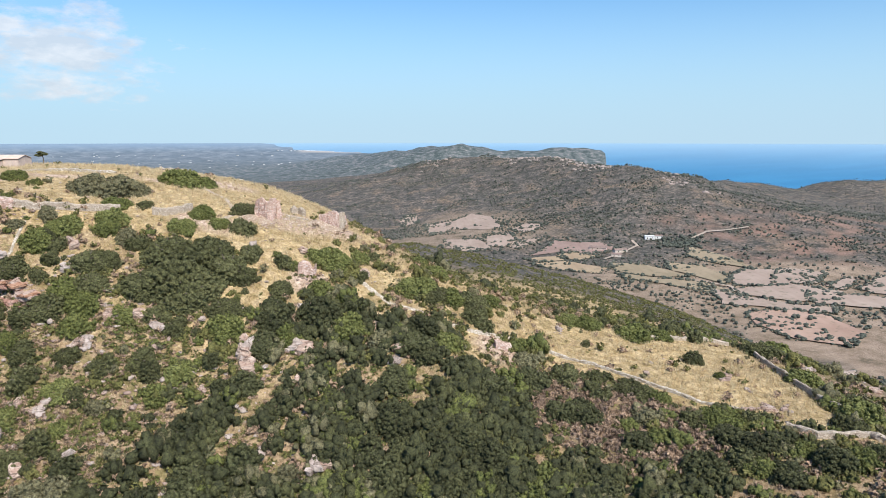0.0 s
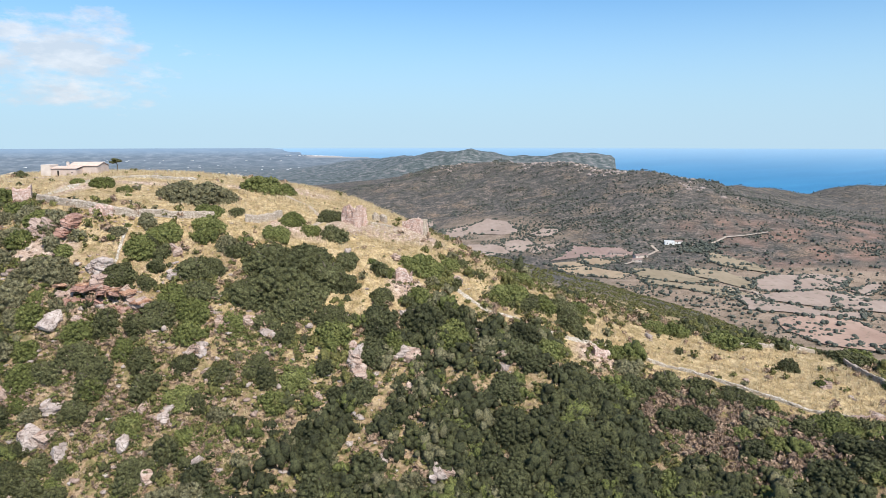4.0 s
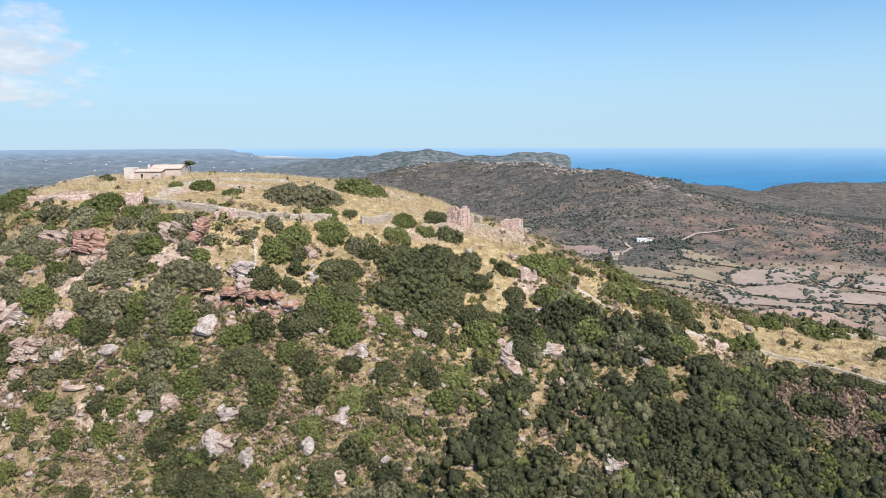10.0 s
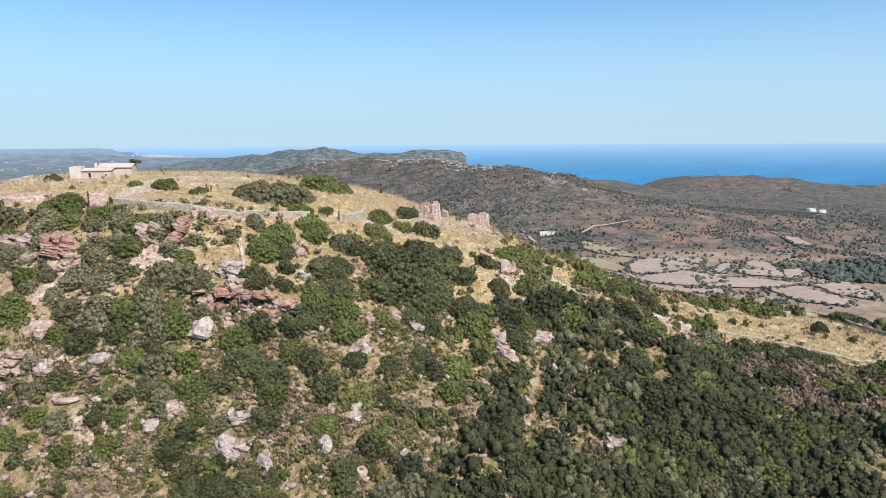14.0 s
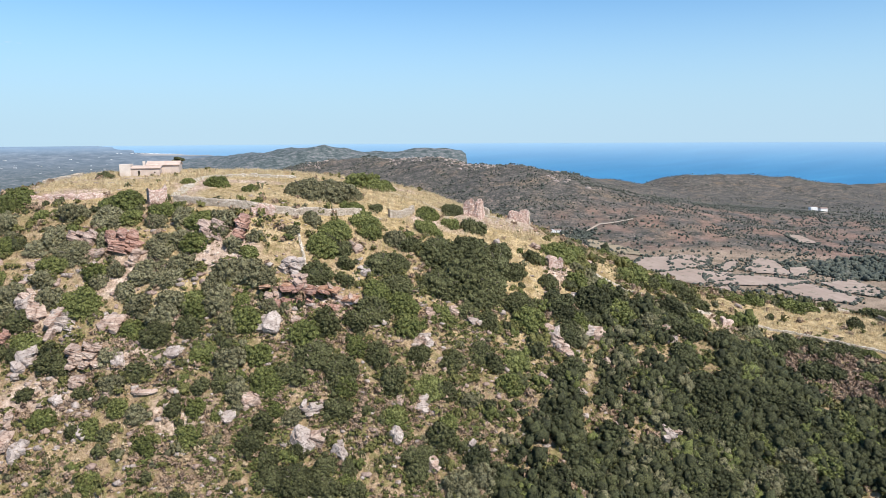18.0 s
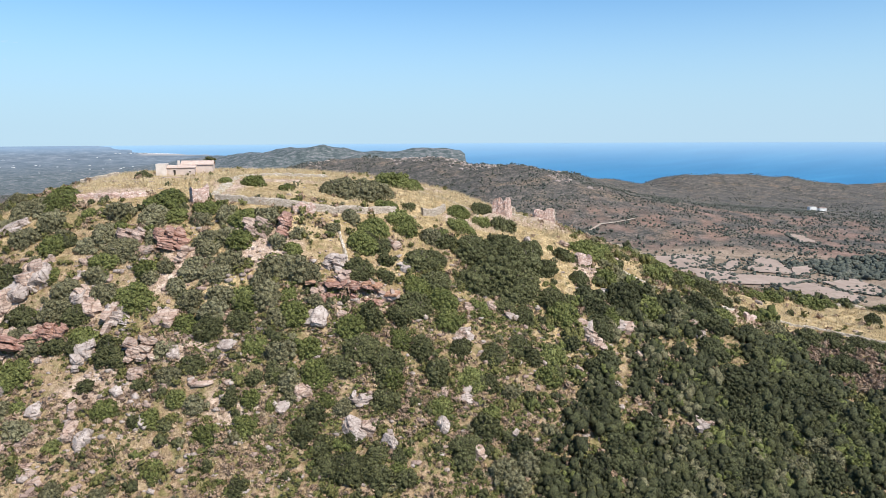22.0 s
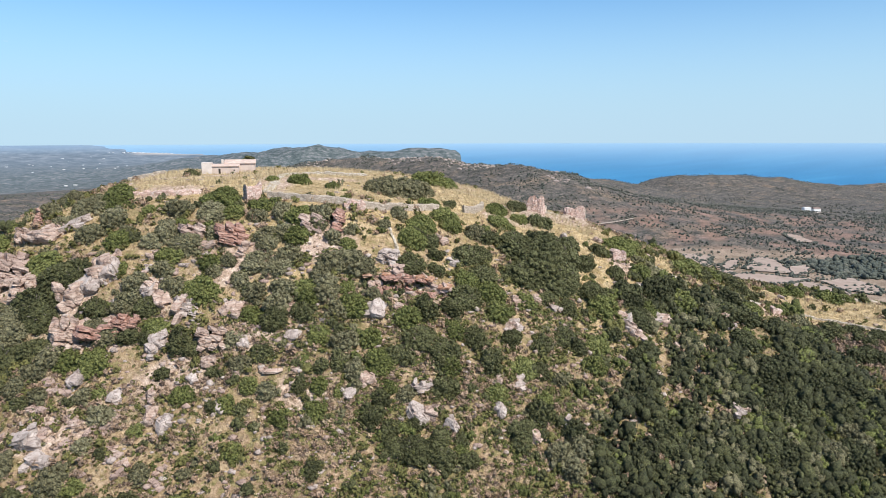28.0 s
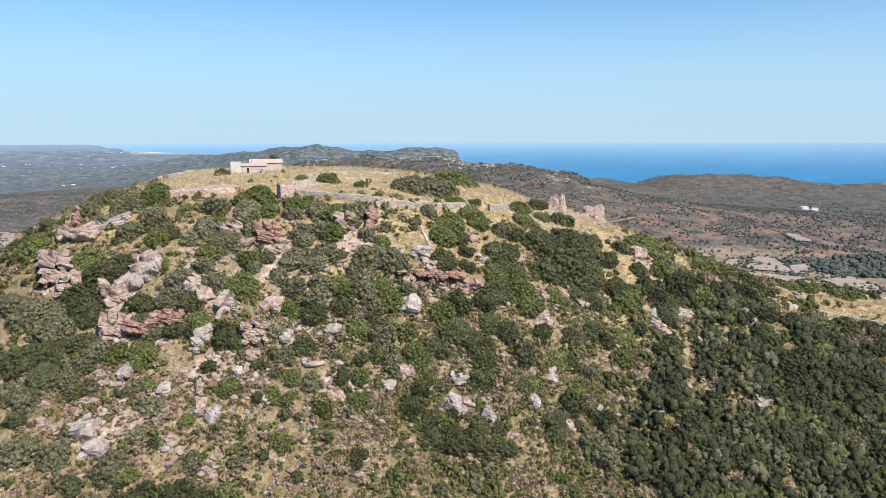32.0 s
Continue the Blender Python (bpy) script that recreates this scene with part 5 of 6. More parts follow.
def path_ribbon(name, points, width, mat, label, rise=0.06, seed=0, category="path"):
    gen = np.random.default_rng(seed)
    line = []
    for (ax, ay), (bx, by) in zip(points, points[1:]):
        n = max(1, int(math.hypot(bx - ax, by - ay) / max(0.7, width * 0.5)))
        line += [(ax + (bx - ax) * k / n, ay + (by - ay) * k / n) for k in range(n)]
    line.append(points[-1])
    vs, cols = [], 5
    for k, (x, y) in enumerate(line):
        a, b = line[max(k - 1, 0)], line[min(k + 1, len(line) - 1)]
        d = Vector((b[0] - a[0], b[1] - a[1])).normalized()
        w = width * (0.75 + 0.5 * gen.random())
        for c in range(cols):
            s = (c / (cols - 1) - 0.5) * w
            px, py = x - d.y * s, y + d.x * s
            edge = c in (0, cols - 1)
            vs.append((px, py, land(px, py) + (-0.08 if edge else rise + 0.05 * gen.random())))
    ob = mesh_object(name, np.array(vs), grid_faces(cols, len(line)), mat, smooth_shade=False)
    return tagged(ob, label, category, kind="structure")


wall_ribbon("terrace_wall", ((-93.8, 129.4), (-86.4, 125.3), (-79.6, 122.8), (-72.9, 122.6), (-66.7, 125.8), (-60.5, 129.0)), 1.3, 0.8, GREY_MASONRY, "pale drystone terrace wall along the edge of the plateau", 0.2, 1)
wall_ribbon("terrace_wall", ((-55.0, 130.0), (-52.6, 130.8), (-50.4, 133.0), (-49.4, 135.2)), 1.45, 0.8, GREY_MASONRY, "short pale drystone terrace wall below the plateau", 0.2, 2)
wall_ribbon("ruined_wall", ((-98.0, 128.6), (-95.2, 129.8)), 3.1, 1.8, RED_MASONRY, "stub of a ruined red sandstone tower", 0.5, 3, 0.6)
wall_ribbon("ruined_wall", ((-80.2, 122.0), (-76.2, 122.4)), 1.6, 1.8, RED_MASONRY, "collapsed red sandstone bastion in the terrace wall", 0.6, 4, 0.6)
wall_ribbon("rubble_wall", ((-120.5, 137.0), (-115.6, 135.2), (-110.4, 133.6), (-106.0, 134.2)), 0.8, 1.8, RED_MASONRY, "low spread of reddish wall rubble in dry grass", 0.7, 5, 0.7)
wall_ribbon("drystone_wall", ((61.8, 136.0), (60.9, 127.4), (61.0, 115.7), (60.8, 106.0), (62.4, 101.5)), 1.2, 0.6, GREY_MASONRY, "long grey drystone wall bounding the golden spur", 0.15, 6)
wall_ribbon("drystone_wall", ((50.8, 96.5), (53.7, 93.3), (57.2, 92.8), (61.0, 93.0), (63.0, 89.6)), 1.1, 0.7, GREY_MASONRY, "broken pale drystone wall at the end of the spur", 0.35, 7)
wall_ribbon("drystone_wall", ((37.0, 130.8), (40.5, 130.8), (44.4, 131.8), (49.5, 134.6), (54.5, 136.6), (58.5, 136.6)), 0.9, 0.9, GREY_MASONRY, "low pale tumbled wall on the far edge of the spur", 0.5, 8)
wall_ribbon("path_wall", ((16.9, 119.6), (26.5, 116.6), (34.7, 110.6), (42.2, 105.2), (46.9, 101.5)), 0.55, 0.55, PATH_STONE, "low kerb of pale stones along the spur path", 0.4, 9)
wall_ribbon("path_wall", ((-72.5, 118.8), (-72.2, 116.0), (-71.8, 113.8), (-71.5, 110.6)), 0.35, 0.5, PATH_STONE, "narrow pale stone wall running down the slope", 0.4, 10)
wall_ribbon("garden_wall", ((-124.5, 161.0), (-120.0, 160.2), (-116.5, 160.2)), 1.0, 0.6, GREY_MASONRY, "low drystone garden wall beside the house", 0.2, 11)
wall_ribbon("gate_pillar", ((-124.2, 159.6), (-122.9, 159.5)), 1.2, 1.0, GREY_MASONRY, "square stone gate pillar at the garden wall", 0.1, 12, 0.5)
wall_ribbon("rubble_wall", ((-76.0, 184.6), (-72.0, 185.4), (-67.0, 185.0)), 2.3, 3.4, PATH_STONE, "heap of pale stones on the plateau's far edge", 0.6, 13)
wall_ribbon("rubble_wall", ((-88.5, 150.5), (-84.0, 152.0), (-78.5, 151.5), (-72.0, 152.5)), 0.6, 1.6, PATH_STONE, "low line of pale wall stones in dry grass", 0.6, 14)
wall_ribbon("ruined_wall", ((-25.8, 121.6), (-22.8, 121.8)), 1.9, 2.2, RED_MASONRY, "tumbled red masonry stub on the slope", 0.6, 15, 0.6)
wall_ribbon("ruined_wall", ((9.0, 116.2), (11.8, 116.8)), 1.5, 1.6, RED_MASONRY, "tumbled red masonry stub beside the spur path", 0.6, 16, 0.6)
path_ribbon("stone_path", ((-94.4, 132.0), (-93.0, 137.5), (-92.1, 144.3), (-91.0, 149.0), (-88.0, 153.0)), 2.4, PATH_STONE, "broad pale stone path climbing the plateau", 0.12, 1)
path_ribbon("footpath", ((-21.0, 128.5), (-14.9, 123.9), (-9.4, 119.8), (-3.9, 120.0), (1.6, 118.6), (5.6, 118.4), (12.4, 120.6), (16.9, 119.8)), 1.3, PATH_STONE, "worn stony footpath along the spur", 0.08, 2)
path_ribbon("footpath", ((-4.6, 111.6), (-6.4, 109.0), (-8.3, 106.7)), 1.6, PATH_STONE, "short stretch of pale stony path between bushes", 0.08, 3)
path_ribbon("footpath", ((-43.0, 133.5), (-41.5, 138.0), (-46.0, 146.0), (-54.0, 152.0)), 1.2, TRACK_EARTH, "trodden earth path over the plateau", 0.04, 4)


def ruined_tower(x, y, turn, size, height, door, seed, label):
    """Four thick rubble walls, broken off unevenly; one has a doorway."""
    base = min(land(x + dx, y + dy) for dx in (-2, 2) for dy in (-2, 2)) - 0.3
    ob = thing("ruined_tower", (x, y, base), label, "ruin", "ruined towers", turn)
    gen = np.random.default_rng(seed)
    t, half = 0.75, size / 2

    def broken_wall(length, heights):
        """A wall along x with a ragged top, standing on z = 0."""
        bm = bmesh.new()
        cols, rings = len(heights), []
        for k in range(cols):
            u = -length / 2 + length * k / (cols - 1)
            ring = []
            for q in np.linspace(0, 1, 7):
                ring.append((u * (1.06 - 0.12 * q), -t / 2 - 0.40 * (1 - q) + gen.normal() * 0.11, heights[k] * q))
            for q in np.linspace(1, 0, 7):
                ring.append((u, t / 2 + gen.normal() * 0.05, heights[k] * q * (1 if q < 1 else 0.96)))
            rings.append([bm.verts.new(p) for p in ring])
        for a, b in zip(rings, rings[1:]):
            for k in range(len(a) - 1):
                bm.faces.new((a[k], b[k], b[k + 1], a[k + 1]))
        bm.faces.new(rings[0])
        bm.faces.new(rings[-1][::-1])
        bmesh.ops.recalc_face_normals(bm, faces=bm.faces[:])
        return bm

    def tops(share):
        run = np.convolve(gen.random(17), (0.5, 1.0, 0.5), "valid") / 2
        peak, fall = gen.random(), 0.18 + 0.25 * gen.random()
        return [height * share * (1.0 - 0.6 * fall * abs(j / 12 - peak) - 0.22 * k) for j, k in enumerate(run[:13])]

    for k, (share, mat) in enumerate(((1.0, RED_MASONRY), (0.95, GREY_MASONRY if door is None else RED_MASONRY), (0.85, RED_MASONRY), (0.8, RED_MASONRY))):
        a = k * math.pi / 2
        m = Matrix.Rotation(a, 4, "Z") @ Matrix.Translation((0, -half + t / 2, 0))
        if door == k:
            w, dh = 0.9, 1.9
            left, right = size / 2 - w / 2, size / 2 - w / 2
            for s, width in ((-1, left), (1, right)):
                bm = broken_wall(width, tops(share)[:6])
                bm.transform(m @ Matrix.Translation((s * (w / 2 + width / 2), 0, 0)))
                part("wall", bm, mat, ob)
            bm = box((-w / 2 - 0.15, -t / 2, dh), (w / 2 + 0.15, t / 2, height * 0.9))
            bm.transform(m)
            part("lintel", bm, mat, ob)
        else:
            length = size if k % 2 == 0 else size - 2 * t
            bm = broken_wall(length, tops(share))
            bm.transform(m)
            part("wall", bm, mat, ob)
    bm = bmesh.new()
    bmesh.ops.create_icosphere(bm, subdivisions=3, radius=1)
    for v in bm.verts:
        k = 1 + 0.25 * noise.noise(v.co * 2.2 + Vector((seed, 0, 0))) + 0.1 * noise.noise(v.co * 6)
        v.co = Vector((v.co.x * size * 0.75 * k, v.co.y * size * 0.75 * k, max(v.co.z * 0.9 * k, -0.4)))
    bm.transform(Matrix.Translation((-0.3 * size, -0.35 * size, 0)))
    part("fallen_rubble", bm, RUBBLE_EARTH, ob, "heap of fallen red stones")


def rubble_mound(x, y, wx, wy, h, turn, seed, label):
    """A collapsed bank of masonry and earth that follows the slope, steeper to the downhill side."""
    a, r = np.meshgrid(np.linspace(0, 2 * math.pi, 41), np.linspace(0, 1, 13))
    u, v = r * np.cos(a) * wx, r * np.sin(a) * wy
    px, py = x + u * math.cos(turn) - v * math.sin(turn), y + u * math.sin(turn) + v * math.cos(turn)
    edge = 1 + 0.25 * fbm(px, py, 2.5, 2, seed)
    top = h * np.clip(1 - (r / edge) ** 2.2, -0.15, 1) * (0.8 + 0.5 * fbm(px, py, 2.2, 3, seed + 1))
    z = ground(px, py) + top + 0.22 * fbm(px, py, 0.7, 2, seed + 2) - 0.12
    ob = mesh_object("rubble_mound", np.stack((px, py, z), -1).reshape(-1, 3), grid_faces(41, 13), RUBBLE_EARTH)
    tagged(ob, label, "rubble")


ruined_tower(-35.6, 139.6, radians(-26), 3.6, 5.6, 1, 5, "ruined red stone tower with a small dark doorway")
ruined_tower(-23.4, 145.4, radians(-16), 4.4, 4.8, None, 9, "broken red stone tower stump at the slope's edge")
rubble_mound(-37.0, 137.4, 4.2, 3.0, 1.0, radians(20), 1, "steep bank of fallen red masonry below the doorway tower")
rubble_mound(-24.6, 142.8, 4.2, 2.8, 1.1, radians(15), 3, "steep bank of fallen red masonry below the broken tower")
rubble_mound(-30.4, 140.2, 4.2, 2.2, 0.4, radians(25), 5, "low pink bank of rubble and earth between the towers")
wall_ribbon("ruined_wall", ((-32.6, 147.6), (-31.2, 148.8), (-29.8, 147.4)), 1.7, 0.8, GREY_MASONRY, "pale leaning remnant of wall between the ruined towers", 0.5, 17, 0.5)
wall_ribbon("ruined_wall", ((-32.6, 142.6), (-28.2, 144.0)), 0.5, 0.5, PATH_STONE, "low pale wall footing between the ruined towers", 0.3, 18, 0.6)


def stone_house():
    x0, y0 = -102.2, 159.0
    z = min(land(x0 + dx, y0 + dy) for dx in (-6, 0, 6) for dy in (-4, 0, 4)) - 0.2
    ob = thing("stone_house", (x0, y0, z), "low abandoned house with peeling pink walls and clay tile roofs", "house")
    ob.matrix_basis = ob.matrix_basis @ Matrix.Diagonal((0.87, 1.0, 1.04, 1))

    def gable(x1, x2, ya, yb, eave, ridge):
        bm = bmesh.new()
        mid = (ya + yb) / 2
        ends = []
        for x in (x1, x2):
            ends.append([bm.verts.new(p) for p in ((x, ya, 0), (x, yb, 0), (x, yb, eave), (x, mid, ridge), (x, ya, eave))])
        bm.faces.new(ends[0])
        bm.faces.new(ends[1][::-1])
        for k in range(5):
            j = (k + 1) % 5
            bm.faces.new((ends[0][j], ends[0][k], ends[1][k], ends[1][j]))
        bmesh.ops.recalc_face_normals(bm, faces=bm.faces[:])
        return bm

    def roof(x1, x2, low, high, name="roof"):
        """A tiled slope from (y, z) low to high, with a row of tile ridges running down it."""
        bm = bmesh.new()
        n = int((x2 - x1) / 0.24)
        d = Vector((0, high[0] - low[0], high[1] - low[1]))
        up = Vector((0, -d.z, d.y)).normalized()
        if up.z < 0:
            up = -up
        rows = []
        for k in range(2 * n + 1):
            x = x1 + (x2 - x1) * k / (2 * n)
            lift = up * (0.10 if k % 2 else 0.04)
            base_l, base_h = Vector((x, low[0], low[1])), Vector((x, high[0], high[1]))
            rows.append([bm.verts.new(p) for p in (base_l, base_l + lift, base_h + lift, base_h)])
        for a, b in zip(rows, rows[1:]):
            for k in range(4):
                bm.faces.new((a[k], b[k], b[(k + 1) % 4], a[(k + 1) % 4]))
        bm.faces.new(rows[0])
        bm.faces.new(rows[-1][::-1])
        bmesh.ops.recalc_face_normals(bm, faces=bm.faces[:])
        return part(name, bm, ROOF_TILE, ob)

    part("main_wall", gable(-1.4, 6.2, -0.6, 4.6, 2.3, 3.0), RENDER_PINK, ob, "flaking pink-white rendered walls")
    roof(-1.6, 6.4, (-0.85, 2.26), (2.0, 3.05))
    roof(-1.6, 6.4, (4.85, 2.26), (2.0, 3.05))
    part("annexe_wall", prism(((-4.4, -3.4), (2.2, -3.4), (2.2, -0.602), (-4.4, -0.602)), 0, 1.75), RENDER_PINK, ob, "stained annexe walls")
    roof(-4.5, 2.4, (-3.65, 1.77), (-0.60, 2.22))
    part("end_block", box((-6.9, -3.6, 0), (-4.402, -0.2, 2.65), 0.04), RENDER_WHITE, ob, "whitewashed end block")
    part("chimney", box((-2.3, -0.2, 2.0), (-1.7, 0.3, 3.2), 0.03), RENDER_WHITE, ob)
    # Dark panels on the wall face paint the openings' shaded insides.
    for x1, x2, zb, zt in ((-2.8, -2.3, 0.2, 1.35), (0.9, 1.2, 0.8, 1.1)):
        door = part("door" if zb < 0.5 else "window", box((x1, -3.44, zb), (x2, -3.38, zt)), DARK_OPENING, ob, "flat dark panel painted as the shade inside the opening")
        part("frame", box((x1 - 0.12, -3.47, zt), (x2 + 0.12, -3.36, zt + 0.14)), RENDER_WHITE, door)


stone_house()


# ---- valley: fields, farms, tracks ----
FIELDS = (
    ("STUBBLE", ((-27, 971), (13, 988), (43, 1029), (70, 984), (79, 906), (49, 895), (12, 934), (-14, 883))),
    ("STUBBLE", ((54, 856), (87, 870), (89, 825), (70, 793), (52, 804))),
    ("STUBBLE", ((89, 893), (110, 912), (129, 892), (115, 864), (94, 866))),
    ("STUBBLE", ((76, 794), (89, 825), (124, 828), (107, 805), (88, 781))),
    ("STUBBLE", ((1, 848), (46, 840), (56, 788), (29, 771), (4, 794))),
    ("STUBBLE", ((-67, 1031), (-57, 1086), (-40, 1063), (-36, 1003), (-56, 975))),
    ("STUBBLE_GOLD", ((85, 728), (123, 735), (129, 717), (101, 710))),
    ("STUBBLE_GOLD", ((92, 706), (128, 714), (165, 678), (151, 655), (111, 679))),
    ("STUBBLE_GOLD", ((124, 742), (154, 756), (168, 730), (140, 713))),
    ("PLOUGHED", ((95, 740), (134, 808), (179, 784), (196, 760), (162, 735), (136, 756))),
    ("FALLOW", ((172, 702), (210, 687), (236, 641), (200, 638), (167, 666))),
    ("FALLOW", ((168, 659), (199, 634), (239, 613), (250, 579), (240, 566), (201, 607), (168, 637))),
    ("FALLOW", ((229, 696), (259, 681), (270, 638), (255, 608), (225, 664))),
    ("STUBBLE", ((270, 638), (296, 664), (339, 659), (361, 640), (336, 612), (283, 597), (260, 603))),
    ("STUBBLE", ((255, 589), (311, 603), (342, 579), (326, 550), (282, 545), (251, 569))),
    ("STUBBLE", ((234, 594), (249, 564), (278, 537), (309, 528), (300, 512), (278, 518), (225, 539))),
    ("RED_EARTH", ((233, 516), (270, 521), (291, 504), (293, 465), (265, 435), (237, 453), (228, 486))),
    ("FALLOW", ((257, 716), (277, 759), (304, 707), (303, 668), (270, 696))),
    ("STUBBLE", ((312, 638), (337, 651), (360, 638), (336, 606), (296, 600))),
    ("STUBBLE", ((338, 597), (378, 626), (374, 612), (347, 582))),
    ("STUBBLE", ((359, 583), (408, 630), (419, 616), (390, 553), (366, 569))),
    ("STUBBLE", ((306, 568), (352, 564), (393, 530), (358, 517), (299, 541))),
    ("STUBBLE", ((342, 519), (379, 521), (388, 467), (370, 454), (344, 474))),
    ("STUBBLE", ((395, 523), (433, 526), (426, 484), (408, 467), (388, 486))),
    ("STUBBLE", ((535, 744), (552, 734), (536, 687), (513, 692))),
    ("STUBBLE", ((407, 578), (441, 586), (399, 544), (391, 551))),
    ("STUBBLE", ((-472, 1064), (-437, 1041), (-402, 983), (-381, 920), (-397, 894), (-425, 925))),
)


def drape(name, outline, mat, label, category, lift=0.7, step=9.0, kind="structure"):
    """A sheet of land over a plan outline, following the ground."""
    bm = bmesh.new()
    bm.faces.new([bm.verts.new((x, y, 0)) for x, y in outline])
    xs, ys = [p[0] for p in outline], [p[1] for p in outline]
    for normal, lo, hi in (((1, 0, 0), min(xs), max(xs)), ((0, 1, 0), min(ys), max(ys))):
        for k in np.arange(lo + step, hi, step):
            bmesh.ops.bisect_plane(bm, geom=bm.verts[:] + bm.edges[:] + bm.faces[:], plane_co=Vector(normal) * k, plane_no=normal)
    co = np.array([v.co for v in bm.verts])
    g = ground(co[:, 0], co[:, 1])
    px, py, pz = draw_in(co[:, 0], co[:, 1], g + lift)
    for v, a, b, c in zip(bm.verts, px, py, pz):
        v.co = (a, b, c)
    bmesh.ops.recalc_face_normals(bm, faces=bm.faces[:])
    if sum(f.normal.z for f in bm.faces) < 0:
        bmesh.ops.reverse_faces(bm, faces=bm.faces[:])
    for f in bm.faces:
        f.smooth = True
    ob = part(name, bm, mat, None)
    return tagged(ob, label, category, kind=kind)


def worn_edge(outline, seed):
    """An outline whose sides wander by a metre or two."""
    gen, out = np.random.default_rng(seed), []
    for (ax, ay), (bx, by) in zip(outline, outline[1:] + outline[:1]):
        n = max(1, int(math.hypot(bx - ax, by - ay) / 7))
        for k in range(n):
            out.append((ax + (bx - ax) * k / n + gen.normal() * 0.9, ay + (by - ay) * k / n + gen.normal() * 0.9))
    return out


for n, (kind, outline) in enumerate(FIELDS):
    mat, label = FIELD_KINDS[kind]
    drape("field", worn_edge(outline, n), mat, label, "field", 0.5 + 0.03 * n)

for points, width in ((((365, 818), (348, 816), (309, 803), (287, 787)), 5.0), (((218, 788), (219, 768), (194, 739), (170, 716)), 5.0), (((800, 988), (896, 1068), (974, 1133), (990, 1190)), 6.0), (((240, 568), (251, 580), (254, 595), (238, 615)), 4.0)):
    line, sides = [Vector(p) for p in points], ([], [])
    for k, p in enumerate(line):
        d = (line[min(k + 1, len(line) - 1)] - line[max(k - 1, 0)]).normalized()
        sides[0].append((p.x - d.y * width * 0.35, p.y + d.x * width * 0.35))
        sides[1].append((p.x + d.y * width * 0.35, p.y - d.x * width * 0.35))
    drape("track", sides[0] + sides[1][::-1], TRACK_EARTH, "pale unpaved farm track through the valley", "track", 1.6, 6.0)


def farm_building(x, y, width, depth, height, turn, wall, roof_mat, name, label, flat=False):
    ob = thing(name, (x, y, land(x, y) - 0.5), label, "building", "valley buildings", radians(turn))
    part("wall", box((-width / 2, -depth / 2, 0), (width / 2, depth / 2, height)), wall, ob)
    if flat:
        part("roof", box((-width / 2 - 0.2, -depth / 2 - 0.2, height + 0.01), (width / 2 + 0.2, depth / 2 + 0.2, height + 0.4)), roof_mat, ob)
    else:
        bm = bmesh.new()
        ends = [[bm.verts.new(p) for p in ((s * (width / 2 + 0.4), -depth / 2 - 0.5, height + 0.01), (s * (width / 2 + 0.4), depth / 2 + 0.5, height + 0.01), (s * (width / 2 + 0.4), 0, height + depth * 0.25))] for s in (-1, 1)]
        bm.faces.new(ends[0])
        bm.faces.new(ends[1][::-1])
        for k in range(3):
            j = (k + 1) % 3
            bm.faces.new((ends[0][j], ends[0][k], ends[1][k], ends[1][j]))
        bmesh.ops.recalc_face_normals(bm, faces=bm.faces[:])
        part("roof", bm, roof_mat, ob)
    # Openings are flat dark panels, their inner shade put into the colour.
    n = 3 if width > 17 else 2
    for k in range(n):
        u = -width / 2 + width * (k + 0.5) / n
        part("door" if k == 0 else "window", box((u - 0.4, -depth / 2 - 0.05, 0.6 if k == 0 else 1.6), (u + 0.4, -depth / 2 + 0.05, 2.5)), DARK_OPENING, ob)


farm_building(241, 797, 11, 7, 3.8, -8, FAR_WHITE, FAR_WHITE, "white_farmhouse", "small white farmhouse under the wooded ridge", True)
farm_building(252, 800, 9, 6, 2.8, 10, FAR_WHITE, FAR_ROOF, "farm_shed", "low white farm wing beside the long farmhouse")
farm_building(173, 760, 18, 8, 3.2, -20, RENDER_PINK, FAR_ROOF, "farm_shed", "low stone farm shed with a brown roof")
farm_building(194, 746, 15, 6, 3.0, 15, RENDER_WHITE, FAR_ROOF, "farm_shed", "pale farm outbuilding beside the yard")
farm_building(186, 730, 10, 6, 3.0, -10, RENDER_WHITE, FAR_ROOF, "farm_shed", "small pale farm outbuilding at the field edge")
farm_building(976, 1208, 14, 10, 8.5, -5, FAR_WHITE, FAR_WHITE, "white_villa", "white two-storey villa on the far valley side", True)
farm_building(998, 1206, 15, 10, 7.0, -5, FAR_WHITE, FAR_ROOF, "white_villa", "white villa wing with a dark roof", False)
farm_building(950, 1150, 9, 5, 3.4, -5, FAR_WHITE, FAR_WHITE, "white_shed", "small white roadside shed below the villa", True)


# ---- bushes in masses, heath, grass, far woods ----
def open_top(x, y):
    """Bare plateau: 1 where only grass grows."""
    return smooth(125, 132, y + 0.10 * (x + 80)) * smooth(-128, -116, x) * smooth(-16, -26, x) * smooth(192, 182, y)


def open_spur(x, y):
    return smooth(10, 20, x - 0.25 * (y - 112)) * smooth(0, 4, y - (118.5 - 0.58 * (x - 12))) * smooth(62, 59, x) * smooth(137, 131, y)


def open_saddle(x, y):
    """The straw-grown band that the footpath follows from the ruins down to the spur."""
    return smooth(8, 4, np.abs(y - (127.5 - 0.5 * (x + 21)))) * smooth(-34, -26, x) * smooth(14, 4, x) * smooth(-0.35, 0.1, fbm(x, y, 9, 2, 3))


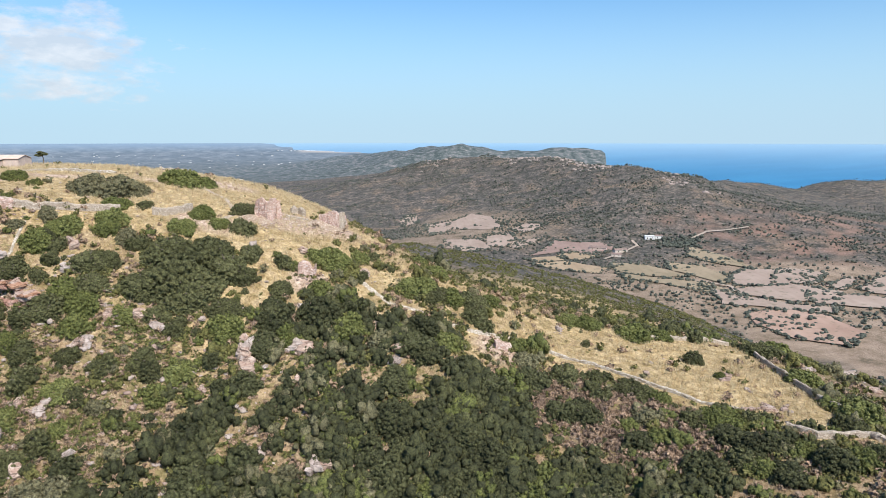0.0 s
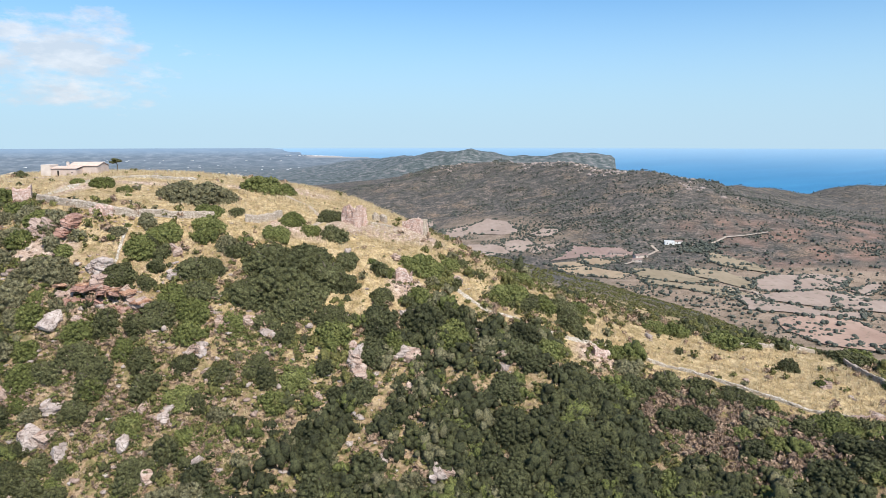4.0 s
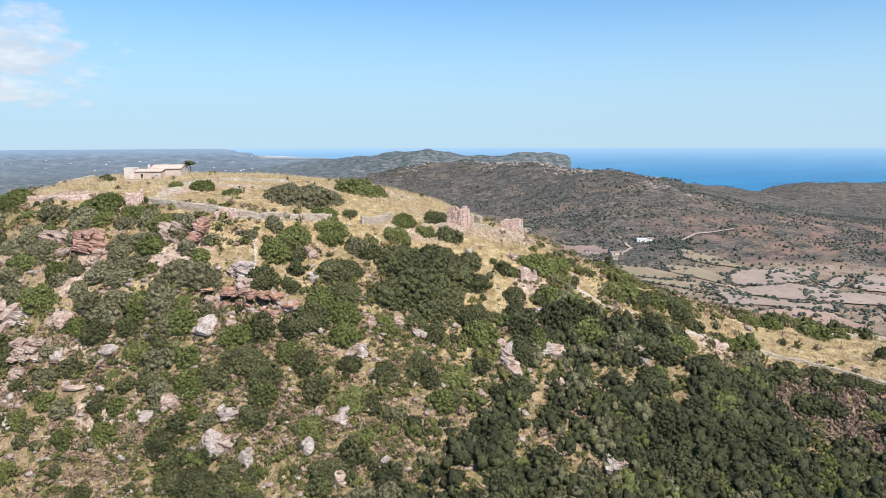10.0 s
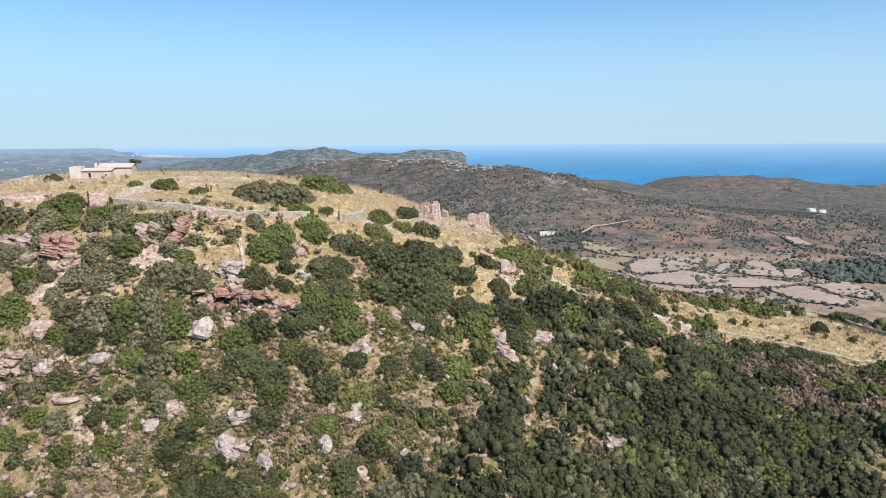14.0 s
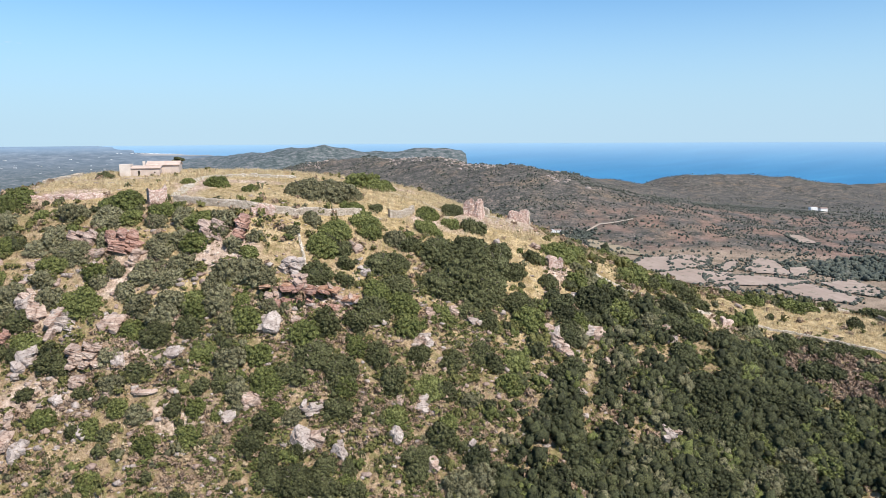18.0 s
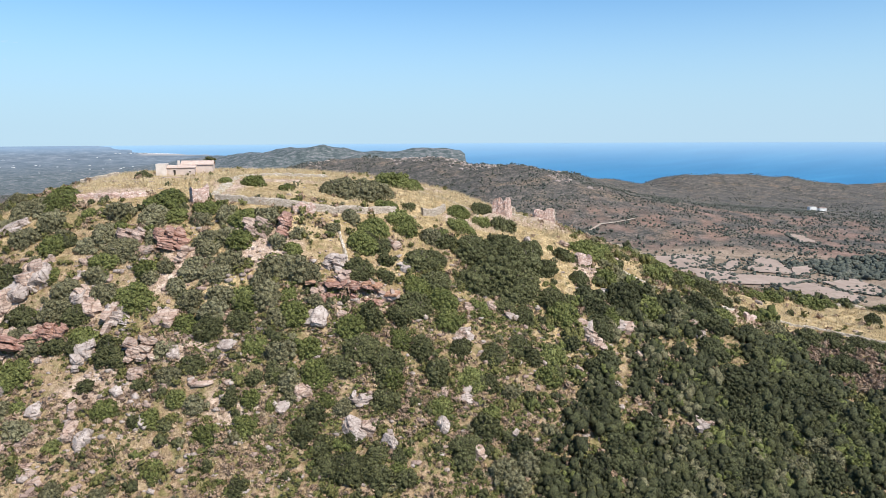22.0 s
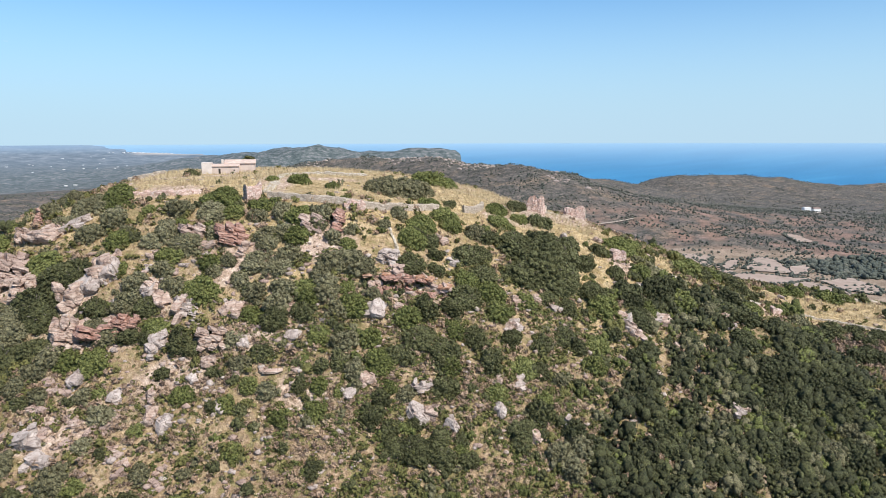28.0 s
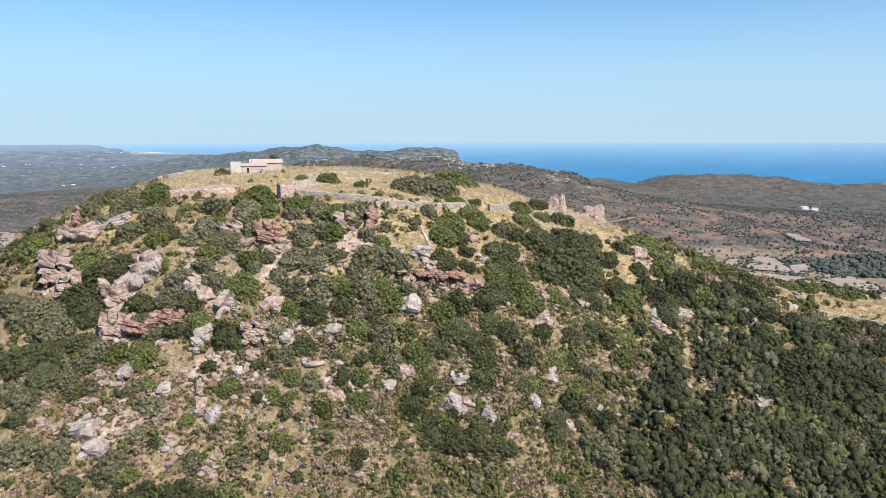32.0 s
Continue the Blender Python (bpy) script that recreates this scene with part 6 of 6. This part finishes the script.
def bush_cover(x, y):
    wood = smooth(-52, -40, x - 0.8 * (y - 90)) * smooth(3, -3, y - (121 - 0.45 * (x + 10))) * smooth(52, 22, x)
    left = smooth(-84, -96, x + 0.4 * (y - 95)) * smooth(110, 100, y) * smooth(-128, -122, x)
    lower = smooth(-40, -50, x) * smooth(96, 86, y)
    flank = np.maximum(smooth(-128, -140, x), smooth(128, 140, y - 0.25 * (x + 20)) * smooth(-10, 5, x))
    back = smooth(165, 180, y)
    high = smooth(98, 110, y - 0.1 * (x + 60)) * smooth(-38, -55, x)
    c = 0.70 + 0.30 * wood - 0.48 * left - 0.50 * high + 0.06 * lower + 0.5 * flank + 0.5 * back
    return np.clip(c, 0, 1) * (1 - 0.95 * open_top(x, y)) * (1 - open_spur(x, y)) * (1 - 0.85 * heath_patch(x, y)) * (1 - 0.85 * open_saddle(x, y)) * (1 - 0.88 * inside(STRAW_SLOPE, x, y))


def scatter_near():
    gen = np.random.default_rng(11)
    kits = [leafy_dome(gen, 10, 85, 0.105, 0.75, 1) for _ in range(10)] + [leafy_dome(gen, 5, 30, 0.18, 0.75, 1) for _ in range(6)] + [crown(gen, 1, 1, 14, 0.25) for _ in range(5)]
    rows = []
    # the slope that faces the flight, then its flanks and back
    for n, (x1, x2, y1, y2), kit_lo, kit_hi, least in ((14500, (-150, 75, 72, 140), 0, 10, 0.32), (3200, (-200, 140, 72, 240), 10, 16, 0.5), (26000, (-30, 165, 140, 470), 16, 21, 0.3), (3600, (-230, 150, -70, 74), 16, 21, 0.5)):
        x, y = gen.uniform(x1, x2, n), gen.uniform(y1, y2, n)
        c = bush_cover(x, y)
        wood = np.maximum(smooth(-52, -38, x - 0.8 * (y - 90)), smooth(130, 142, y))
        c *= 0.5 + 0.5 * wood
        for cx, cy, w, _ in ROCK_PLACES:
            c *= smooth(0.35 * w + 0.2, 0.6 * w + 0.6, np.hypot(x - cx, y - cy + 0.3))
        keep = gen.random(n) < c * np.clip(0.54 + 1.6 * fbm(x, y, 7, 2, 1), 0.06, 1)
        if kit_lo == 10:
            keep &= ~((x > -150) & (x < 75) & (y < 140))
        x, y, c, wood = x[keep], y[keep], c[keep], wood[keep]
        z = ground(x, y)
        r = np.clip(gen.lognormal(-0.22, 0.42, len(x)) * (0.85 + 0.65 * smooth(0.75, 1.0, c)), least, 0.9 + 1.0 * wood)
        tone = gen.random(len(x)) + 0.3 * fbm(x, y, 25, 2, 4)
        for k in range(len(x)):
            dense = gen.random() < smooth(0.62, 1.0, c[k])
            if y2 > 250:
                dense, r[k] = False, 0.30 + 0.75 * gen.random() ** 2
            slot = (4 if tone[k] < 0.62 else 0 if tone[k] < 0.82 else 1 if tone[k] < 0.92 else 2) if dense else ((0 if tone[k] < 0.35 else 1 if tone[k] < 0.55 else 2 if tone[k] < 0.68 else 3) if y2 < 250 else (0 if tone[k] < 0.1 else 1 if tone[k] < 0.25 else 2 if tone[k] < 0.5 else 3))
            if x[k] < -112 and slot in (3, 4):
                slot = 2 if tone[k] < 0.6 else 0
            rows.append((x[k], y[k], z[k] - 0.1, r[k], 0.95 + 0.5 * gen.random(), gen.random() * 6.28, gen.integers(kit_lo, kit_hi), slot))
    scatter_mesh("hillside_bushes", kits, rows, LEAVES, "evergreen bushes growing thickly over the dry hillside", "bushes")


def scatter_heath():
    """Knee-high herbs, withered heath and low green cushions between the bushes."""
    gen = np.random.default_rng(12)
    kits = []
    for _ in range(6):
        v, f, lobes = lumps(gen, 1, 1, 0.8)
        q, g = sprays(gen, lobes, 15, 0.33, 0.8)
        kits.append((np.concatenate((v * 0.8, q)), np.concatenate((f, g + len(v)))))
    n = 30000
    x, y = gen.uniform(-150, 75, n), gen.uniform(72, 170, n)
    p = (1 - 0.86 * open_top(x, y)) * (1 - 0.9 * open_spur(x, y)) * np.clip(0.6 + 1.2 * fbm(x, y, 7, 2, 3) + heath_patch(x, y), 0.1, 1) * np.where(open_top(x, y) > 0.5, 0.3, 1.0)
    keep = gen.random(n) < p * 0.85
    x, y = x[keep], y[keep]
    z, tone = ground(x, y), gen.random(len(x)) + 0.35 * fbm(x, y, 16, 2, 6) + 0.5 * heath_patch(x, y)
    rows = [(x[k], y[k], z[k] - 0.03, 0.2 + 0.75 * gen.random() ** 2.5, 0.8 + 0.5 * gen.random(), gen.random() * 6.28, gen.integers(6), 0 if tone[k] < 0.58 else 2 if tone[k] < 0.66 else 1) for k in range(len(x))]
    # low yellowish-green mats that close the ground of the lower slope
    x, y = gen.uniform(-95, 20, 11000), gen.uniform(74, 112, 11000)
    keep = gen.random(len(x)) < (1 - heath_patch(x, y)) * np.clip(0.65 + 1.2 * fbm(x, y, 6, 2, 2), 0.05, 1) * smooth(112, 98, y + 0.1 * x)
    x, y = x[keep], y[keep]
    z, tone = ground(x, y), gen.random(len(x)) + 0.4 * fbm(x, y, 9, 2, 1)
    rows += [(x[k], y[k], z[k] - 0.05, 0.3 + 0.5 * gen.random() ** 1.5, 0.45 + 0.4 * gen.random(), gen.random() * 6.28, gen.integers(6), 0 if tone[k] < 0.45 else 3 if tone[k] < 0.8 else 1) for k in range(len(x))]
    x, y = gen.uniform(5, 50, 5200), gen.uniform(78, 118, 5200)
    keep = gen.random(len(x)) < heath_patch(x, y)
    x, y = x[keep], y[keep]
    z = ground(x, y)
    rows += [(x[k], y[k], z[k] - 0.04, 0.25 + 0.4 * gen.random(), 0.8 + 0.5 * gen.random(), gen.random() * 6.28, gen.integers(6), 5 if gen.random() < 0.7 else 1) for k in range(len(x))]
    # brown withered tufts and small green herbs over the open lower slope
    x, y = gen.uniform(-135, -40, 17000), gen.uniform(75, 106, 17000)
    keep = gen.random(len(x)) < np.clip(0.6 + 1.3 * fbm(x, y, 5, 2, 4), 0.05, 1) * smooth(-36, -50, x)
    x, y = x[keep], y[keep]
    z, tone = ground(x, y), gen.random(len(x)) + 0.5 * fbm(x, y, 6, 2, 7)
    rows += [(x[k], y[k], z[k] - 0.04, 0.16 + 0.32 * gen.random() ** 1.5, 0.8 + 0.6 * gen.random(), gen.random() * 6.28, gen.integers(6), (4 if gen.random() < 0.22 else 5 if gen.random() < 0.4 else 1) if tone[k] < 0.72 else 0 if tone[k] < 0.9 else 3) for k in range(len(x))]
    scatter_mesh("heath_cushions", kits, rows, [LEAF_HEATH, HEATH_BROWN, LEAF_GREY, LEAF_GREEN, WITHERED_GRASS, HEATH_RED], "low herbs and withered heath between the bushes", "heath")


def scatter_grass():
    """Tufts of tall dry grass over plateau, spur and clearings."""
    gen = np.random.default_rng(13)
    kits = []
    for _ in range(6):
        blades, faces = [], []
        for k in range(9):
            a, lean, h = gen.random() * 6.28, 0.25 + 0.5 * gen.random(), 0.7 + 0.5 * gen.random()
            bx, by = 0.35 * gen.normal(), 0.35 * gen.normal()
            dx, dy = math.cos(a), math.sin(a)
            w = 0.055
            base = len(blades)
            blades += [(bx - dy * w, by + dx * w, 0), (bx + dy * w, by - dx * w, 0), (bx + dx * lean, by + dy * lean, h)]
            faces.append((base, base + 1, base + 2))
        kits.append((np.array(blades), np.array(faces)))
    n = 46000
    x, y = gen.uniform(-145, 70, n), gen.uniform(74, 180, n)
    p = np.maximum(np.maximum(open_top(x, y), open_spur(x, y)), np.maximum(np.maximum(open_saddle(x, y), inside(STRAW_SLOPE, x, y)), 0.62)) * np.clip(0.75 + 1.1 * fbm(x, y, 8, 2, 2), 0.1, 1)
    keep = gen.random(n) < p
    x, y = x[keep], y[keep]
    z = ground(x, y)
    gold = np.maximum(np.maximum(open_top(x, y), open_spur(x, y)), open_saddle(x, y))
    rows = [(x[k], y[k], z[k] - 0.03, 0.35 + 0.35 * gen.random(), 0.9 + 0.5 * gen.random(), gen.random() * 6.28, gen.integers(6), int(gen.random() > 0.25 + 0.6 * gold[k])) for k in range(len(x))]
    scatter_mesh("dry_grass", kits, rows, [DRY_GRASS, WITHERED_GRASS], "tall dry straw-coloured grass over plateau and spur", "grass")


def scatter_stones():
    """Loose pale stones strewn over the slope."""
    gen = np.random.default_rng(14)
    kits = []
    for _ in range(6):
        v, f = ICO[1]
        p = v * (0.55 + 0.7 * gen.random((len(v), 1))) * np.array((1.2, 0.9, 0.5))
        p[:, 2] += 0.15
        kits.append((p, f))
    n = 4200
    x, y = gen.uniform(-140, 75, n), gen.uniform(76, 185, n)
    keep = gen.random(n) < np.clip(0.25 + 0.5 * smooth(-60, -100, x) + 1.4 * fbm(x, y, 10, 2, 7), 0.03, 1) * (1 - 0.9 * open_spur(x, y))
    x, y = x[keep], y[keep]
    z = ground(x, y)
    rows = [(x[k], y[k], z[k] - 0.05, min(0.12 + 0.14 * gen.pareto(2.5), 0.6), 1.0, gen.random() * 6.28, gen.integers(6), int(gen.random() < 0.25)) for k in range(len(x))]
    # broken pieces round the outcrops and fallen masonry round the ruins
    for cx, cy, w, _ in ROCK_PLACES:
        for _ in range(5):
            a, d = gen.random() * 6.28, w * (0.45 + 0.7 * gen.random())
            px, py = cx + d * math.cos(a), cy + d * math.sin(a) - 0.3
            rows.append((px, py, land(px, py) - 0.05, 0.15 + 0.4 * gen.random() ** 2, 1.0, gen.random() * 6.28, gen.integers(6), int(gen.random() < 0.4)))
    for _ in range(1000):
        px, py = gen.uniform(-110, -20), gen.uniform(80, 114)
        rows.append((px, py, land(px, py) - 0.1, 0.25 + 0.55 * gen.random() ** 2, 1.2, gen.random() * 6.28, gen.integers(6), int(gen.random() < 0.35)))
    for _ in range(420):
        px, py = gen.uniform(-138, -82), gen.uniform(82, 122)
        if fbm(np.array([px]), np.array([py]), 9, 2, 5)[0] > 0.0:
            rows.append((px, py, land(px, py) - 0.1, 0.3 + 0.6 * gen.random() ** 2, 1.2, gen.random() * 6.28, gen.integers(6), int(gen.random() < 0.5)))
    for cx, cy, wx, wy, count in ((-35.5, 137, 3.5, 3, 150), (-24, 143, 3.5, 3, 130), (-29, 141, 6, 4, 150), (-24, 120, 2.5, 2, 60), (10, 116, 2.5, 2, 50), (-78, 121, 4, 2, 60), (-97, 128, 3, 2, 50), (-72, 185, 7, 3, 80)):
        for _ in range(count):
            px, py = cx + gen.normal() * wx * 0.6, cy + gen.normal() * wy * 0.6
            rows.append((px, py, land(px, py) - 0.04, 0.14 + 0.3 * gen.random() ** 2, 1.0, gen.random() * 6.28, gen.integers(6), int(gen.random() < 0.75)))
    scatter_mesh("loose_stones", kits, rows, [PALE_STONE, PINK_STONE], "loose pale stones strewn over the slope", "stones")


def scatter_far():
    """Trees and scrub over the valley floor, the ridges and the headland, and hedges between the fields."""
    gen = np.random.default_rng(5)
    kits = [lumps(gen, 2, 1, 0.95)[:2] for _ in range(6)] + [lumps(gen, 1, 1, 0.9)[:2] for _ in range(6)]
    rows = []

    def add(x, y, size, fields=True, kit=0, grey=0.3):
        z = ground(x, y)
        ok = (np.hypot(x + 40, y - 140) > 125) & (z > 5) & ~((x > -60) & (x < 165) & (y < 470))
        if fields:
            for _, outline in FIELDS:
                ok &= ~inside(outline, x, y)
        x, y, z = x[ok], y[ok], z[ok]
        px, py, pz = draw_in(x, y, z)
        shrink = np.hypot(px, py) / np.hypot(x, y)
        tone = gen.random(len(x)) + 0.5 * fbm(x, y, 60, 2, 3)
        for k in range(len(x)):
            rows.append((px[k], py[k], pz[k] - 0.3, size * shrink[k] * (0.4 + 1.1 * gen.random() ** 2), 0.8 + 0.5 * gen.random(), gen.random() * 6.28, kit + gen.integers(6), int(tone[k] < grey)))

    for count, near, far, size, least, kit, grey in ((4500, 180, 480, 1.7, -0.35, 0, 0.45), (24000, 420, 950, 1.8, 0.14, 0, 0.25), (44000, 850, 1500, 1.6, 0.05, 6, 0.5), (26000, 1400, 2300, 2.0, 0.02, 6, 0.5)):
        b, d = np.radians(gen.uniform(-34, 47, count)), np.sqrt(gen.uniform(near**2, far**2, count))
        x, y = d * np.sin(b) - 40, d * np.cos(b)
        keep = fbm(x, y, 50, 4, 6) > least + 0.2 * (gen.random(count) - 0.5)
        add(x[keep], y[keep], size, True, kit, grey)
    # wooded slopes and old terraces above the fields
    b, d = np.radians(gen.uniform(6, 47, 9000)), np.sqrt(gen.uniform(620**2, 1350**2, 9000))
    x, y = d * np.sin(b) - 40, d * np.cos(b)
    keep = fbm(x, y, 32, 3, 2) > -0.08
    add(x[keep], y[keep], 2.0, True, 6, 0.2)
    # a closed wood on the valley floor beside the last fields
    x, y = gen.uniform(400, 580, 2600), gen.uniform(500, 625, 2600)
    keep = np.hypot((x - 490) / 80, (y - 560) / 52) + 0.35 * fbm(x, y, 30, 2, 3) < 1
    add(x[keep], y[keep], 3.4, True, 0, 0.05)
    # trees round the white farmhouse
    x, y = 272 + gen.normal(size=420) * 14, 778 + gen.normal(size=420) * 12
    add(x, y, 2.2, True, 0, 0.0)
    # crests that stand against sea and sky
    for name, crest, width in RIDGES:
        for (ax, ay, _), (bx, by, _) in zip(crest, crest[1:]):
            n = int(math.hypot(bx - ax, by - ay) / 5)
            k = gen.random(n)
            side = gen.normal(size=n) * width * 0.12
            size = 1.5 if math.hypot(ax, ay) < 1600 else 1.9
            if math.hypot(ax, ay) > 2300:
                continue
            add(ax + (bx - ax) * k + side, ay + (by - ay) * k + side * 0.6, size, True, 6, 0.4)
    for _, outline in FIELDS:
        # hedges along the edges, thick in places and broken in others
        for (ax, ay), (bx, by) in zip(outline, outline[1:] + outline[:1]):
            n = int(math.hypot(bx - ax, by - ay) / 1.2)
            k = gen.random(n)
            x, y = ax + (bx - ax) * k + gen.normal(size=n) * 1.5, ay + (by - ay) * k + gen.normal(size=n) * 1.5
            keep = fbm(x, y, 22, 2, 1) > -0.25
            add(x[keep], y[keep], 2.0, False, 0, 0.1)
        # clumps of trees standing in the fields
        xs, ys = [p[0] for p in outline], [p[1] for p in outline]
        n = int((max(xs) - min(xs)) * (max(ys) - min(ys)) / 12)
        x, y = gen.uniform(min(xs), max(xs), n), gen.uniform(min(ys), max(ys), n)
        keep = inside(outline, x, y) & (fbm(x, y, 24, 3, 4) > 0.2)
        add(x[keep], y[keep], 2.0, False, 0, 0.1)
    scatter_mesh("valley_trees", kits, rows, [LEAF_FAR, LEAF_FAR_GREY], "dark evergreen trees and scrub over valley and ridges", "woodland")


def scatter_crags():
    """Pale crags along the rocky ridge."""
    gen = np.random.default_rng(15)
    kits = []
    for _ in range(5):
        v, f = ICO[1]
        p = v * (0.7 + 0.5 * gen.random((len(v), 1))) * np.array((1.2, 0.9, 0.7))
        kits.append((p, f))
    rows = []
    crest = RIDGES[0][1]
    for _ in range(900):
        j, k = gen.integers(len(crest) - 3), gen.random()
        x = crest[j][0] + (crest[j + 1][0] - crest[j][0]) * k + gen.normal() * 22
        y = crest[j][1] + (crest[j + 1][1] - crest[j][1]) * k + gen.normal() * 22 - 10
        if fbm(np.array([x]), np.array([y]), 70, 2, 5)[0] < 0.02:
            continue
        rows.append((x, y, land(x, y), 1.0 + 4.2 * gen.random() ** 2.5, 0.8, gen.random() * 6.28, gen.integers(5), 0))
    scatter_mesh("ridge_crags", kits, rows, [PALE_STONE], "pale rocky crags along the far ridge", "crags")


def far_town():
    """White houses scattered over the distant plain and a bay."""
    gen = np.random.default_rng(16)
    v = np.array([(x, y, z) for z in (0, 1) for y in (-0.5, 0.5) for x in (-0.5, 0.5)], float)
    f = np.array([(0, 2, 3, 1), (4, 5, 7, 6), (0, 1, 5, 4), (1, 3, 7, 5), (3, 2, 6, 7), (2, 0, 4, 6)])
    vs, fs = [], []
    for bearing, spread, dist, reach, count, size in ((-10.8, 2.4, 14300, 300, 34, 34), (-24, 9, 9000, 2500, 22, 20), (-13, 5, 4600, 500, 8, 12), (-20, 5, 6000, 900, 10, 15), (-16, 1.5, 3000, 60, 2, 14)):
        for _ in range(count):
            b, d = radians(bearing + gen.normal() * spread * 0.5), dist + gen.normal() * reach * 0.5
            x, y = d * math.sin(b), d * math.cos(b)
            p = v * np.array((size * (0.6 + gen.random()), size * 0.6, size * 0.25)) + np.array((x, y, land(x, y)))
            px, py, pz = draw_in(p[:, 0], p[:, 1], p[:, 2])
            vs.append(np.stack((px, py, pz), 1))
            fs.append(f + 8 * len(fs))
    tagged(mesh_object("distant_houses", np.concatenate(vs), np.concatenate(fs), FAR_WHITE), "white houses scattered over the distant plain", "houses", kind="stuff")


scatter_near()
scatter_heath()
scatter_grass()
scatter_stones()
scatter_far()
scatter_crags()
far_town()
